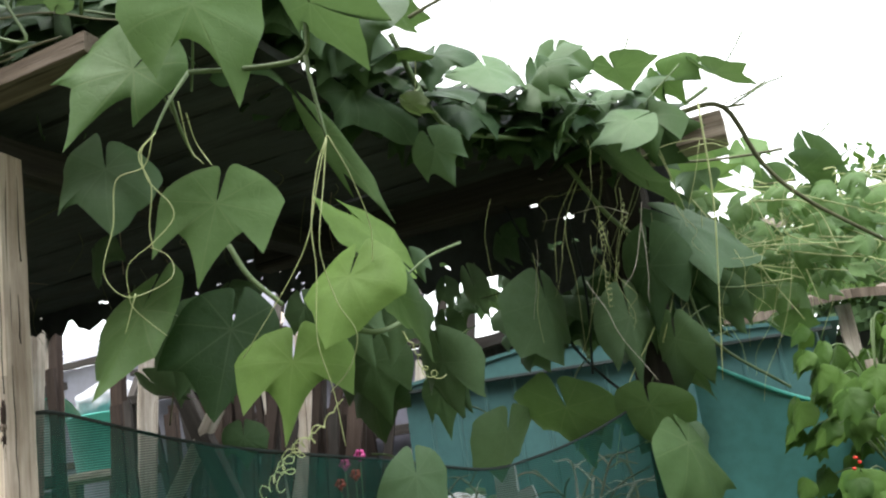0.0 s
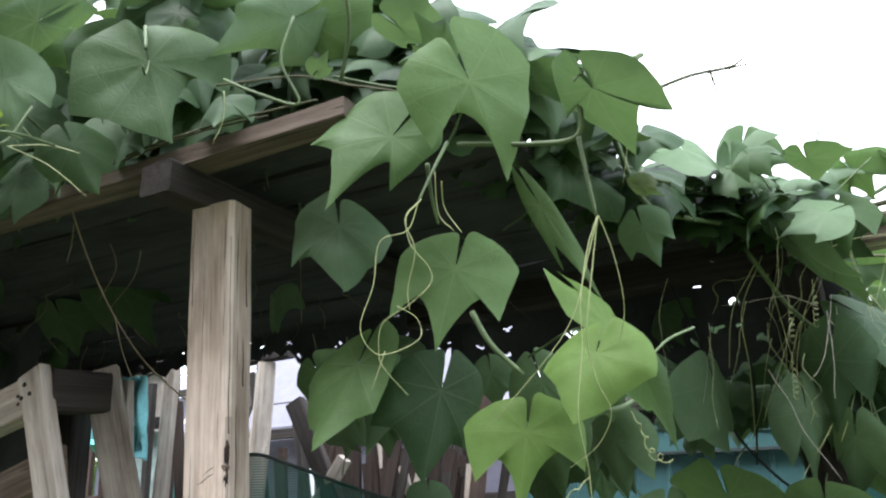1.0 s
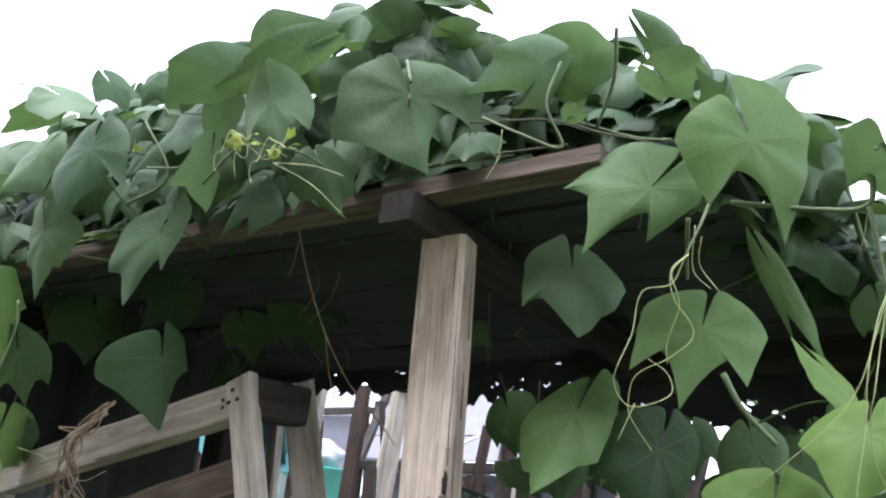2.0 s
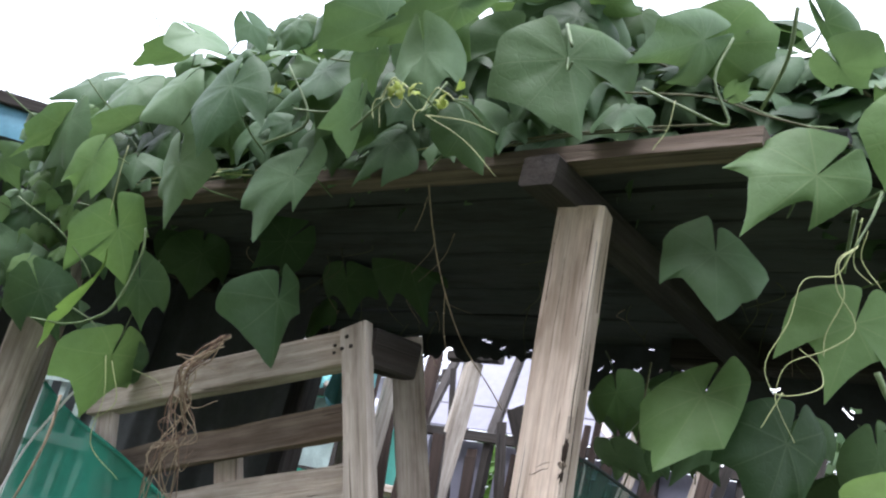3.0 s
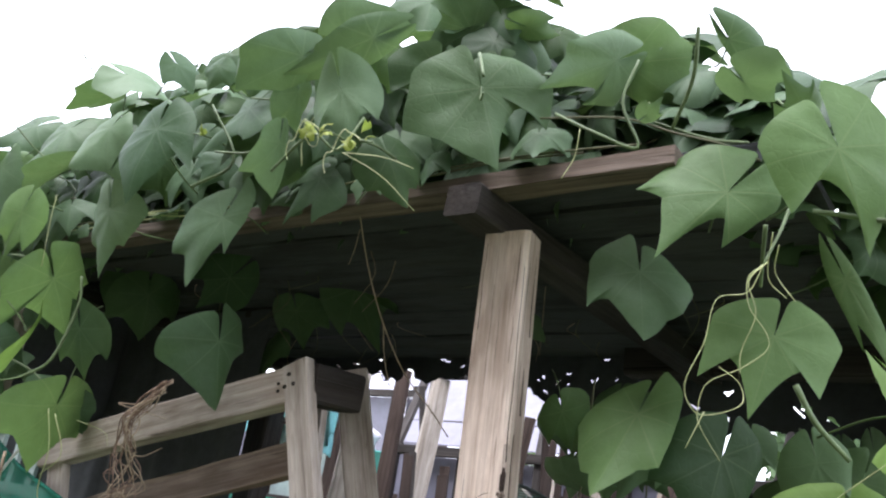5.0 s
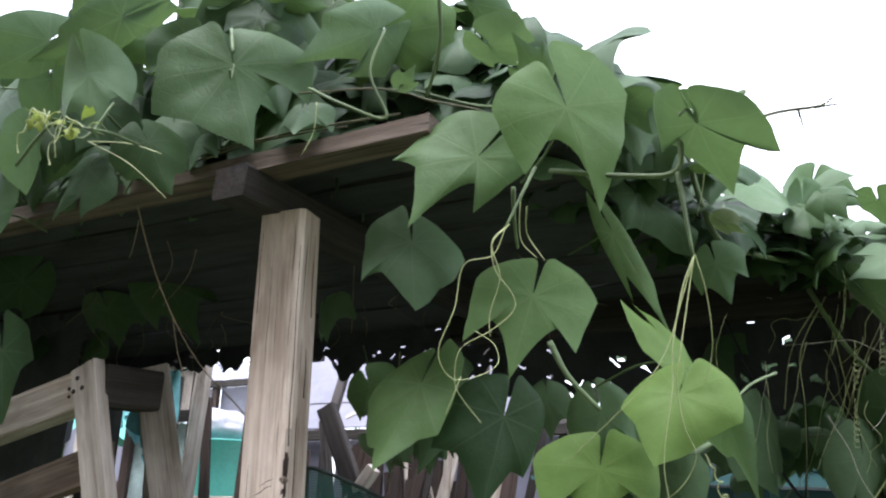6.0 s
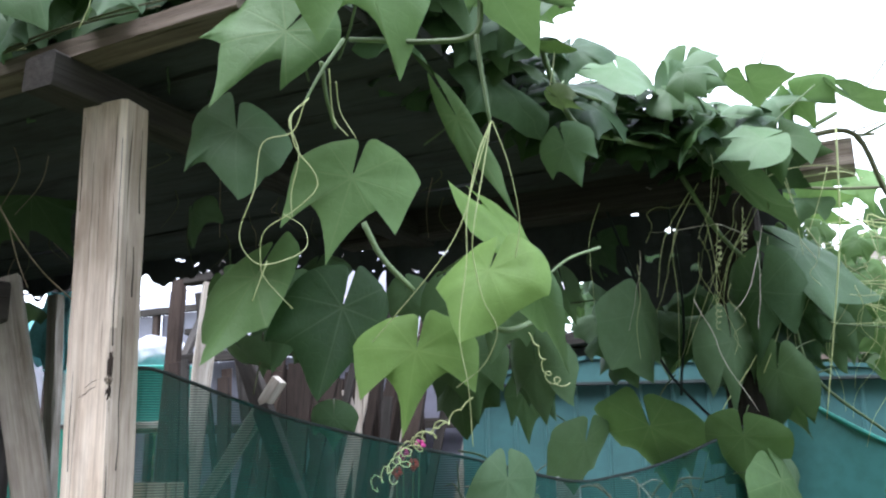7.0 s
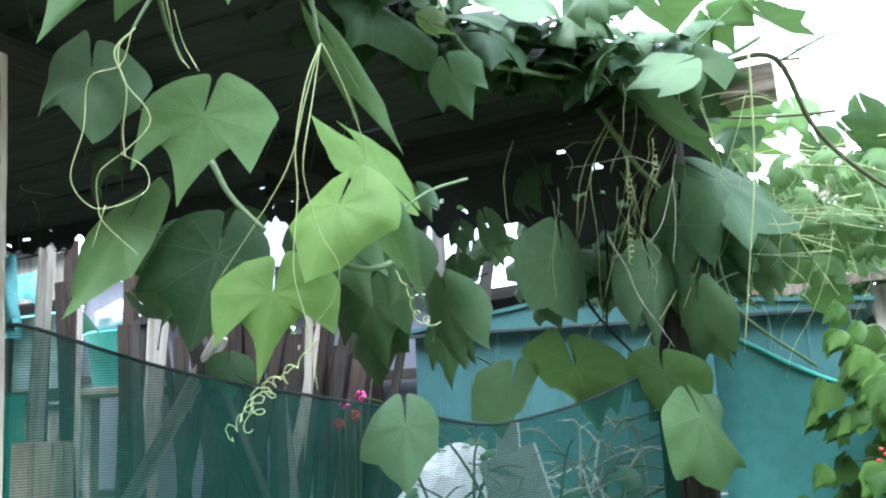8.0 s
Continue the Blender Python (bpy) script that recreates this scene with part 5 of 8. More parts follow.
leaf(front_vine, (-1.059, 1.214, 1.888), (-1.06, 1.215, 1.803), (0.55, -0.84, -0.01), 0.70, 0.75, YOUNG_LIT, 0.26, 0.24, 0.05, 41)
leaf(front_vine, (-1, 1.212, 1.855), (-1.015, 1.27, 1.77), (0.2, -0.79, -0.58), 0.61, 0.75, LEAF, 0.4, 0.09, 0.08, 42)
leaf(front_vine, (-1.086, 1.159, 1.796), (-1.072, 1.221, 1.739), (-0.24, -0.63, -0.74), 0.87, 0.68, LEAF, 0.5, 0.09, 0.08, 43)
leaf(front_vine, (-0.95, 1.196, 1.829), (-0.922, 1.212, 1.769), (-0.11, -0.95, -0.3), 0.88, 0.68, LEAF, 0.34, 0.48, 0.07, 44)
leaf(front_vine, (-2.638, 0.497, 2.09), (-2.59, 0.543, 2.009), (0.5, -0.85, -0.18), 0.90, 0.75, LEAF, 0.35, 0.11, 0.08, 45)
leaf(front_vine, (-2.499, 0.56, 2.069), (-2.538, 0.577, 1.977), (0.9, 0.28, -0.33), 0.92, 0.75, LEAF, 0.31, 0.44, 0.12, 46)
large_leaf(front_vine, (-2.547, 0.629, 1.992), (-2.535, 0.663, 1.891), (0.99, 0.08, 0.15), (0.71, 0.48, 0.7, -0.05, 0.7), (0.67, 0.77, 0.73, -0.02, 0.7), LEAF, (0.12, 0.2, 0.06), 47)
leaf(front_vine, (-2.405, 0.608, 1.984), (-2.399, 0.619, 1.904), (0.96, -0.28, 0.04), 0.83, 0.82, LEAF, 0.33, 0.16, 0.07, 48)
leaf(front_vine, (-2.466, 0.588, 1.9), (-2.463, 0.592, 1.817), (0.99, 0.1, 0.05), 0.93, 0.68, LEAF, 0.28, 0.29, 0.1, 49)
leaf(front_vine, (-2.71, 0.519, 2.223), (-2.76, 0.531, 2.146), (0.53, -0.71, -0.46), 0.81, 0.68, LEAF, 0.28, 0.21, 0.1, 50)
leaf(front_vine, (-2.265, 0.629, 1.895), (-2.228, 0.689, 1.795), (0.8, -0.6, -0.07), 0.85, 0.82, LEAF, 0.41, 0.45, 0.09, 51)
leaf(front_vine, (-2.53, 0.546, 2.208), (-2.515, 0.592, 2.138), (0.46, -0.78, -0.42), 1.00, 0.68, LEAF, 0.4, 0.09, 0.09, 52)
stem(front_vine, [(-1.035, 1.135, 1.966), (-1.048, 1.156, 1.885), (-1.058, 1.179, 1.806), (-1.084, 1.191, 1.721)], 0.002, 0.0015, STEM_BROWN, "stem")
stem(front_vine, [(-1.001, 1.183, 1.92), (-0.968, 1.231, 1.875), (-0.974, 1.266, 1.778)], 0.002, 0.0015, STEM_BROWN, "stem")

# over the eave
large_leaf(front_vine, (-0.866, 0.788, 2.388), (-0.77, 0.864, 2.316), (0.35, -0.84, -0.41), (0.24, 0.56, 0.26, 0.07, 0.4), (0.58, 0.45, 0.64, 0.01, 0.2), YOUNG_LIT, (0.1, 0.15, 0.05), 53)
large_leaf(front_vine, (-0.855, 0.733, 2.358), (-0.917, 0.636, 2.261), (0.89, -0.16, -0.42), (0.33, 0.5, 0.31, 0.07, 0.3), (0.36, 0.39, 0.55, -0.13, 0.9), LEAF, (0.1, 0.2, 0.05), 54)
large_leaf(front_vine, (-0.681, 0.707, 2.334), (-0.638, 0.777, 2.257), (0.38, -0.78, -0.49), (0.08, 0.5, 0.1, 0.1, 0), (0.26, 0.5, 0.36, 0.2, 0), LEAF, (0.2, 0.3, 0.05), 55)
large_leaf(front_vine, (-1.115, 0.705, 2.461), (-1.201, 0.681, 2.413), (0.53, -0.5, -0.69), (0.67, 0.44, 0.78, -0.26, 0.7), (0.19, 0.3, 0.4, -0.25, 0.2), LEAF, (0.15, 0.2, 0.06), 56)
leaf(front_vine, (-1.012, 0.719, 2.45), (-0.978, 0.779, 2.451), (0.46, -0.26, -0.85), 0.53, 0.38, YOUNG_LIT, 0.48, 0.17, 0.09, 57)
large_leaf(front_vine, (-1.294, 0.594, 2.422), (-1.188, 0.647, 2.438), (0.37, -0.49, -0.79), (0.33, 0.61, 0.25, -0.4, 0.1), (0.34, 0.66, 0.54, 0, 0), LEAF, (0.3, 0.3, 0.06), 58)
large_leaf(front_vine, (-1.304, 0.519, 2.339), (-1.359, 0.463, 2.257), (0.87, -0.35, -0.35), (0.52, 0.71, 0.53, 0.23, 0), (0.29, 0.5, 0.34, -0.03, 0), LEAF, (0.3, 0.3, 0.06), 59)
large_leaf(front_vine, (-1.175, 0.54, 2.355), (-1.306, 0.487, 2.281), (0.56, -0.57, -0.6), (0.15, 0.56, 0.25, 0.13, 0.3), (0.15, 0.81, 0.25, 0.21, 0.3), LEAF, (0.2, 0.4, 0.06), 60)
leaf(front_vine, (-1.199, 0.518, 2.255), (-1.175, 0.529, 2.157), (0.38, -0.92, -0.01), 0.71, 0.52, LEAF, 0.11, 0.42, 0.09, 61)
leaf(front_vine, (-1.213, 0.623, 2.372), (-1.234, 0.602, 2.329), (0.91, -0.29, -0.3), 1.32, 0.38, YOUNG_LIT, 0.23, 0.47, 0.12, 62)
leaf(front_vine, (-0.577, 0.676, 2.183), (-0.58, 0.625, 2.201), (0.54, -0.32, -0.78), 0.70, 0.38, LEAF, 0.45, 0.3, 0.06, 66)
leaf(front_vine, (-0.66, 0.713, 2.265), (-0.636, 0.767, 2.245), (-0.05, -0.33, -0.94), 1.01, 0.45, LEAF, 0.39, 0.23, 0.08, 67)
leaf(front_vine, (-0.789, 0.705, 2.236), (-0.761, 0.691, 2.244), (0.08, -0.37, -0.93), 0.79, 0.45, LEAF, 0.21, 0.1, 0.12, 69)
leaf(front_vine, (-0.524, 0.848, 2.212), (-0.498, 0.887, 2.176), (-0.29, -0.54, -0.79), 0.92, 0.45, LEAF, 0.35, 0.34, 0.07, 70)
large_leaf(front_vine, (-1.507, 0.6, 2.11), (-1.55, 0.582, 1.983), (0.37, -0.93, 0.01), (0.5, 0.68, 0.65, 0.17, 0.4), (0.28, 0.41, 0.25, -0.4, 0.8), LEAF, (0.12, 0.25, 0.06), 73)
large_leaf(front_vine, (-1.645, 0.768, 1.938), (-1.628, 0.785, 1.806), (0.99, -0.12, 0.12), (0.81, 0.28, 0.83, 0.03, 0.15), (0.52, 0.07, 0.49, -0.31, 0.5), LEAF, (0.1, 0.15, 0.05), 74)
large_leaf(front_vine, (-1.966, 0.585, 2.017), (-1.988, 0.661, 1.917), (0.98, 0.14, -0.11), (0.85, 0.52, 0.74, -0.19, 0.95), (0.76, 0.37, 0.69, -0.3, 0.6), YOUNG_LIT, (0.08, 0.12, 0.05), 75)
large_leaf(front_vine, (-2.045, 0.718, 1.788), (-2.09, 0.737, 1.644), (0.92, 0.29, -0.25), (0.77, 0.44, 0.78, -0.03, 0.5), (0.68, 0.54, 0.73, -0.02, 0.5), YOUNG_LIT, (0.1, 0.15, 0.05), 76)
large_leaf(front_vine, (-1.788, 0.554, 2.136), (-1.814, 0.584, 2.008), (0.05, -0.97, -0.23), (0.53, 0.52, 0.75, 0.1, 0.3), (0.34, 0.47, 0.69, -0.02, 0.5), LEAF, (0.1, 0.25, 0.06), 77)
large_leaf(front_vine, (-1.669, 0.528, 2.275), (-1.684, 0.501, 2.124), (0.15, -0.98, 0.16), (0.71, 0.54, 0.66, 0.02, 0.7), (0.66, 0.44, 0.49, -0.11, 0.9), LEAF, (0.1, 0.2, 0.06), 78)
large_leaf(front_vine, (-1.315, 0.525, 2.187), (-1.331, 0.553, 2.104), (0.94, 0.33, -0.08), (0.72, 0.62, 0.56, -0, 0.4), (0.52, 0.4, 0.72, -0.09, 0.5), LEAF, (0.12, 0.25, 0.06), 79)
large_leaf(front_vine, (-1.167, 0.615, 2.185), (-1.136, 0.646, 2.106), (0.87, -0.46, 0.16), (0.51, 0.52, 0.64, 0.1, 0.4), (0.38, 0.64, 0.8, 0.07, 0.4), LEAF_SHADED, (0.12, 0.25, 0.06), 80)
large_leaf(front_vine, (-1.26, 0.601, 2.358), (-1.237, 0.663, 2.306), (0.96, -0.22, 0.16), (0.62, 0.62, 0.54, 0.06, 0.4), (0.65, 0.42, 0.71, 0.11, 0.3), LEAF_SHADED, (0.12, 0.2, 0.06), 81)
large_leaf(front_vine, (-1.344, 0.562, 2.306), (-1.364, 0.6, 2.247), (0.95, 0.26, -0.16), (0.68, 0.66, 0.75, 0.14, 0.5), (0.68, 0.5, 0.74, 0.05, 0.4), LEAF, (0.12, 0.2, 0.06), 82)
large_leaf(front_vine, (-1.447, 0.55, 2.393), (-1.464, 0.557, 2.314), (0.33, -0.93, -0.14), (0.67, 0.54, 0.75, 0.03, 0.4), (0.68, 0.2, 0.63, -0.23, 0.4), LEAF, (0.15, 0.2, 0.06), 83)
large_leaf(front_vine, (-1.493, 0.585, 2.316), (-1.57, 0.559, 2.214), (-0.07, -0.95, 0.29), (0.55, 0.43, 0.74, -0.1, 0.4), (0.49, 0.37, 0.68, -0.07, 0.6), LEAF, (0.12, 0.2, 0.06), 85)
large_leaf(front_vine, (-1.758, 0.581, 2.469), (-1.732, 0.627, 2.426), (0.93, -0.27, 0.26), (0.79, 0.34, 0.56, -0.1, 0.4), (0.7, 0.45, 0.69, -0.06, 0.4), LEAF, (0.2, 0.25, 0.06), 86)
large_leaf(front_vine, (-2.197, 0.626, 2.421), (-2.256, 0.563, 2.295), (0.18, -0.91, 0.37), (0.58, 0.56, 0.69, 0.04, 0.3), (0.47, 0.53, 0.52, 0.11, 0.4), LEAF, (0.15, 0.2, 0.06), 87)
large_leaf(front_vine, (-2.353, 0.57, 2.296), (-2.432, 0.544, 2.174), (0.58, 0.63, -0.51), (0.73, 0.31, 0.57, -0.09, 0.3), (0.66, 0.5, 0.71, 0.12, 0.4), LEAF, (0.15, 0.2, 0.06), 88)
large_leaf(front_vine, (-2.13, 0.616, 2.306), (-2.21, 0.577, 2.212), (0.4, 0.67, -0.62), (0.63, 0.48, 0.62, 0.02, 0.3), (0.63, 0.63, 0.7, 0.13, 0.4), LEAF, (0.15, 0.2, 0.06), 89)
large_leaf(front_vine, (-2.266, 0.544, 2.289), (-2.325, 0.538, 2.16), (-0.07, -0.99, 0.08), (0.58, 0.57, 0.7, 0.12, 0.3), (0.55, 0.77, 0.58, 0.16, 0.4), LEAF, (0.15, 0.2, 0.06), 90)
large_leaf(front_vine, (-2.214, 0.713, 2.571), (-2.302, 0.661, 2.493), (0.41, 0.47, -0.78), (0.64, 0.52, 0.6, 0.04, 0.3), (0.62, 0.69, 0.72, 0.1, 0.4), LEAF, (0.15, 0.2, 0.06), 91)
large_leaf(front_vine, (-2.452, 0.665, 2.498), (-2.546, 0.583, 2.418), (0.3, -0.82, 0.49), (0.62, 0.44, 0.67, 0.13, 0.4), (0.55, 0.46, 0.51, 0.04, 0.4), LEAF, (0.15, 0.2, 0.06), 92)
large_leaf(front_vine, (-1.999, 0.62, 2.519), (-1.912, 0.683, 2.483), (0.63, -0.54, 0.56), (0.78, 0.28, 0.64, -0.33, 0.4), (0.66, 0.33, 0.69, -0.29, 0.3), LEAF, (0.2, 0.2, 0.06), 93)
leaf(front_vine, (-2.294, 0.993, 2.173), (-2.304, 1.043, 2.035), (0.83, -0.5, -0.24), 0.90, 0.45, LEAF_SHADED, 0.1, 0.32, 0.11, 94)
leaf(front_vine, (-1.846, 0.914, 2.129), (-1.921, 0.892, 2.048), (0.61, -0.7, -0.38), 0.77, 0.45, LEAF_SHADED, 0.34, 0.11, 0.07, 97)
leaf(front_vine, (-1.694, 1.162, 2.183), (-1.67, 1.27, 2.047), (0.68, -0.63, -0.38), 0.67, 0.45, LEAF_SHADED, 0.29, 0.46, 0.06, 95)
leaf(front_vine, (-1.878, 1.162, 2.132), (-1.899, 1.229, 2.041), (0.37, -0.7, -0.61), 0.89, 0.45, LEAF_SHADED, 0.31, 0.32, 0.08, 96)
leaf(front_vine, (-2.216, 0.966, 2.122), (-2.219, 0.989, 2.003), (0.95, -0.32, -0.08), 1.05, 0.45, LEAF_SHADED, 0.35, 0.41, 0.12, 108)
leaf(front_vine, (-1.973, 0.674, 1.94), (-1.981, 0.719, 1.835), (0.69, -0.65, -0.33), 0.59, 0.45, LEAF, 0.33, 0.13, 0.05, 98)
large_leaf(front_vine, (-2.503, 0.645, 2.108), (-2.512, 0.604, 2.028), (0.69, -0.68, 0.26), (0.63, 0.7, 0.74, 0.14, 0.5), (0.6, 0.59, 0.6, -0.16, 0.5), LEAF, (0.15, 0.25, 0.06), 99)
leaf(front_vine, (-2.557, 0.634, 1.983), (-2.607, 0.623, 1.927), (0.6, -0.71, -0.38), 0.95, 0.68, LEAF, 0.1, 0.23, 0.08, 100)
large_leaf(front_vine, (-2.385, 0.473, 2.054), (-2.415, 0.461, 1.984), (0.29, -0.96, 0.03), (0.64, 0.53, 0.67, 0.03, 0.3), (0.55, 0.68, 0.52, 0.12, 0.3), YOUNG_LIT, (0.15, 0.3, 0.06), 101)
leaf(front_vine, (-2.651, 0.589, 2.234), (-2.683, 0.584, 2.191), (0.26, -0.96, -0.09), 1.15, 0.45, LEAF, 0.2, 0.29, 0.1, 102)
leaf(front_vine, (-2.685, 0.699, 1.896), (-2.686, 0.689, 1.818), (0.84, -0.54, 0.06), 0.85, 0.68, LEAF, 0.42, 0.34, 0.08, 103)
leaf(front_vine, (-2.465, 0.641, 2.161), (-2.505, 0.649, 2.113), (0.31, -0.86, -0.41), 0.90, 0.68, LEAF, 0.44, 0.21, 0.13, 104)
large_leaf(front_vine, (-1.947, 0.564, 1.894), (-1.981, 0.515, 1.743), (0.61, 0.7, -0.37), (0.13, 0.5, 0.17, 0.1, 0.5), (0.1, 0.6, 0.13, 0.1, 0), YOUNG, (0.35, 0.4, 0.3), 105)
leaf(front_vine, (-1.956, 0.478, 2.115), (-1.991, 0.479, 1.994), (0.6, -0.78, -0.18), 0.39, 0.52, YOUNG_LIT, 0.16, 0.09, 0.12, 106)
leaf(front_vine, (-2.088, 0.75, 1.793), (-2.141, 0.79, 1.685), (0.7, -0.48, -0.52), 0.82, 0.82, LEAF, 0.39, 0.44, 0.08, 110)
large_leaf(front_vine, (-1.366, 0.657, 2.403), (-1.343, 0.698, 2.337), (0.95, -0.27, 0.16), (0.68, 0.59, 0.61, 0.13, 0.4), (0.62, 0.51, 0.74, -0, 0.4), LEAF, (0.12, 0.2, 0.06), 111)
large_leaf(front_vine, (-1.886, 0.557, 2.332), (-1.937, 0.525, 2.23), (0.13, -0.96, 0.24), (0.7, 0.42, 0.67, -0.04, 0.3), (0.71, 0.58, 0.6, 0.15, 0.3), LEAF, (0.15, 0.2, 0.06), 112)
large_leaf(front_vine, (-1.626, 0.591, 2.44), (-1.644, 0.582, 2.392), (0.31, -0.95, 0.06), (0.71, 0.48, 0.67, -0.11, 0.4), (0.71, 0.45, 0.62, -0.12, 0.4), LEAF, (0.2, 0.25, 0.06), 113)

# curtain on the back post
large_leaf(back_vine, (-0.492, 1.705, 1.66), (-0.464, 1.756, 1.527), (-0.15, -0.91, -0.38), (0.64, 0.3, 0.81, -0.34, 0.5), (0.69, 0.54, 0.74, 0.11, 0.7), YOUNG_LIT, (0.08, 0.1, 0.05), 114)
large_leaf(back_vine, (-0.478, 1.642, 1.88), (-0.469, 1.668, 1.739), (0.93, -0.36, -0.01), (0.64, 0.69, 0.87, -0.17, 0.3), (0.55, 0.72, 0.8, 0.21, 0.3), LEAF, (0.1, 0.15, 0.05), 115)
large_leaf(back_vine, (-0.62, 1.679, 1.629), (-0.655, 1.688, 1.525), (0.86, -0.39, -0.32), (0.62, 0.69, 0.79, -0.13, 0.3), (0.6, 0.47, 0.8, -0.22, 0.3), LEAF, (0.1, 0.15, 0.05), 116)
large_leaf(back_vine, (-0.305, 1.621, 1.637), (-0.305, 1.654, 1.547), (-0.06, -0.94, -0.34), (0.72, 0.65, 0.74, -0.2, 0.5), (0.76, 0.53, 0.87, -0.02, 0.5), YOUNG_LIT, (0.08, 0.1, 0.05), 117)
large_leaf(back_vine, (-0.247, 1.612, 1.559), (-0.207, 1.608, 1.432), (0.86, -0.43, 0.29), (0.75, 0.66, 0.75, 0.07, 0.3), (0.72, 0.82, 0.69, 0.16, 0.3), YOUNG_LIT, (0.08, 0.1, 0.05), 118)
leaf(back_vine, (-0.272, 1.671, 1.578), (-0.289, 1.669, 1.502), (0.44, -0.9, -0.07), 1.13, 0.45, LEAF, 0.18, 0.45, 0.08, 119)
leaf(back_vine, (-0.313, 1.729, 1.751), (-0.339, 1.741, 1.682), (0, -0.98, -0.18), 0.87, 0.52, LEAF, 0.16, 0.47, 0.07, 120)
leaf(back_vine, (-0.249, 1.603, 1.897), (-0.268, 1.645, 1.759), (-0.3, -0.92, -0.24), 0.66, 0.75, LEAF, 0.16, 0.36, 0.06, 121)
leaf(back_vine, (-0.31, 1.624, 1.81), (-0.304, 1.646, 1.666), (0.6, -0.79, -0.1), 0.62, 0.82, LEAF, 0.15, 0.24, 0.07, 122)
leaf(back_vine, (-0.237, 1.647, 1.754), (-0.265, 1.693, 1.627), (-0.53, -0.83, -0.18), 0.68, 0.68, LEAF, 0.3, 0.31, 0.08, 123)
leaf(back_vine, (-0.456, 1.735, 1.613), (-0.467, 1.709, 1.538), (-0.09, -0.94, 0.33), 0.75, 0.6, LEAF, 0.47, 0.14, 0.05, 124)
large_leaf(back_vine, (-0.267, 1.561, 2.107), (-0.182, 1.623, 1.981), (-0.75, -0.24, -0.62), (0.55, 0.6, 0.64, -0.25, 0.3), (0.43, 0.57, 0.46, 0.1, 0.3), LEAF, (0.15, 0.2, 0.06), 125)
large_leaf(back_vine, (-0.179, 1.662, 1.983), (-0.039, 1.709, 1.889), (0.59, -0.55, 0.6), (0.75, 0.57, 0.3, -0.16, 0.4), (0.74, 0.65, 0.53, 0.18, 0.3), LEAF, (0.12, 0.15, 0.06), 126)
large_leaf(back_vine, (-0.208, 1.481, 2.148), (-0.292, 1.444, 2.109), (0.08, -0.81, 0.58), (0.64, 0.46, 0.71, -0.01, 0.7), (0.49, 0.63, 0.63, 0.05, 0.7), LEAF, (0.1, 0.15, 0.06), 127)
large_leaf(back_vine, (-0.42, 1.317, 2.264), (-0.378, 1.266, 2.18), (0.46, -0.64, 0.62), (0.75, 0.05, 0.44, -0.18, 0.2), (0.75, 0.33, 0.64, -0.1, 0.2), LEAF, (0.15, 0.2, 0.06), 128)
large_leaf(back_vine, (-0.226, 1.512, 2.274), (-0.218, 1.59, 2.243), (-0.32, -0.32, -0.89), (0.94, 0.19, 0.5, -0.16, 0.2), (0.88, 0.25, 0.71, -0.21, 0.2), LEAF, (0.2, 0.2, 0.06), 129)
large_leaf(back_vine, (-0.056, 1.625, 2.252), (0.01, 1.674, 2.203), (-0.59, -0.02, -0.81), (0.61, 0.63, 0.76, -0.4, 0.5), (0.7, 0.34, 0.58, -0.1, 0.4), LEAF, (0.25, 0.25, 0.06), 130)
leaf(back_vine, (-0.332, 1.488, 2.325), (-0.366, 1.479, 2.254), (-0.17, -0.97, 0.2), 1.18, 0.52, LEAF, 0.28, 0.5, 0.1, 133)
leaf(back_vine, (-0.501, 1.137, 2.328), (-0.448, 1.147, 2.287), (-0.52, -0.39, -0.76), 1.29, 0.45, LEAF, 0.15, 0.09, 0.09, 134)
leaf(back_vine, (-0.151, 1.634, 2.272), (-0.122, 1.654, 2.208), (-0.41, -0.8, -0.44), 1.10, 0.98, YOUNG_LIT, 0.13, 0.4, 0.07, 135)
leaf(back_vine, (-0.349, 1.39, 2.245), (-0.355, 1.385, 2.171), (-0.49, -0.86, 0.1), 0.76, 0.52, LEAF, 0.2, 0.11, 0.12, 137)
leaf(back_vine, (-0.192, 1.731, 1.844), (-0.171, 1.782, 1.762), (-0.1, -0.83, -0.54), 0.75, 0.6, LEAF, 0.47, 0.21, 0.12, 138)
leaf(back_vine, (-0.315, 1.741, 1.822), (-0.302, 1.727, 1.724), (-0.47, -0.88, 0.06), 1.00, 0.6, LEAF, 0.18, 0.31, 0.09, 139)
leaf(back_vine, (-0.226, 1.697, 1.71), (-0.215, 1.714, 1.619), (-0.65, -0.73, -0.22), 0.79, 0.52, LEAF, 0.25, 0.14, 0.1, 140)
leaf(back_vine, (-0.118, 1.813, 1.862), (-0.108, 1.86, 1.768), (-0.24, -0.86, -0.45), 0.65, 0.52, LEAF, 0.17, 0.44, 0.08, 141)
leaf(back_vine, (0.066, 1.94, 2.097), (0.119, 1.969, 2.024), (-0.7, -0.33, -0.64), 0.81, 0.45, LEAF, 0.25, 0.41, 0.09, 142)
leaf(back_vine, (-0.054, 1.995, 1.764), (-0.007, 2.019, 1.713), (-0.57, -0.4, -0.72), 1.49, 0.45, YOUNG_LIT, 0.2, 0.39, 0.1, 143)
leaf(back_vine, (-0.663, 1.727, 1.955), (-0.656, 1.782, 1.873), (0.22, -0.82, -0.53), 0.41, 0.52, LEAF, 0.29, 0.19, 0.12, 144)
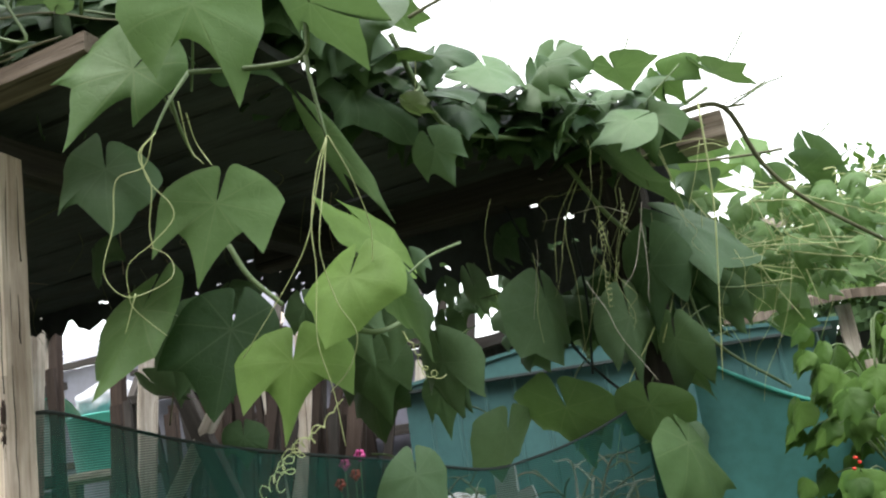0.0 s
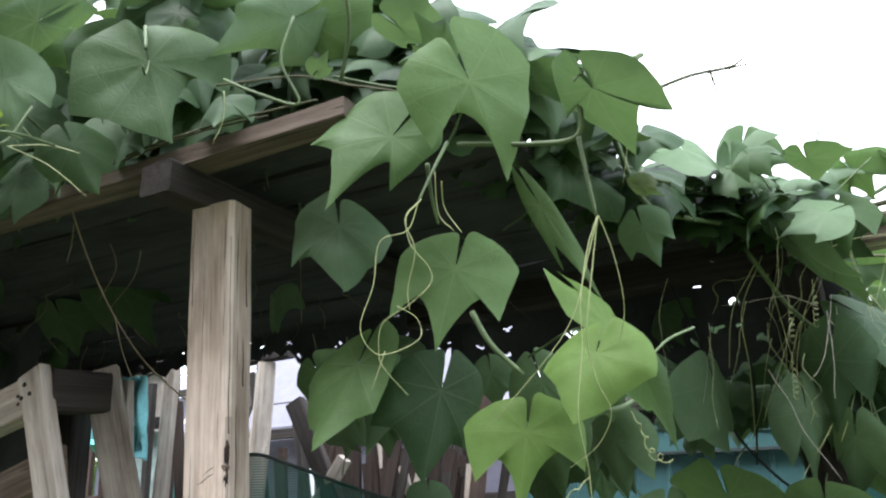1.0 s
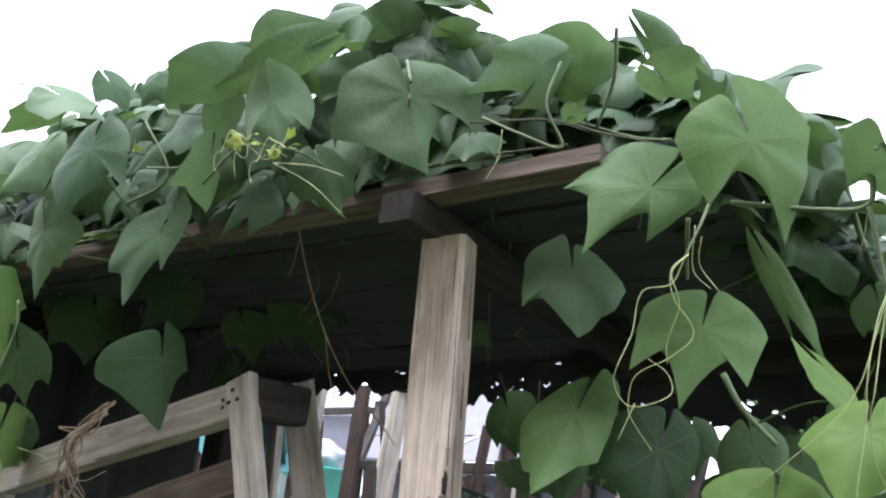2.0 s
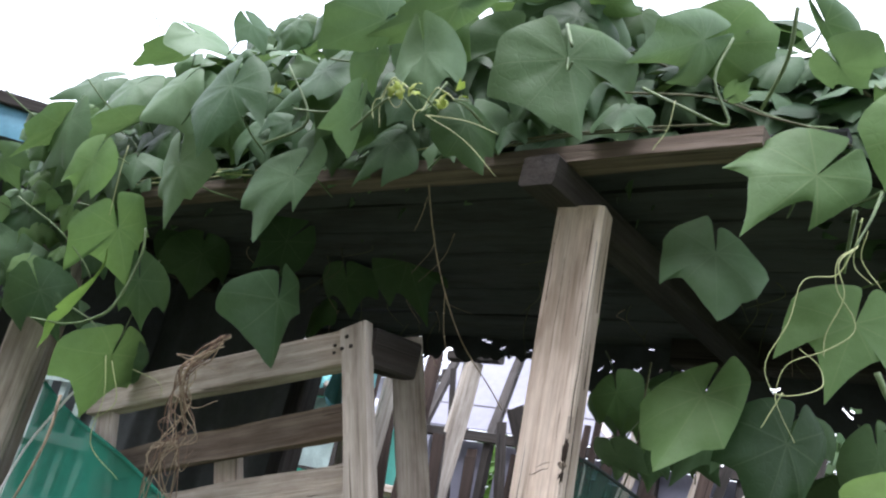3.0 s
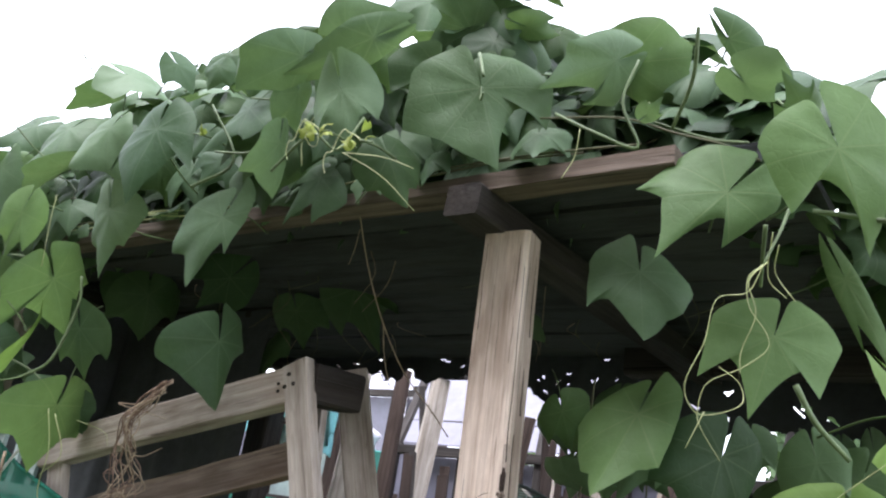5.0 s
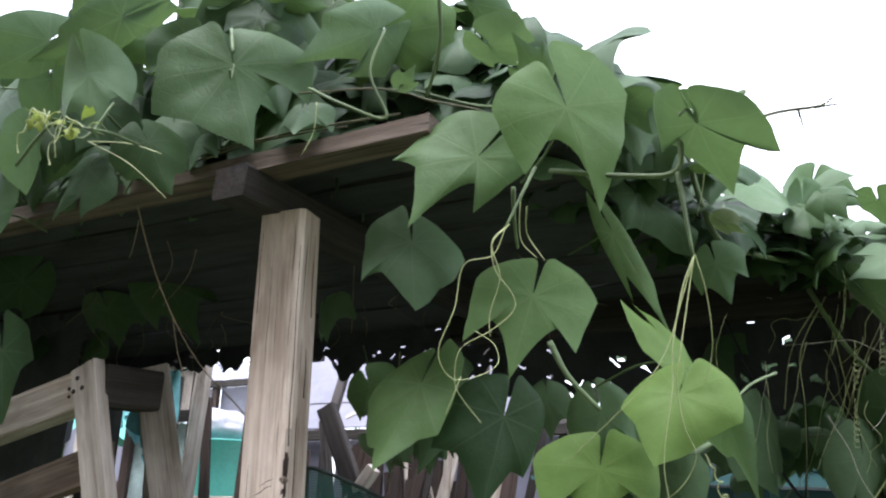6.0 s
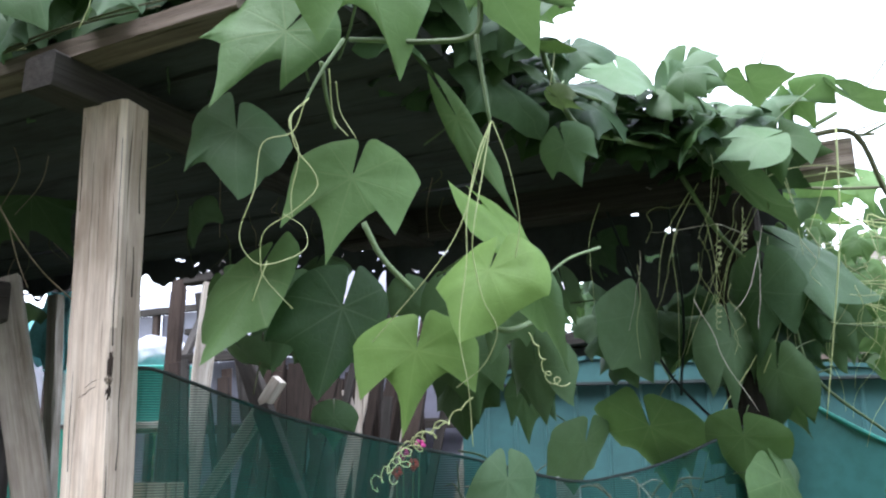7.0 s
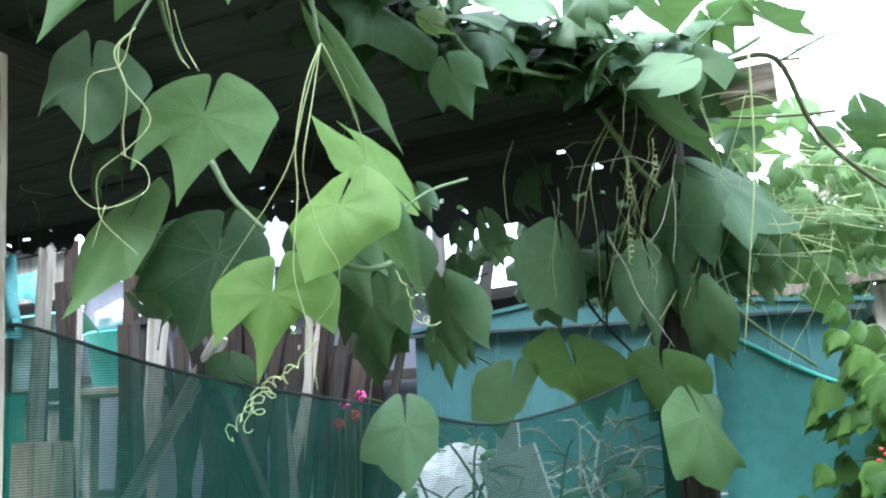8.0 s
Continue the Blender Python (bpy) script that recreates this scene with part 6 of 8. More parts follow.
leaf(back_vine, (-0.721, 1.7, 1.964), (-0.714, 1.698, 1.91), (0.32, -0.95, 0.07), 0.72, 0.52, LEAF, 0.41, 0.36, 0.09, 145)
leaf(back_vine, (-0.718, 1.667, 1.882), (-0.718, 1.674, 1.813), (-0.06, -0.99, -0.1), 0.74, 0.45, LEAF, 0.23, 0.21, 0.12, 146)
leaf(back_vine, (-0.522, 1.664, 1.784), (-0.504, 1.658, 1.733), (-0.12, -0.99, 0.08), 1.00, 0.52, LEAF, 0.18, 0.23, 0.08, 147)
leaf(back_vine, (-0.222, 1.787, 1.842), (-0.163, 1.816, 1.738), (-0.57, -0.66, -0.5), 0.78, 0.52, LEAF, 0.32, 0.46, 0.07, 148)
leaf(back_vine, (-0.191, 1.966, 2.14), (-0.086, 2.018, 2.069), (-0.5, -0.15, -0.85), 1.03, 0.75, YOUNG_LIT, 0.38, 0.33, 0.06, 149)
leaf(back_vine, (-0.075, 2.175, 1.939), (0.003, 2.176, 1.89), (-0.46, -0.49, -0.74), 1.46, 0.75, LEAF, 0.43, 0.18, 0.08, 150)
leaf(back_vine, (-0.085, 2.097, 2.02), (-0.149, 2.055, 1.956), (0.25, -0.9, 0.35), 0.82, 0.68, YOUNG_LIT, 0.18, 0.3, 0.06, 151)
leaf(back_vine, (-0.208, 1.702, 1.905), (-0.155, 1.74, 1.785), (-0.08, -0.94, -0.33), 0.54, 0.68, LEAF_SHADED, 0.47, 0.32, 0.11, 153)
leaf(back_vine, (-0.149, 1.79, 1.833), (-0.129, 1.839, 1.736), (-0.2, -0.86, -0.47), 0.58, 0.68, LEAF, 0.33, 0.39, 0.12, 154)
leaf(back_vine, (-0.175, 1.984, 2.201), (-0.077, 2.082, 2.133), (0.05, -0.6, -0.8), 0.62, 0.68, YOUNG_LIT, 0.15, 0.39, 0.1, 155)
leaf(back_vine, (-0.043, 2.099, 2.222), (-0.022, 2.076, 2.144), (-0.07, -0.96, 0.26), 0.76, 0.75, YOUNG_LIT, 0.24, 0.23, 0.13, 156)
leaf(back_vine, (0.098, 1.96, 2.126), (0.123, 1.993, 2.027), (-0.62, -0.68, -0.38), 0.59, 0.68, LEAF, 0.43, 0.1, 0.09, 157)
leaf(back_vine, (-0, 2.135, 2.142), (0.022, 2.17, 2.086), (-0.13, -0.82, -0.55), 0.94, 0.75, LEAF, 0.32, 0.17, 0.07, 158)

# stems and tendrils
stem(front_vine, [(-0.357, 0.764, 2.152), (-0.416, 0.714, 2.099), (-0.428, 0.712, 2.044), (-0.481, 0.712, 2.046), (-0.571, 0.692, 2.061)], 0.0036, 0.003, STEM, "stem")
stem(front_vine, [(-0.429, 0.713, 2.042), (-0.425, 0.711, 2.012), (-0.419, 0.721, 1.943)], 0.0034, 0.0018, STEM, "stem")
stem(front_vine, [(-0.605, 0.732, 2.088), (-0.609, 0.699, 2.039), (-0.622, 0.683, 1.995)], 0.0026, 0.0014, STEM, "stem")
stem(front_vine, [(-0.418, 0.72, 1.946), (-0.435, 0.717, 1.892), (-0.455, 0.722, 1.842), (-0.49, 0.729, 1.801), (-0.577, 0.755, 1.735)], 0.00072, 0.00048, TENDRIL, "tendril")
stem(front_vine, [(-0.418, 0.72, 1.946), (-0.429, 0.72, 1.891), (-0.439, 0.718, 1.837), (-0.447, 0.733, 1.811), (-0.447, 0.756, 1.77), (-0.441, 0.777, 1.74), (-0.466, 0.798, 1.708), (-0.508, 0.819, 1.687)], 0.00072, 0.00048, TENDRIL, "tendril")
stem(front_vine, [(-0.418, 0.72, 1.946), (-0.431, 0.714, 1.909), (-0.444, 0.713, 1.85), (-0.45, 0.723, 1.803), (-0.465, 0.735, 1.735), (-0.467, 0.759, 1.683), (-0.474, 0.783, 1.624)], 0.00072, 0.00048, TENDRIL, "tendril")
stem(front_vine, [(-0.417, 0.721, 1.946), (-0.414, 0.755, 1.909), (-0.42, 0.798, 1.861), (-0.437, 0.824, 1.822)], 0.0008, 0.00048, TENDRIL, "tendril")
stem(front_vine, [(-0.622, 0.683, 1.995), (-0.639, 0.685, 1.963), (-0.671, 0.674, 1.952), (-0.685, 0.681, 1.903), (-0.707, 0.685, 1.855), (-0.702, 0.705, 1.828), (-0.685, 0.723, 1.828), (-0.658, 0.741, 1.845), (-0.663, 0.744, 1.871), (-0.683, 0.731, 1.887)], 0.00072, 0.00048, TENDRIL, "tendril")
stem(front_vine, [(-0.622, 0.683, 1.995), (-0.638, 0.681, 1.979), (-0.638, 0.689, 1.947), (-0.622, 0.704, 1.919), (-0.623, 0.708, 1.9), (-0.649, 0.703, 1.878), (-0.687, 0.703, 1.86), (-0.701, 0.716, 1.831), (-0.698, 0.722, 1.811), (-0.686, 0.758, 1.781)], 0.00072, 0.00048, TENDRIL, "tendril")
stem(front_vine, [(-0.618, 0.684, 1.998), (-0.635, 0.673, 1.972), (-0.629, 0.684, 1.936), (-0.648, 0.698, 1.897), (-0.65, 0.704, 1.872)], 0.00088, 0.00064, TENDRIL, "tendril")
stem(front_vine, [(-0.694, 0.719, 1.83), (-0.715, 0.722, 1.787)], 0.0008, 0.00048, TENDRIL, "tendril")
stem(front_vine, [(-0.609, 0.787, 1.88), (-0.589, 0.795, 1.838), (-0.555, 0.809, 1.798)], 0.0038, 0.003, STEM, "stem")
stem(front_vine, [(-0.632, 0.727, 2.064), (-0.642, 0.754, 2.031), (-0.653, 0.79, 2.007)], 0.003, 0.002, STEM, "stem")
stem(front_vine, [(-0.619, 0.739, 2.041), (-0.629, 0.764, 2.015), (-0.605, 0.762, 1.976)], 0.0008, 0.00064, TENDRIL, "tendril")
stem(front_vine, [(-0.625, 0.733, 2.056), (-0.637, 0.762, 2.009), (-0.614, 0.758, 1.979)], 0.0008, 0.00064, TENDRIL, "tendril")
stem(front_vine, [(-0.486, 0.858, 1.758), (-0.469, 0.889, 1.756), (-0.446, 0.941, 1.777)], 0.004, 0.003, STEM, "stem")
coil(front_vine, [(-0.461, 0.927, 1.757), (-0.45, 0.938, 1.73), (-0.444, 0.945, 1.704), (-0.428, 0.955, 1.697)], 5, 0.005, 0.0008)
coil(front_vine, [(-0.476, 0.79, 1.674), (-0.514, 0.8, 1.649), (-0.556, 0.808, 1.623), (-0.59, 0.821, 1.588)], 6, 0.007, 0.0007)
coil(front_vine, [(-0.514, 0.8, 1.649), (-0.561, 0.805, 1.623), (-0.612, 0.812, 1.581)], 9, 0.007, 0.0007)
stem(front_vine, [(-1.156, 0.509, 2.136), (-1.092, 0.529, 2.099), (-1.045, 0.555, 2.053)], 0.00072, 0.00048, TENDRIL, "tendril")
stem(front_vine, [(-1.152, 0.511, 2.136), (-1.088, 0.521, 2.124), (-1.041, 0.534, 2.106)], 0.0008, 0.00056, TENDRIL, "tendril")
coil(front_vine, [(-1.186, 0.481, 2.155), (-1.198, 0.47, 2.161), (-1.193, 0.478, 2.151)], 3, 0.012, 0.0009)
stem(front_vine, [(-1.284, 0.497, 2.119), (-1.2, 0.483, 2.159), (-1.169, 0.51, 2.143), (-1.158, 0.539, 2.209)], 0.0022, 0.002, STEM, "stem")
stem(front_vine, [(-1.006, 0.592, 2.317), (-0.977, 0.571, 2.26)], 0.003, 0.0025, STEM, "stem")
stem(front_vine, [(-0.888, 0.629, 2.214), (-0.825, 0.623, 2.172), (-0.769, 0.641, 2.149), (-0.789, 0.627, 2.211), (-0.774, 0.633, 2.276)], 0.0022, 0.002, STEM, "stem")
stem(front_vine, [(-0.93, 0.658, 2.231), (-0.83, 0.713, 2.243), (-0.76, 0.74, 2.221), (-0.691, 0.744, 2.193), (-0.643, 0.737, 2.159)], 0.0018, 0.0015, STEM_BROWN, "stem")
stem(front_vine, [(-0.698, 0.638, 2.312), (-0.715, 0.675, 2.26), (-0.753, 0.711, 2.21)], 0.003, 0.0025, STEM, "stem")
stem(front_vine, [(-0.797, 0.535, 2.125), (-0.805, 0.544, 2.093), (-0.821, 0.546, 2.067)], 0.00072, 0.00048, TENDRIL, "tendril")
stem(front_vine, [(-0.427, 1.011, 2.225), (-0.388, 1.025, 2.243), (-0.346, 1.042, 2.258), (-0.305, 1.06, 2.265), (-0.284, 1.069, 2.269)], 0.0032, 0.0022, STEM_BROWN, "stem")
stem(front_vine, [(-0.298, 1.064, 2.265), (-0.281, 1.07, 2.273), (-0.272, 1.072, 2.281)], 0.002, 0.0012, STEM_BROWN, "stem")
stem(front_vine, [(-0.298, 1.064, 2.265), (-0.275, 1.074, 2.27), (-0.266, 1.078, 2.271)], 0.002, 0.0012, STEM_BROWN, "stem")
stem(front_vine, [(-0.319, 1.055, 2.261), (-0.317, 1.059, 2.249), (-0.315, 1.065, 2.234)], 0.002, 0.001, STEM_BROWN, "stem")
stem(front_vine, [(-0.268, 1.078, 2.268), (-0.24, 1.095, 2.261), (-0.211, 1.114, 2.245)], 0.00056, 0.00032, TENDRIL, "tendril")
stem(front_vine, [(-1.322, 0.721, 2.218), (-1.325, 0.738, 2.171), (-1.318, 0.785, 2.072), (-1.303, 0.834, 1.985), (-1.285, 0.893, 1.912), (-1.254, 0.96, 1.852), (-1.237, 0.987, 1.82)], 0.0016, 0.0012, TWIG, "dry_stem")
stem(front_vine, [(-1.326, 0.753, 2.134), (-1.335, 0.759, 2.099), (-1.345, 0.762, 2.072)], 0.001, 0.0006, TWIG, "dry_stem")
stem(front_vine, [(-1.303, 0.834, 1.985), (-1.311, 0.863, 1.931), (-1.307, 0.885, 1.886)], 0.001, 0.0008, TWIG, "dry_stem")
stem(front_vine, [(-2.099, 0.671, 1.682), (-2.097, 0.674, 1.579), (-2.143, 0.671, 1.423)], 0.0034, 0.0024, TWIG, "dry_stem")
stem(front_vine, [(-1.969, 0.589, 1.819), (-1.925, 0.61, 1.86), (-1.909, 0.62, 1.969), (-1.919, 0.614, 2.03)], 0.003, 0.003, STEM, "stem")
stem(front_vine, [(-2, 0.502, 1.796), (-1.94, 0.551, 1.804), (-1.934, 0.608, 1.846)], 0.002, 0.002, STEM, "stem")
stem(front_vine, [(-1.981, 0.666, 1.773), (-1.966, 0.684, 1.695), (-1.987, 0.704, 1.603), (-1.945, 0.763, 1.548)], 0.00112, 0.00072, TENDRIL, "tendril")
stem(front_vine, [(-1.972, 0.678, 1.765), (-1.948, 0.701, 1.691), (-1.983, 0.689, 1.647)], 0.00112, 0.00072, TENDRIL, "tendril")
stem(front_vine, [(-1.94, 0.708, 1.76), (-1.882, 0.737, 1.745), (-1.878, 0.75, 1.719)], 0.00072, 0.00048, TENDRIL, "tendril")
stem(front_vine, [(-1.857, 0.483, 2.142), (-1.869, 0.493, 2.093), (-1.885, 0.513, 2.012)], 0.00112, 0.00072, TENDRIL, "tendril")
stem(front_vine, [(-1.582, 0.573, 2.166), (-1.483, 0.574, 2.204), (-1.545, 0.545, 2.311)], 0.003, 0.002, STEM, "stem")
stem(front_vine, [(-1.287, 0.555, 2.157), (-1.297, 0.554, 2.205), (-1.27, 0.558, 2.254), (-1.225, 0.592, 2.199)], 0.00088, 0.00056, TENDRIL, "tendril")

# dead roots hanging by the pallet
stem(front_vine, [(-1.737, 0.736, 1.841), (-1.772, 0.726, 1.789), (-1.796, 0.716, 1.761), (-1.79, 0.744, 1.706), (-1.802, 0.746, 1.662), (-1.843, 0.739, 1.605), (-1.849, 0.783, 1.482)], 0.00209, 0.0009, TWIG, "root")
stem(front_vine, [(-1.701, 0.716, 1.848), (-1.721, 0.719, 1.797), (-1.742, 0.708, 1.778), (-1.779, 0.699, 1.718), (-1.795, 0.715, 1.67), (-1.794, 0.738, 1.591), (-1.779, 0.79, 1.498)], 0.00149, 0.0009, ROOT, "root")
stem(front_vine, [(-1.689, 0.714, 1.825), (-1.726, 0.694, 1.795), (-1.748, 0.69, 1.756), (-1.745, 0.713, 1.707), (-1.727, 0.741, 1.658), (-1.781, 0.726, 1.598), (-1.772, 0.775, 1.497)], 0.00131, 0.0009, TWIG, "root")
stem(front_vine, [(-1.702, 0.717, 1.835), (-1.733, 0.704, 1.797), (-1.755, 0.698, 1.765), (-1.777, 0.699, 1.716), (-1.767, 0.712, 1.64), (-1.793, 0.729, 1.606), (-1.794, 0.775, 1.493)], 0.00161, 0.0009, ROOT, "root")
stem(front_vine, [(-1.729, 0.735, 1.85), (-1.77, 0.716, 1.805), (-1.771, 0.734, 1.761), (-1.799, 0.73, 1.71), (-1.798, 0.757, 1.64), (-1.825, 0.751, 1.603), (-1.87, 0.764, 1.474)], 0.00172, 0.0009, TWIG, "root")
stem(front_vine, [(-1.712, 0.717, 1.846), (-1.733, 0.718, 1.799), (-1.758, 0.708, 1.769), (-1.764, 0.731, 1.699), (-1.779, 0.752, 1.668), (-1.805, 0.728, 1.619), (-1.828, 0.763, 1.483)], 0.00170, 0.0009, ROOT, "root")
stem(front_vine, [(-1.694, 0.726, 1.847), (-1.742, 0.703, 1.8), (-1.767, 0.693, 1.769), (-1.753, 0.728, 1.714), (-1.788, 0.715, 1.635), (-1.772, 0.746, 1.63), (-1.789, 0.785, 1.495)], 0.00183, 0.0009, TWIG, "root")
stem(front_vine, [(-1.731, 0.73, 1.845), (-1.748, 0.726, 1.816), (-1.781, 0.718, 1.767), (-1.784, 0.732, 1.724), (-1.798, 0.765, 1.662), (-1.839, 0.744, 1.578), (-1.852, 0.772, 1.479)], 0.00214, 0.0009, ROOT, "root")
stem(front_vine, [(-1.738, 0.732, 1.829), (-1.752, 0.727, 1.812), (-1.784, 0.711, 1.782), (-1.805, 0.725, 1.7), (-1.786, 0.762, 1.677), (-1.819, 0.753, 1.602), (-1.797, 0.815, 1.499)], 0.00133, 0.0009, TWIG, "root")
stem(front_vine, [(-1.7, 0.705, 1.84), (-1.732, 0.696, 1.791), (-1.759, 0.683, 1.765), (-1.769, 0.705, 1.688), (-1.76, 0.719, 1.664), (-1.758, 0.744, 1.618), (-1.765, 0.786, 1.501)], 0.00153, 0.0009, ROOT, "root")
stem(front_vine, [(-1.7, 0.718, 1.832), (-1.72, 0.712, 1.807), (-1.754, 0.697, 1.769), (-1.761, 0.72, 1.698), (-1.754, 0.77, 1.65), (-1.811, 0.712, 1.607), (-1.761, 0.799, 1.504)], 0.00179, 0.0009, TWIG, "root")
stem(front_vine, [(-1.714, 0.724, 1.837), (-1.746, 0.714, 1.792), (-1.776, 0.698, 1.765), (-1.763, 0.732, 1.71), (-1.752, 0.749, 1.674), (-1.808, 0.73, 1.617), (-1.846, 0.754, 1.478)], 0.00172, 0.0009, ROOT, "root")
stem(front_vine, [(-1.696, 0.711, 1.835), (-1.713, 0.712, 1.795), (-1.739, 0.701, 1.762), (-1.771, 0.703, 1.689), (-1.753, 0.713, 1.651), (-1.789, 0.729, 1.589), (-1.823, 0.743, 1.48)], 0.00112, 0.0009, TWIG, "root")
stem(front_vine, [(-1.703, 0.728, 1.85), (-1.746, 0.705, 1.811), (-1.761, 0.706, 1.777), (-1.782, 0.72, 1.696), (-1.799, 0.708, 1.662), (-1.776, 0.759, 1.614), (-1.799, 0.788, 1.494)], 0.00226, 0.0009, ROOT, "root")
stem(front_vine, [(-1.712, 0.738, 1.854), (-1.767, 0.716, 1.786), (-1.783, 0.707, 1.775), (-1.786, 0.732, 1.709), (-1.779, 0.761, 1.659), (-1.792, 0.762, 1.622), (-1.824, 0.788, 1.488)], 0.00225, 0.0009, TWIG, "root")
stem(front_vine, [(-1.778, 0.746, 1.643), (-1.777, 0.736, 1.635), (-1.792, 0.711, 1.631)], 0.0015, 0.0006, TWIG, "root")
stem(front_vine, [(-1.79, 0.737, 1.64), (-1.755, 0.748, 1.653), (-1.754, 0.76, 1.593)], 0.0015, 0.0006, ROOT, "root")
stem(front_vine, [(-1.786, 0.705, 1.724), (-1.747, 0.734, 1.707), (-1.705, 0.748, 1.728)], 0.0015, 0.0006, TWIG, "root")
stem(front_vine, [(-1.77, 0.715, 1.735), (-1.75, 0.729, 1.713), (-1.748, 0.711, 1.726)], 0.0015, 0.0006, ROOT, "root")
stem(front_vine, [(-1.795, 0.735, 1.634), (-1.808, 0.715, 1.618), (-1.794, 0.709, 1.629)], 0.0015, 0.0006, TWIG, "root")
stem(front_vine, [(-1.795, 0.706, 1.704), (-1.765, 0.728, 1.68), (-1.751, 0.738, 1.652)], 0.0015, 0.0006, ROOT, "root")
stem(front_vine, [(-1.756, 0.702, 1.797), (-1.77, 0.678, 1.792), (-1.697, 0.735, 1.779)], 0.0015, 0.0006, TWIG, "root")
stem(front_vine, [(-1.798, 0.745, 1.602), (-1.783, 0.754, 1.578), (-1.739, 0.757, 1.633)], 0.0015, 0.0006, ROOT, "root")
stem(front_vine, [(-1.782, 0.755, 1.611), (-1.765, 0.765, 1.591), (-1.744, 0.761, 1.611)], 0.0015, 0.0006, TWIG, "root")
stem(front_vine, [(-1.806, 0.734, 1.612), (-1.768, 0.747, 1.629), (-1.767, 0.744, 1.604)], 0.0015, 0.0006, ROOT, "root")
stem(front_vine, [(-1.764, 0.706, 1.772), (-1.753, 0.7, 1.776), (-1.742, 0.697, 1.772)], 0.0015, 0.0006, TWIG, "root")
stem(front_vine, [(-1.798, 0.715, 1.676), (-1.783, 0.716, 1.671), (-1.79, 0.698, 1.667)], 0.0015, 0.0006, ROOT, "root")

# stems round the back beam
stem(back_vine, [(-0.214, 1.807, 2.154), (-0.12, 1.853, 2.147), (-0.025, 1.897, 2.147), (0.037, 1.926, 2.151)], 0.003, 0.0035, STEM_BROWN, "stem")
stem(back_vine, [(-0.192, 1.713, 2.224), (-0.128, 1.738, 2.249), (-0.08, 1.755, 2.275)], 0.005, 0.005, STEM, "stem")
stem(back_vine, [(-0.055, 1.785, 2.24), (-0.007, 1.805, 2.257), (0.035, 1.821, 2.277)], 0.002, 0.0018, STEM_BROWN, "stem")
stem(back_vine, [(-0.053, 1.788, 2.233), (-0.031, 1.798, 2.233), (-0.015, 1.805, 2.234)], 0.003, 0.003, STEM_BROWN, "stem")
stem(back_vine, [(-0.034, 1.907, 2.079), (0.029, 1.937, 2.078), (0.093, 1.967, 2.079)], 0.002, 0.0015, STEM_BROWN, "stem")
stem(back_vine, [(-0.256, 1.671, 1.945), (-0.217, 1.704, 1.879), (-0.143, 1.745, 1.849), (-0.039, 1.84, 1.843)], 0.003, 0.0022, STEM, "stem")
stem(back_vine, [(-0.03, 1.972, 2.042), (0.025, 2.014, 1.968), (0.078, 2.062, 1.852)], 0.00128, 0.0008, TENDRIL, "tendril")
stem(back_vine, [(-0.139, 1.939, 1.954), (-0.009, 2.001, 1.952), (0.099, 2.052, 1.951)], 0.00128, 0.00096, TENDRIL, "tendril")
stem(back_vine, [(-0.159, 1.88, 1.922), (-0.068, 1.932, 1.985), (0.084, 2.035, 2)], 0.00112, 0.0008, TENDRIL, "tendril")
stem(back_vine, [(-0.199, 1.59, 2.147), (-0.181, 1.612, 2.08), (-0.166, 1.636, 1.997)], 0.00112, 0.0008, TENDRIL, "tendril")
stem(back_vine, [(-0.111, 1.636, 2.126), (-0.133, 1.639, 2.062), (-0.16, 1.639, 1.997)], 0.0008, 0.00064, TENDRIL, "tendril")
stem(back_vine, [(-0.224, 1.586, 2.108), (-0.166, 1.61, 2.127), (-0.103, 1.639, 2.129), (-0.059, 1.664, 2.111)], 0.00088, 0.00064, TENDRIL, "tendril")
stem(back_vine, [(-0.261, 1.641, 1.75), (-0.228, 1.642, 1.824), (-0.19, 1.657, 1.948)], 0.00112, 0.0008, TENDRIL, "tendril")
stem(back_vine, [(-0.496, 1.09, 2.259), (-0.472, 1.19, 2.132), (-0.422, 1.323, 2.131), (-0.316, 1.58, 2.173), (-0.201, 1.675, 2.208)], 0.005, 0.004, STEM, "stem")
stem(back_vine, [(-0.523, 1.147, 2.21), (-0.436, 1.301, 2.19), (-0.316, 1.568, 2.217), (-0.207, 1.667, 2.226)], 0.004, 0.004, STEM, "stem")
stem(back_vine, [(-0.253, 1.624, 2.188), (-0.14, 1.647, 2.198), (-0.055, 1.683, 2.197), (-0.009, 1.735, 2.076), (0.057, 1.785, 1.992), (0.18, 1.864, 1.893)], 0.0065, 0.004, STEM_BROWN, "stem")
stem(back_vine, [(-0.045, 1.688, 2.195), (0.027, 1.709, 2.229), (0.067, 1.723, 2.24)], 0.003, 0.002, STEM, "stem")
stem(back_vine, [(-0.368, 1.569, 2.131), (-0.31, 1.625, 2.014), (-0.215, 1.696, 1.897), (-0.181, 1.75, 1.75), (-0.059, 1.832, 1.634)], 0.005, 0.003, STEM, "stem")
stem(back_vine, [(-0.09, 1.511, 2.16), (-0.104, 1.551, 1.986), (-0.13, 1.581, 1.835), (-0.163, 1.613, 1.662)], 0.00176, 0.00096, TENDRIL, "tendril")
stem(back_vine, [(-0.34, 1.585, 2.116), (-0.396, 1.589, 2.011), (-0.401, 1.617, 1.898), (-0.417, 1.653, 1.741)], 0.00088, 0.00056, TENDRIL, "tendril")
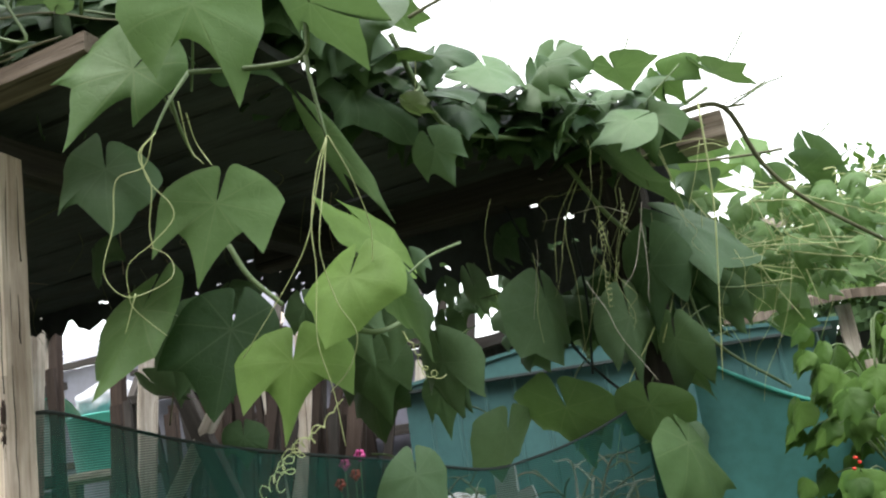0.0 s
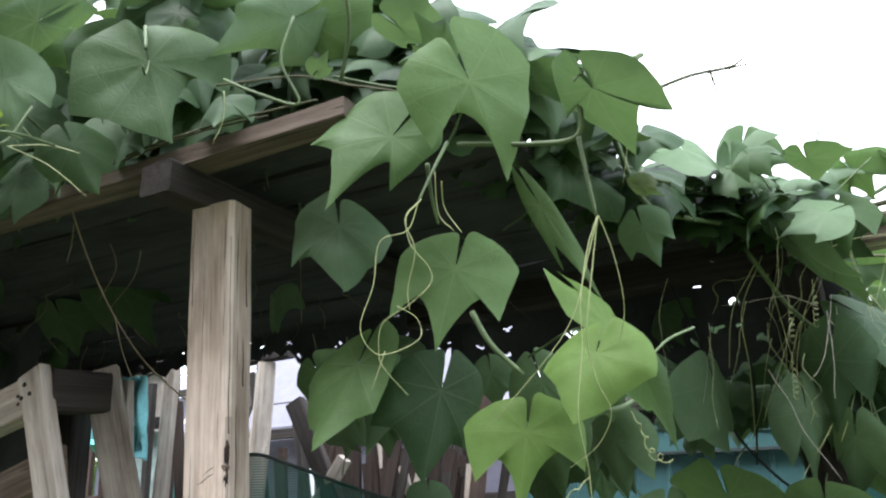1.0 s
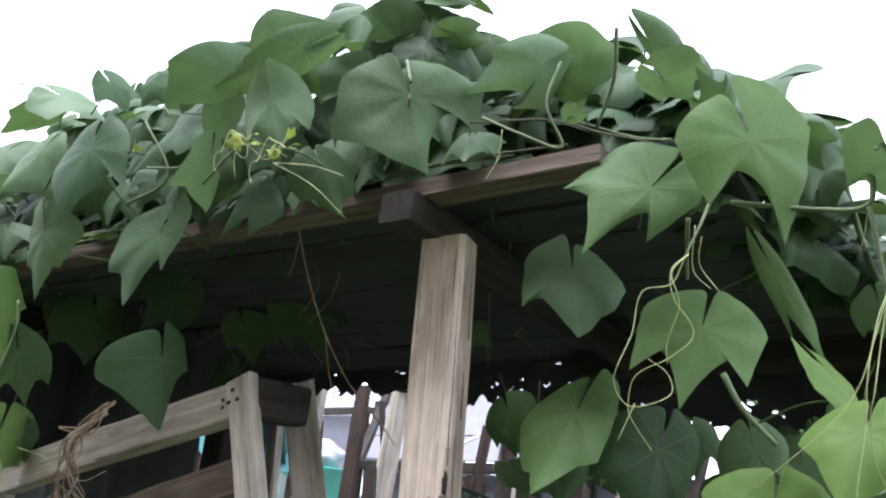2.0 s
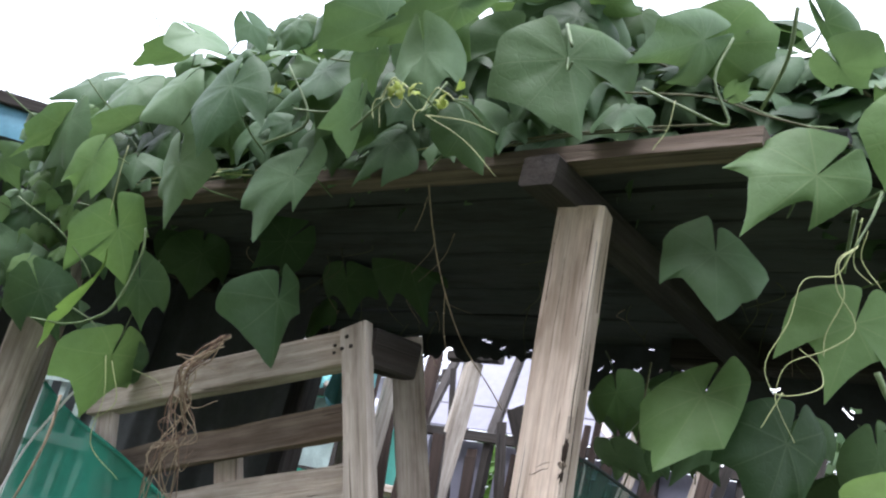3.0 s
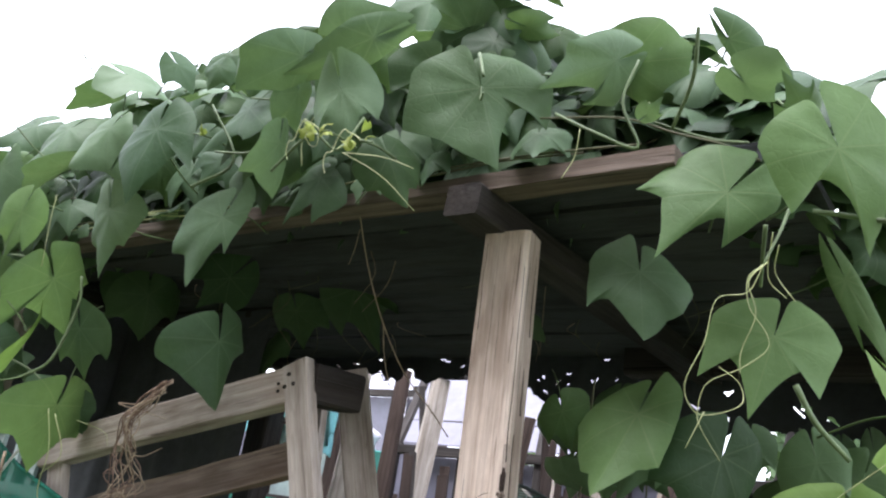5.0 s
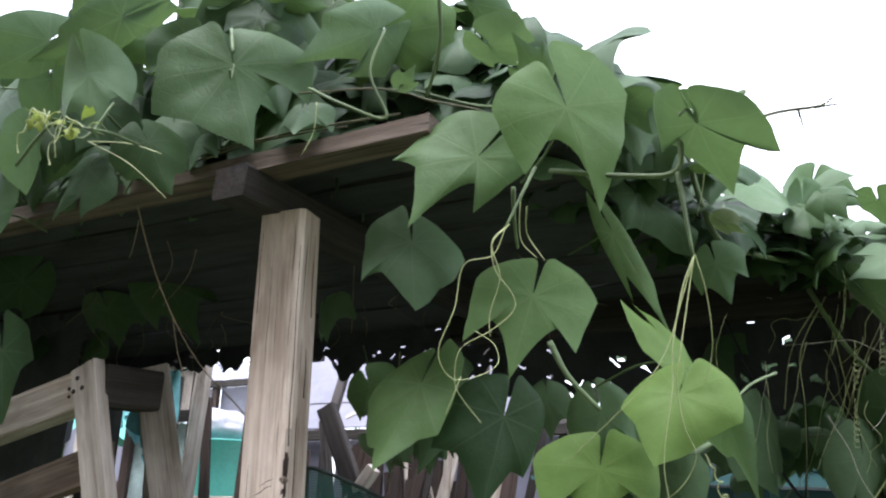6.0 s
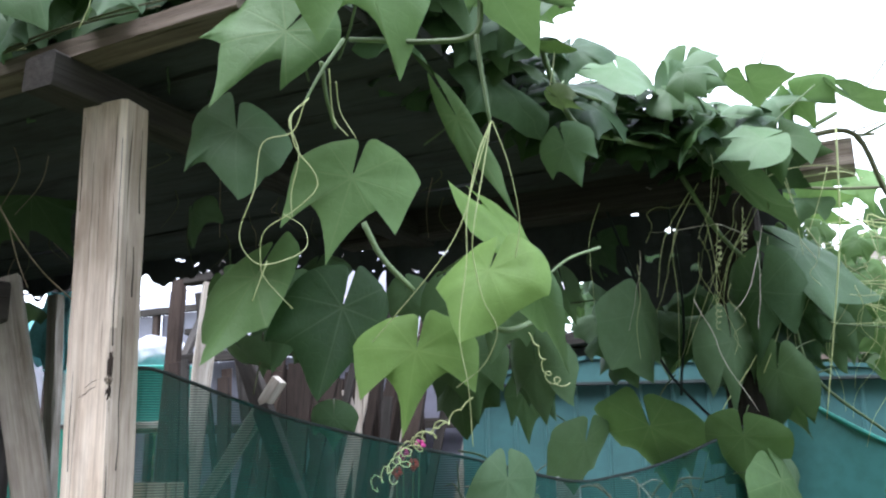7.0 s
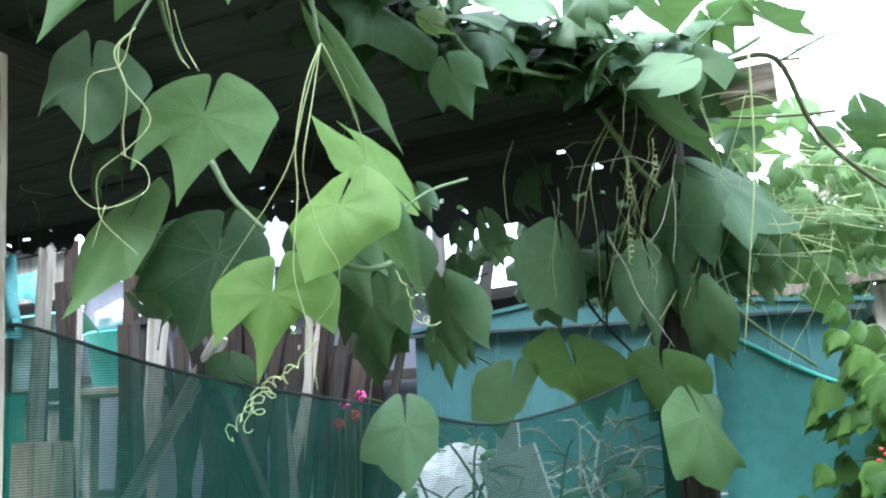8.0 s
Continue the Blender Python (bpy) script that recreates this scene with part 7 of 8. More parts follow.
stem(back_vine, [(-0.25, 1.636, 2.068), (-0.309, 1.642, 1.952), (-0.355, 1.657, 1.822), (-0.381, 1.664, 1.758)], 0.00088, 0.00056, TENDRIL, "tendril")
stem(back_vine, [(-0.353, 1.582, 2.106), (-0.412, 1.582, 2.013), (-0.437, 1.601, 1.903)], 0.00088, 0.00056, TENDRIL, "tendril")
stem(back_vine, [(-0.337, 1.595, 2.081), (-0.327, 1.631, 1.966), (-0.322, 1.645, 1.92)], 0.00088, 0.00056, TENDRIL, "tendril")
stem(back_vine, [(-0.22, 1.647, 1.863), (-0.285, 1.647, 1.762), (-0.347, 1.645, 1.673), (-0.402, 1.661, 1.527)], 0.0016, 0.0008, TENDRIL, "tendril")
stem(back_vine, [(-0.188, 1.588, 2.133), (-0.175, 1.615, 2.054), (-0.17, 1.641, 1.965)], 0.00088, 0.00056, TENDRIL, "tendril")
stem(back_vine, [(-0.153, 1.61, 2.106), (-0.093, 1.53, 2.083), (-0.058, 1.548, 2.07)], 0.00096, 0.0008, TENDRIL, "tendril")
stem(back_vine, [(-0.007, 1.863, 2.02), (0.032, 1.9, 1.941), (0.049, 1.932, 1.848)], 0.00088, 0.00056, TENDRIL, "tendril")
stem(back_vine, [(-0.252, 1.659, 1.768), (-0.25, 1.675, 1.713)], 0.00096, 0.0008, TENDRIL, "tendril")
stem(back_vine, [(-0.403, 1.223, 2.327), (-0.379, 1.247, 2.275), (-0.372, 1.313, 2.245)], 0.00096, 0.0008, TENDRIL, "tendril")
stem(back_vine, [(-0.466, 1.111, 2.227), (-0.476, 1.119, 2.183), (-0.487, 1.124, 2.145)], 0.00096, 0.0008, TENDRIL, "tendril")
stem(back_vine, [(-0.037, 1.694, 1.913), (-0.057, 1.699, 1.865), (-0.067, 1.721, 1.806), (-0.102, 1.73, 1.761), (-0.112, 1.748, 1.722)], 0.00064, 0.0004, TENDRIL, "tendril")
stem(back_vine, [(-0.354, 1.644, 1.96), (-0.373, 1.65, 1.909), (-0.391, 1.669, 1.85), (-0.411, 1.685, 1.8), (-0.437, 1.696, 1.762)], 0.00064, 0.0004, TENDRIL, "tendril")
stem(back_vine, [(0, 1.624, 1.854), (-0.017, 1.633, 1.793), (-0.049, 1.65, 1.722), (-0.088, 1.66, 1.663), (-0.105, 1.677, 1.614)], 0.00064, 0.0004, TENDRIL, "tendril")
stem(back_vine, [(-0.277, 1.559, 1.989), (-0.298, 1.564, 1.936), (-0.313, 1.586, 1.872), (-0.298, 1.619, 1.813), (-0.316, 1.634, 1.771)], 0.00064, 0.0004, TENDRIL, "tendril")
stem(back_vine, [(-0.26, 1.551, 2.074), (-0.276, 1.55, 2.049), (-0.282, 1.567, 2.019), (-0.307, 1.574, 1.996), (-0.33, 1.58, 1.979)], 0.00064, 0.0004, TENDRIL, "tendril")
stem(back_vine, [(-0.136, 1.748, 1.949), (-0.126, 1.77, 1.881), (-0.153, 1.79, 1.806), (-0.134, 1.827, 1.737), (-0.133, 1.853, 1.683)], 0.00064, 0.0004, TENDRIL, "tendril")
stem(back_vine, [(-0.062, 1.703, 1.907), (-0.068, 1.707, 1.883), (-0.089, 1.716, 1.858), (-0.095, 1.731, 1.835), (-0.112, 1.739, 1.819)], 0.00064, 0.0004, TENDRIL, "tendril")
stem(back_vine, [(-0.234, 1.631, 2.078), (-0.261, 1.634, 2.028), (-0.304, 1.642, 1.971), (-0.319, 1.661, 1.92), (-0.341, 1.673, 1.881)], 0.00064, 0.0004, TENDRIL, "tendril")
stem(back_vine, [(-0.289, 1.51, 1.899), (-0.296, 1.514, 1.873), (-0.274, 1.544, 1.837), (-0.296, 1.552, 1.814), (-0.289, 1.572, 1.791)], 0.00064, 0.0004, TENDRIL, "tendril")
stem(back_vine, [(-0.171, 1.538, 1.992), (-0.166, 1.547, 1.968), (-0.147, 1.574, 1.938), (-0.161, 1.584, 1.918), (-0.145, 1.607, 1.898)], 0.00064, 0.0004, TENDRIL, "tendril")
stem(back_vine, [(-0.139, 1.671, 2.002), (-0.152, 1.684, 1.936), (-0.186, 1.701, 1.86), (-0.228, 1.711, 1.799), (-0.239, 1.732, 1.746)], 0.00064, 0.0004, TENDRIL, "tendril")
stem(back_vine, [(-0.206, 1.739, 2.005), (-0.216, 1.749, 1.952), (-0.245, 1.764, 1.892), (-0.248, 1.789, 1.838), (-0.26, 1.806, 1.796)], 0.00064, 0.0004, TENDRIL, "tendril")
stem(back_vine, [(-0.193, 1.682, 1.969), (-0.211, 1.681, 1.946), (-0.236, 1.688, 1.92), (-0.24, 1.704, 1.896), (-0.264, 1.71, 1.88)], 0.00064, 0.0004, TENDRIL, "tendril")
stem(back_vine, [(-0.288, 1.644, 1.979), (-0.294, 1.652, 1.944), (-0.293, 1.674, 1.903), (-0.284, 1.699, 1.867), (-0.273, 1.722, 1.838)], 0.00064, 0.0004, TENDRIL, "tendril")
stem(back_vine, [(-0.353, 1.607, 1.984), (-0.356, 1.616, 1.944), (-0.335, 1.65, 1.895), (-0.33, 1.673, 1.855), (-0.331, 1.693, 1.823)], 0.00064, 0.0004, TENDRIL, "tendril")
stem(back_vine, [(0.048, 1.776, 2.069), (0.008, 1.779, 1.995), (0.001, 1.812, 1.903), (-0.037, 1.827, 1.83), (-0.066, 1.842, 1.771)], 0.00064, 0.0004, TENDRIL, "tendril")
stem(back_vine, [(-0.225, 1.592, 1.996), (-0.232, 1.601, 1.951), (-0.258, 1.614, 1.902), (-0.259, 1.637, 1.857), (-0.273, 1.651, 1.824)], 0.00064, 0.0004, TENDRIL, "tendril")
stem(back_vine, [(-0.188, 1.771, 1.951), (-0.202, 1.783, 1.884), (-0.23, 1.804, 1.805), (-0.272, 1.814, 1.742), (-0.279, 1.837, 1.687)], 0.00064, 0.0004, TENDRIL, "tendril")
stem(back_vine, [(-0.304, 1.543, 1.969), (-0.322, 1.548, 1.922), (-0.348, 1.563, 1.868), (-0.372, 1.576, 1.823), (-0.389, 1.589, 1.787)], 0.00064, 0.0004, TENDRIL, "tendril")
stem(back_vine, [(-0.11, 1.689, 1.923), (-0.105, 1.703, 1.877), (-0.137, 1.714, 1.828), (-0.149, 1.732, 1.785), (-0.147, 1.753, 1.748)], 0.00064, 0.0004, TENDRIL, "tendril")
stem(back_vine, [(-0.009, 1.795, 1.94), (-0.003, 1.809, 1.899), (0.014, 1.841, 1.849), (0.021, 1.865, 1.809), (0.015, 1.882, 1.779)], 0.00064, 0.0004, TENDRIL, "tendril")
stem(back_vine, [(-0.327, 1.614, 1.982), (-0.326, 1.624, 1.945), (-0.336, 1.642, 1.903), (-0.355, 1.654, 1.87), (-0.364, 1.669, 1.843)], 0.00064, 0.0004, TENDRIL, "tendril")
stem(back_vine, [(0.035, 1.591, 1.997), (0.031, 1.598, 1.965), (0.056, 1.63, 1.925), (0.06, 1.652, 1.894), (0.072, 1.675, 1.868)], 0.00064, 0.0004, TENDRIL, "tendril")
stem(back_vine, [(-0.014, 1.842, 1.891), (-0.04, 1.846, 1.836), (-0.068, 1.862, 1.77), (-0.11, 1.87, 1.717), (-0.121, 1.889, 1.671)], 0.00064, 0.0004, TENDRIL, "tendril")
stem(back_vine, [(-0.092, 1.609, 1.894), (-0.082, 1.623, 1.859), (-0.089, 1.642, 1.822), (-0.057, 1.676, 1.784), (-0.057, 1.694, 1.758)], 0.00064, 0.0004, TENDRIL, "tendril")
stem(back_vine, [(-0.254, 1.716, 1.931), (-0.274, 1.727, 1.86), (-0.326, 1.738, 1.779), (-0.326, 1.769, 1.705), (-0.362, 1.78, 1.65)], 0.00064, 0.0004, TENDRIL, "tendril")
stem(back_vine, [(-0.051, 1.602, 2.01), (-0.047, 1.611, 1.983), (-0.048, 1.63, 1.953), (-0.07, 1.638, 1.932), (-0.059, 1.659, 1.911)], 0.00064, 0.0004, TENDRIL, "tendril")
stem(back_vine, [(-0.126, 1.793, 1.964), (-0.13, 1.799, 1.934), (-0.166, 1.803, 1.905), (-0.183, 1.814, 1.879), (-0.193, 1.827, 1.857)], 0.00064, 0.0004, TENDRIL, "tendril")
coil(back_vine, [(-0.307, 1.467, 1.898), (-0.309, 1.477, 1.858), (-0.314, 1.486, 1.818)], 8, 0.0045, 0.0006)
coil(back_vine, [(-0.295, 1.446, 1.996), (-0.297, 1.456, 1.955), (-0.303, 1.465, 1.915)], 8, 0.0045, 0.0006)
coil(back_vine, [(-0.252, 1.457, 2.021), (-0.254, 1.467, 1.98), (-0.26, 1.476, 1.94)], 8, 0.0045, 0.0006)


# fine tangle of tendrils round the back post
tangle = random.Random(515)
for i in range(18):
    p = Vector((tangle.uniform(-0.52, -0.08), tangle.uniform(1.50, 1.68), tangle.uniform(1.86, 2.17)))
    pts = [p]
    way = Vector((tangle.uniform(-0.4, 0.4), tangle.uniform(-0.1, 0.1), -2 if i % 5 else tangle.uniform(-0.3, 0.4)))
    for k in range(6):
        way += Vector((tangle.uniform(-0.5, 0.5), tangle.uniform(-0.2, 0.2), tangle.uniform(-0.4, 0.4)))
        p = p + way.normalized() * tangle.uniform(0.015, 0.045)
        pts.append(p)
    stem(back_vine, pts, 0.0007, 0.0004, TENDRIL if i % 3 else BRANCH, "tendril", 5)
# yellow-green shoot tips over the eave
for cx, cy, cz, n in ((-1.116, 0.422, 2.119, 9), (-1.016, 0.400, 2.075, 5), (-1.60, 0.56, 2.27, 6)):
    for k in range(n):
        at = Vector((cx + tangle.uniform(-0.022, 0.022), cy + tangle.uniform(-0.012, 0.012), cz + tangle.uniform(-0.014, 0.014)))
        ob = small_leaf(front_vine, at, (tangle.uniform(-1, 1), -0.4, tangle.uniform(-1, 0.6)), (tangle.uniform(-0.5, 0.8), -1, tangle.uniform(0, 0.8)), tangle.uniform(0.008, 0.016), k)
        ob.data = kinds_shoot[k % 10]
    stem(front_vine, [(cx - 0.03, cy + 0.10, cz + 0.03), (cx - 0.01, cy + 0.04, cz + 0.015), (cx, cy, cz), (cx + 0.03, cy - 0.01, cz - 0.012)], 0.0022, 0.0012, STEM, "shoot", 5)
    coil(front_vine, [(cx, cy, cz), (cx - 0.02, cy - 0.01, cz + 0.012), (cx - 0.05, cy, cz - 0.01), (cx - 0.055, cy, cz - 0.035)], 3, 0.004)

# ---- bean plant with red flowers, on poles ----
bean = thing("bean_plant", "bushy runner bean with small red flowers on a pole", "bean plant")
plank("pole", (0.10, 1.72, 0), (0.09, 1.72, 1.66), 0.022, 0.022, WOOD_GREY, bean)
bean_kinds = []
for k in range(4):
    bm = leaf_bm(0.05, 0.72 + 0.04 * k, 0.15, 0.2, 0.03, 300 + k)
    me = bpy.data.meshes.new("leaf")
    bm.to_mesh(me)
    bm.free()
    me.materials.append(BEAN)
    me.polygons.foreach_set("use_smooth", [True] * len(me.polygons))
    bean_kinds.append(me)
rnd = random.Random(21)


def bean_leaf(at, tip, face, size, kind):
    y = Vector(tip).normalized()
    z = Vector(face)
    z = (z - y * z.dot(y)).normalized()
    m = Matrix((y.cross(z) * size, y * size, z * size)).transposed().to_4x4()
    m.translation = at
    ob = new("leaf", bean_kinds[kind % 4])
    ob.matrix_basis = m
    ob.parent = bean


for i in range(220):
    z = (1.20 + 0.54 * rnd.random()) if i % 10 else 0.2 + 1.0 * rnd.random()
    r = 0.27 - 0.07 * max(0, z - 1.4) / 0.3
    a = rnd.uniform(0, math.tau)
    k = r * rnd.uniform(0.5, 1.0)
    at = Vector((0.135 + math.cos(a) * k * 0.95, 1.62 + math.sin(a) * k, z))
    for s in (-0.7, 0.0, 0.7):
        way = a + s
        bean_leaf(at + Vector((math.cos(way), math.sin(way), 0)) * 0.008, (math.cos(way) * 0.8, math.sin(way) * 0.5, -rnd.uniform(0.6, 1.6)), (math.cos(a) * 0.6, math.sin(a) * 0.3 - 0.6, 0.6), rnd.uniform(0.030, 0.052), rnd.randrange(4))
    if i % 3 == 0:
        stem(bean, [(0.09, 1.70, z - 0.1), at.lerp(Vector((0.09, 1.70, z)), 0.5), at], 0.0022, 0.0014)
for at in ((0.018, 1.40, 1.505), (0.16, 1.40, 1.60), (0.11, 1.38, 1.40)):
    at = Vector(at)
    bm = bmesh.new()
    for j in range(4):
        mm = Matrix.Translation(Vector((rnd.uniform(-1, 1), rnd.uniform(-1, 1), rnd.uniform(-1.5, 1.5))) * 0.006) @ Matrix.Diagonal((1, 0.7, 0.8, 1))
        bmesh.ops.create_icosphere(bm, subdivisions=2, radius=0.003, matrix=mm)
    put("flower", bm, RED, bean, "small red bean flower", Matrix.Translation(at), True)

# ---- weeds on the shelter's roof, hedge and trees in the distance ----
tuft = bpy.data.meshes.new("clump")
bm = bmesh.new()
rnd = random.Random(8)
for i in range(150):
    a, e = rnd.uniform(0, math.tau), rnd.uniform(-0.3, 1.4)
    d = Vector((math.cos(a) * math.cos(e), math.sin(a) * math.cos(e), math.sin(e))) * rnd.uniform(0.5, 1.0)
    s = rnd.uniform(0.06, 0.13)
    u = Vector((rnd.uniform(-1, 1), rnd.uniform(-1, 1), rnd.uniform(-1, 1))).normalized()
    w = u.cross(d).normalized()
    q = [bm.verts.new(d + u * s * 1.6), bm.verts.new(d + w * s * 0.6), bm.verts.new(d - u * s * 1.2), bm.verts.new(d - w * s * 0.6)]
    bm.faces.new(q)
bm.to_mesh(tuft)
bm.free()
tuft.materials.append(BEAN)


def clump(name, parent, at, size):
    ob = new(name, tuft)
    ob.matrix_basis = Matrix.Translation(at) @ Matrix.Rotation(rnd.uniform(0, 6.28), 4, "Z") @ Matrix.Diagonal((*size, 1))
    ob.parent = parent
    return ob


weeds = thing("roof_weeds", "green weeds growing along the shelter roof", "weeds", "", "stuff")
for i in range(120):
    clump("tuft", weeds, (rnd.uniform(-0.5, 2.0), 3.52 + rnd.uniform(0, 1.2), 2.01 + rnd.uniform(0, 0.08)), (0.06, 0.06, rnd.uniform(0.04, 0.12)))


def tree(at, height, spread):
    t = thing("tree", "leafy green tree beyond the gardens", "tree", "trees beyond the gardens")
    t.location = at
    stem(t, [(0, 0, 0), (0.1, 0.05, height * 0.3), (-0.05, 0, height * 0.62)], 0.14, 0.06, WOOD_DARK, "trunk", 8)
    for k in range(5):
        a = k * 1.26 + rnd.random()
        stem(t, [(0, 0, height * (0.3 + 0.05 * k)), (math.cos(a) * spread * 0.4, math.sin(a) * spread * 0.4, height * 0.55), (math.cos(a) * spread * 0.75, math.sin(a) * spread * 0.75, height * 0.75)], 0.06, 0.02, WOOD_DARK, "limb", 6)
    verts, faces = [], []
    for k in range(34):
        a, e = rnd.uniform(0, math.tau), rnd.uniform(0, 1)
        r = spread * math.sqrt(rnd.random()) * (1.05 - 0.6 * e)
        s = spread * rnd.uniform(0.22, 0.40)
        c = Vector((math.cos(a) * r, math.sin(a) * r, height * (0.30 + 0.65 * e)))
        for j in range(120):
            d = Vector((rnd.gauss(0, 1), rnd.gauss(0, 1), rnd.gauss(0, 1))).normalized() * rnd.uniform(0.5, 1.0) * s
            u = Vector((rnd.uniform(-1, 1), rnd.uniform(-1, 1), rnd.uniform(-1, 1))).normalized()
            w = u.cross(d).normalized()
            z = rnd.uniform(0.05, 0.09)
            n = len(verts)
            verts += [c + d + u * z * 1.5, c + d + w * z * 0.7, c + d - u * z * 1.2, c + d - w * z * 0.7]
            faces.append((n, n + 1, n + 2, n + 3))
    me = bpy.data.meshes.new("crown")
    me.from_pydata([tuple(v) for v in verts], [], faces)
    me.materials.append(BEAN)
    ob = tagged(new("crown", me), "", "", "", "stuff")
    ob.parent = t


for x, y, h, w in ((3.2, 9.5, 3.9, 1.6), (1.6, 11.0, 4.2, 1.8), (5.2, 12.0, 4.6, 2.0), (-9.5, 9.5, 2.9, 1.3), (-7.0, 11.0, 3.0, 1.4), (-12.5, 9.0, 3.2, 1.5), (-4.6, 12.0, 2.8, 1.3), (-15.0, 7.0, 3.2, 1.5), (-2.0, 13.0, 3.1, 1.4)):
    tree((x, y, -0.02), h, w)

hedge = thing("hedge", "dense dark green hedge behind the shelter", "hedge", "", "stuff")
verts, faces = [], []
for k in range(17000):
    x, e = rnd.uniform(-2.2, 4.5), rnd.random() ** 0.7
    top = 3.0 + 0.22 * noise.noise((x * 1.3, 0.4, 2.0)) + 0.12 * noise.noise((x * 4.0, 1.4, 2.0))
    c = Vector((x, 7.0 + rnd.gauss(0, 0.22), 0.2 + (top - 0.2) * e))
    u = Vector((rnd.uniform(-1, 1), rnd.uniform(-1, 1), rnd.uniform(-1, 1))).normalized()
    w = u.cross(Vector((0.3, -1, 0.5))).normalized()
    z = rnd.uniform(0.03, 0.065)
    n = len(verts)
    verts += [c + u * z * 1.5, c + w * z * 0.8, c - u * z * 1.2, c - w * z * 0.8]
    faces.append((n, n + 1, n + 2, n + 3))
me = bpy.data.meshes.new("foliage")
me.from_pydata([tuple(v) for v in verts], [], faces)
me.materials.append(HEDGE)
ob = new("foliage", me)
ob.parent = hedge

bank = thing("grass_bank", "rough green grass and weeds on a low bank", "grass", "", "stuff")
for i in range(110):
    x, y = rnd.uniform(-9, -2.2), rnd.uniform(4.6, 6.4)
    k = min(1, max(0, (y - 4.2) / 2.2)) * min(1, max(0, (-1.2 - x) / 1.5))
    clump("tuft", bank, (x, y, 1.72 * k * k * (3 - 2 * k)), (rnd.uniform(0.15, 0.3), rnd.uniform(0.15, 0.3), rnd.uniform(0.1, 0.28)))

bush = thing("bush", "low green bush beyond the trestle", "bush", "", "stuff")
for i in range(26):
    clump("tuft", bush, (-5.6 + rnd.uniform(-0.6, 0.6), 5.6 + rnd.uniform(-0.3, 0.3), 1.72 + rnd.uniform(-0.2, 0.30)), (rnd.uniform(0.14, 0.24), rnd.uniform(0.14, 0.24), rnd.uniform(0.12, 0.2)))
stem(bush, [(-5.6, 5.6, 0.5), (-5.55, 5.6, 1.3), (-5.65, 5.62, 1.75)], 0.03, 0.012, WOOD_DARK, "trunk", 6)

# ---- small things behind the nets ----
lattice = thing("trellis", "pale teal wooden trellis beside the corner post", "trellis")
for k in range(5):
    plank("upright", (-3.35 + 0.12 * k, 1.25, 0), (-3.35 + 0.12 * k, 1.25, 2.14), 0.035, 0.015, PALE_PAINT, lattice)
for k in range(9):
    plank("crosspiece", (-3.40, 1.235, 0.4 + 0.2 * k), (-2.82, 1.235, 0.4 + 0.2 * k), 0.035, 0.012, PALE_PAINT, lattice, (0, 0, 1))
brush = thing("brushwood", "heap of cut pale branches behind the net", "brushwood", "", "stuff")
for k in range(46):
    x, y = rnd.uniform(-1.05, -0.45), rnd.uniform(2.0, 2.3)
    a = rnd.uniform(-1.4, 1.4)
    h = rnd.uniform(1.34, 1.52)
    pts = [Vector((x, y, 0.95)), Vector((x + 0.06 * math.sin(a), y, 1.28)), Vector((x + 0.20 * math.sin(a), y + rnd.uniform(-0.08, 0.08), h)), Vector((x + 0.36 * math.sin(a), y + rnd.uniform(-0.1, 0.1), h + rnd.uniform(-0.02, 0.06)))]
    stem(brush, pts, 0.006, 0.002, (BRANCH, TWIG, STEM_BROWN)[k % 3], "branch", 5)
    side = pts[2] + Vector((rnd.uniform(-0.1, 0.1), rnd.uniform(-0.05, 0.05), rnd.uniform(0.0, 0.08)))
    stem(brush, [pts[2], pts[2].lerp(side, 0.5) + Vector((0, 0, 0.01)), side], 0.003, 0.0012, (BRANCH, TWIG, STEM_BROWN)[k % 3], "branch", 5)
for k in range(24):
    small_leaf(brush, (rnd.uniform(-1.2, -0.4), rnd.uniform(2.0, 2.4), rnd.uniform(1.2, 1.5)), (rnd.uniform(-1, 1), -0.5, rnd.uniform(-1, 0.3)), (rnd.uniform(-0.5, 0.5), -0.6, 0.8), rnd.uniform(0.04, 0.07), k)
crumpled = thing("plastic_sheet", "crumpled white plastic sheet thrown over the timber heap", "sheet")
bm = bmesh.new()
g = []
for i in range(31):
    row = []
    for j in range(17):
        u, v = i / 30 * 2 - 1, j / 16 * 2 - 1
        h = 1.47 - 0.42 * (abs(u) ** 2.4) - 0.30 * abs(v) ** 2 + 0.07 * noise.noise((u * 3, v * 2.4, 4.4)) + 0.03 * noise.noise((u * 9, v * 7, 1.4))
        row.append(bm.verts.new((-1.02 + 0.30 * u, 2.22 + 0.20 * v, max(0.96, h))))
    g.append(row)
for a, b in zip(g, g[1:]):
    for j in range(16):
        bm.faces.new((a[j], b[j], b[j + 1], a[j + 1]))
put("sheet", bm, WHITE, crumpled)
heap = thing("wood_heap", "heap of old timber under the brushwood", "timber heap")
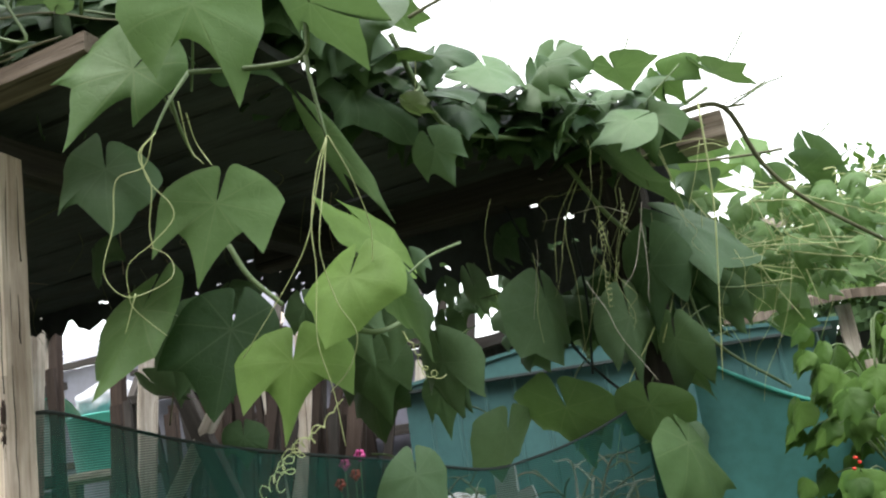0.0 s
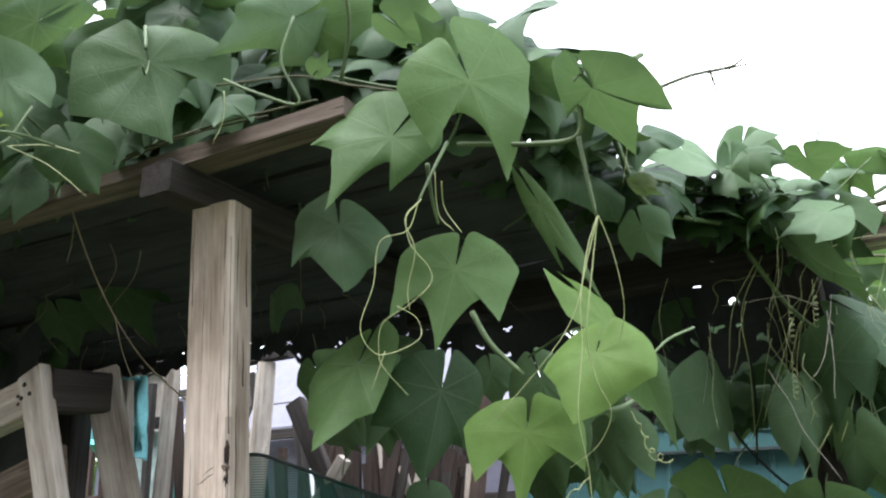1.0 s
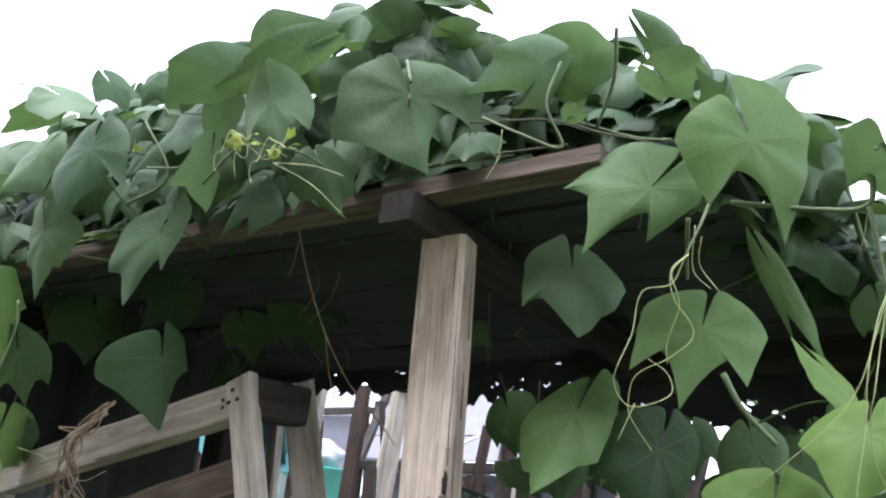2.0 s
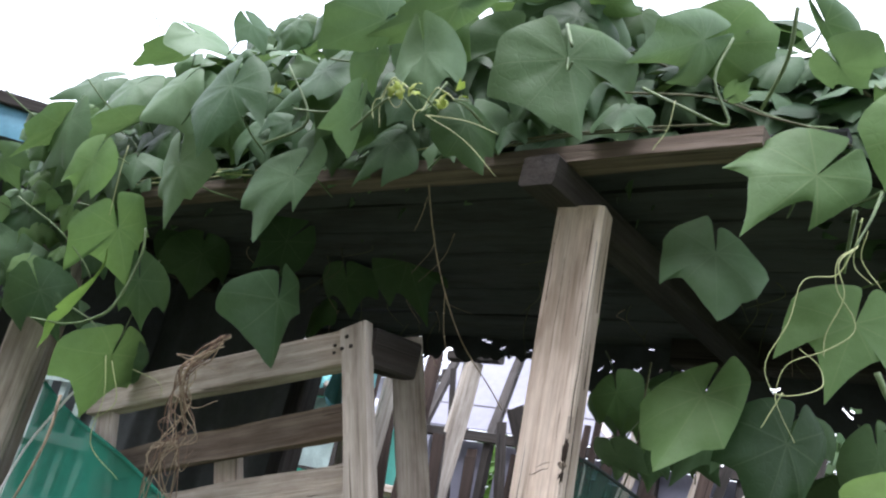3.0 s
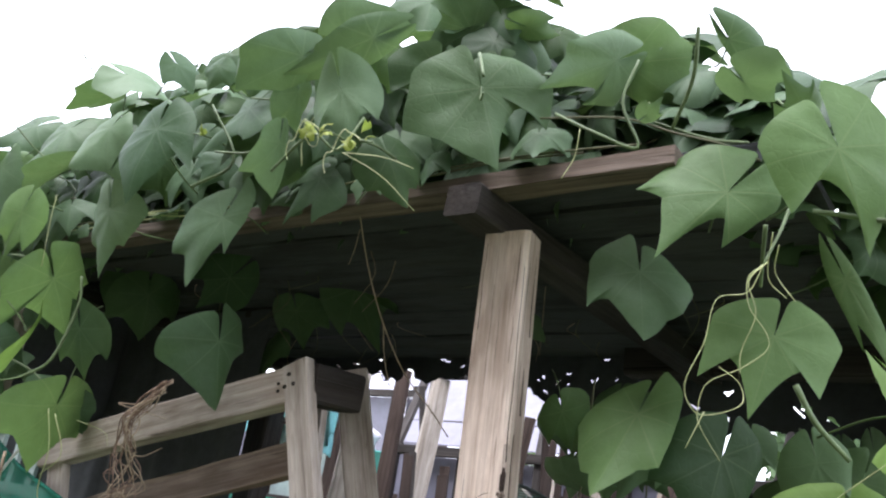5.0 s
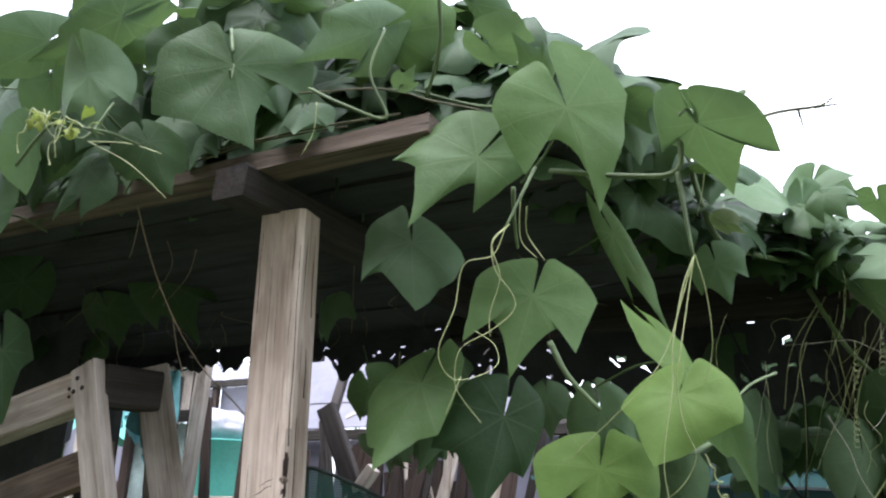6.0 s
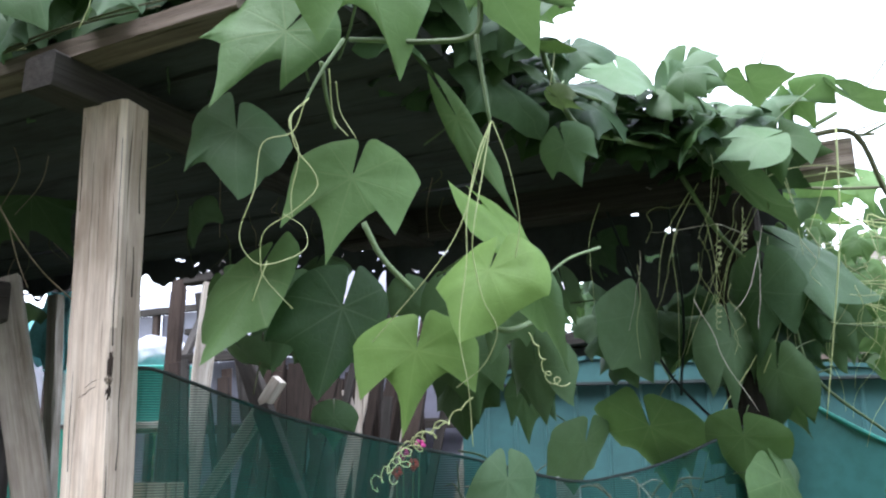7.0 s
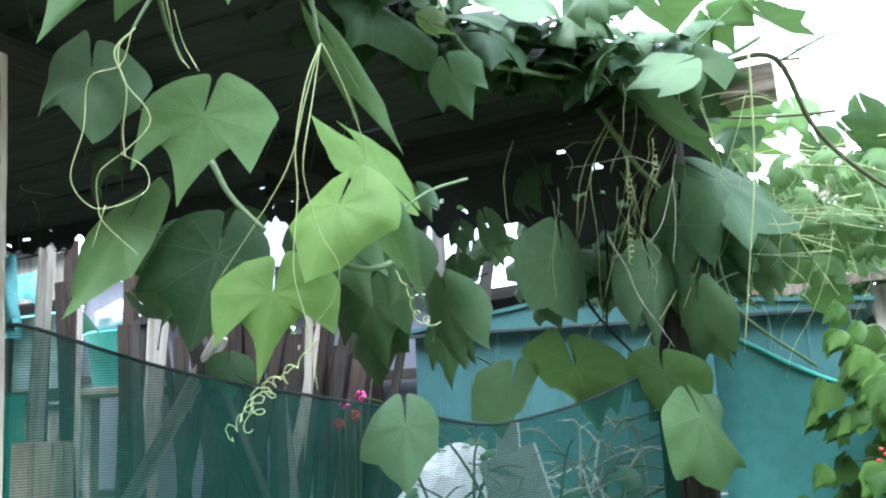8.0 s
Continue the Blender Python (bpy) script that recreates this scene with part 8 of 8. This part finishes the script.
for k in range(9):
    z = 0.05 + 0.10 * k
    plank("timber", (-1.25 + rnd.uniform(-0.1, 0.1), 2.2 + rnd.uniform(-0.12, 0.12), z), (-0.35 + rnd.uniform(-0.1, 0.1), 2.2 + rnd.uniform(-0.12, 0.12), z + rnd.uniform(-0.01, 0.02)), 0.20, 0.09, WOOD_GREY, heap, (0, 1, 0), "", 0.003, k)
tagged(plank("white_board", (-0.60, 1.95, 0.95), (-0.775, 2.02, 1.475), 0.15, 0.012, WHITE, None, (1, 0.1, 0.33)), "white plastic board leaning aslant on the timber heap", "board")
tagged(box("white_tag", (-0.77, 2.02, 1.50), (0.06, 0.012, 0.10), WHITE, None, "", 0.003), "small white plastic plate on a stake", "plate")
tagged(plank("stake", (-0.77, 2.035, 0.0), (-0.77, 2.035, 1.54), 0.012, 0.012, WOOD_GREY), "thin grey timber stake in the ground", "stake")
potted = thing("flowering_plant", "slender plant with red and magenta flowers", "flower")
for k, (dx, dz, mt) in enumerate(((0.0, 0.0, PINK), (0.03, -0.03, RED), (-0.02, -0.05, RED), (0.05, 0.02, PINK))):
    stem(potted, [(-1.22 + dx * 0.3, 2.0, 0.0), (-1.22 + dx * 0.5, 2.0, 0.9), (-1.22 + dx, 2.0, 1.60 + dz)], 0.004, 0.002, STEM, "stem", 5)
    bm = bmesh.new()
    for j in range(7):
        mm = Matrix.Translation((0.010 * math.cos(j), 0.006 * math.sin(j * 2.0), 0.010 * math.sin(j))) @ Matrix.Rotation(j, 4, "Y") @ Matrix.Diagonal((1, 0.5, 0.7, 1))
        bmesh.ops.create_icosphere(bm, subdivisions=1, radius=0.009, matrix=mm)
    put("flower", bm, mt, potted, "", Matrix.Translation((-1.22 + dx, 2.0, 1.61 + dz)), True)
wire = thing("wire", "black wire hanging from the back beam", "wire")
stem(wire, [(-0.55, 1.69, 2.12), (-0.50, 1.72, 1.95), (-0.47, 1.74, 1.80), (-0.40, 1.74, 1.70), (-0.35, 1.70, 1.66)], 0.003, 0.003, ROPE, "strand")
stem(wire, [(-0.42, 1.69, 2.12), (-0.41, 1.72, 1.90), (-0.43, 1.73, 1.72)], 0.0025, 0.0025, ROPE, "strand")
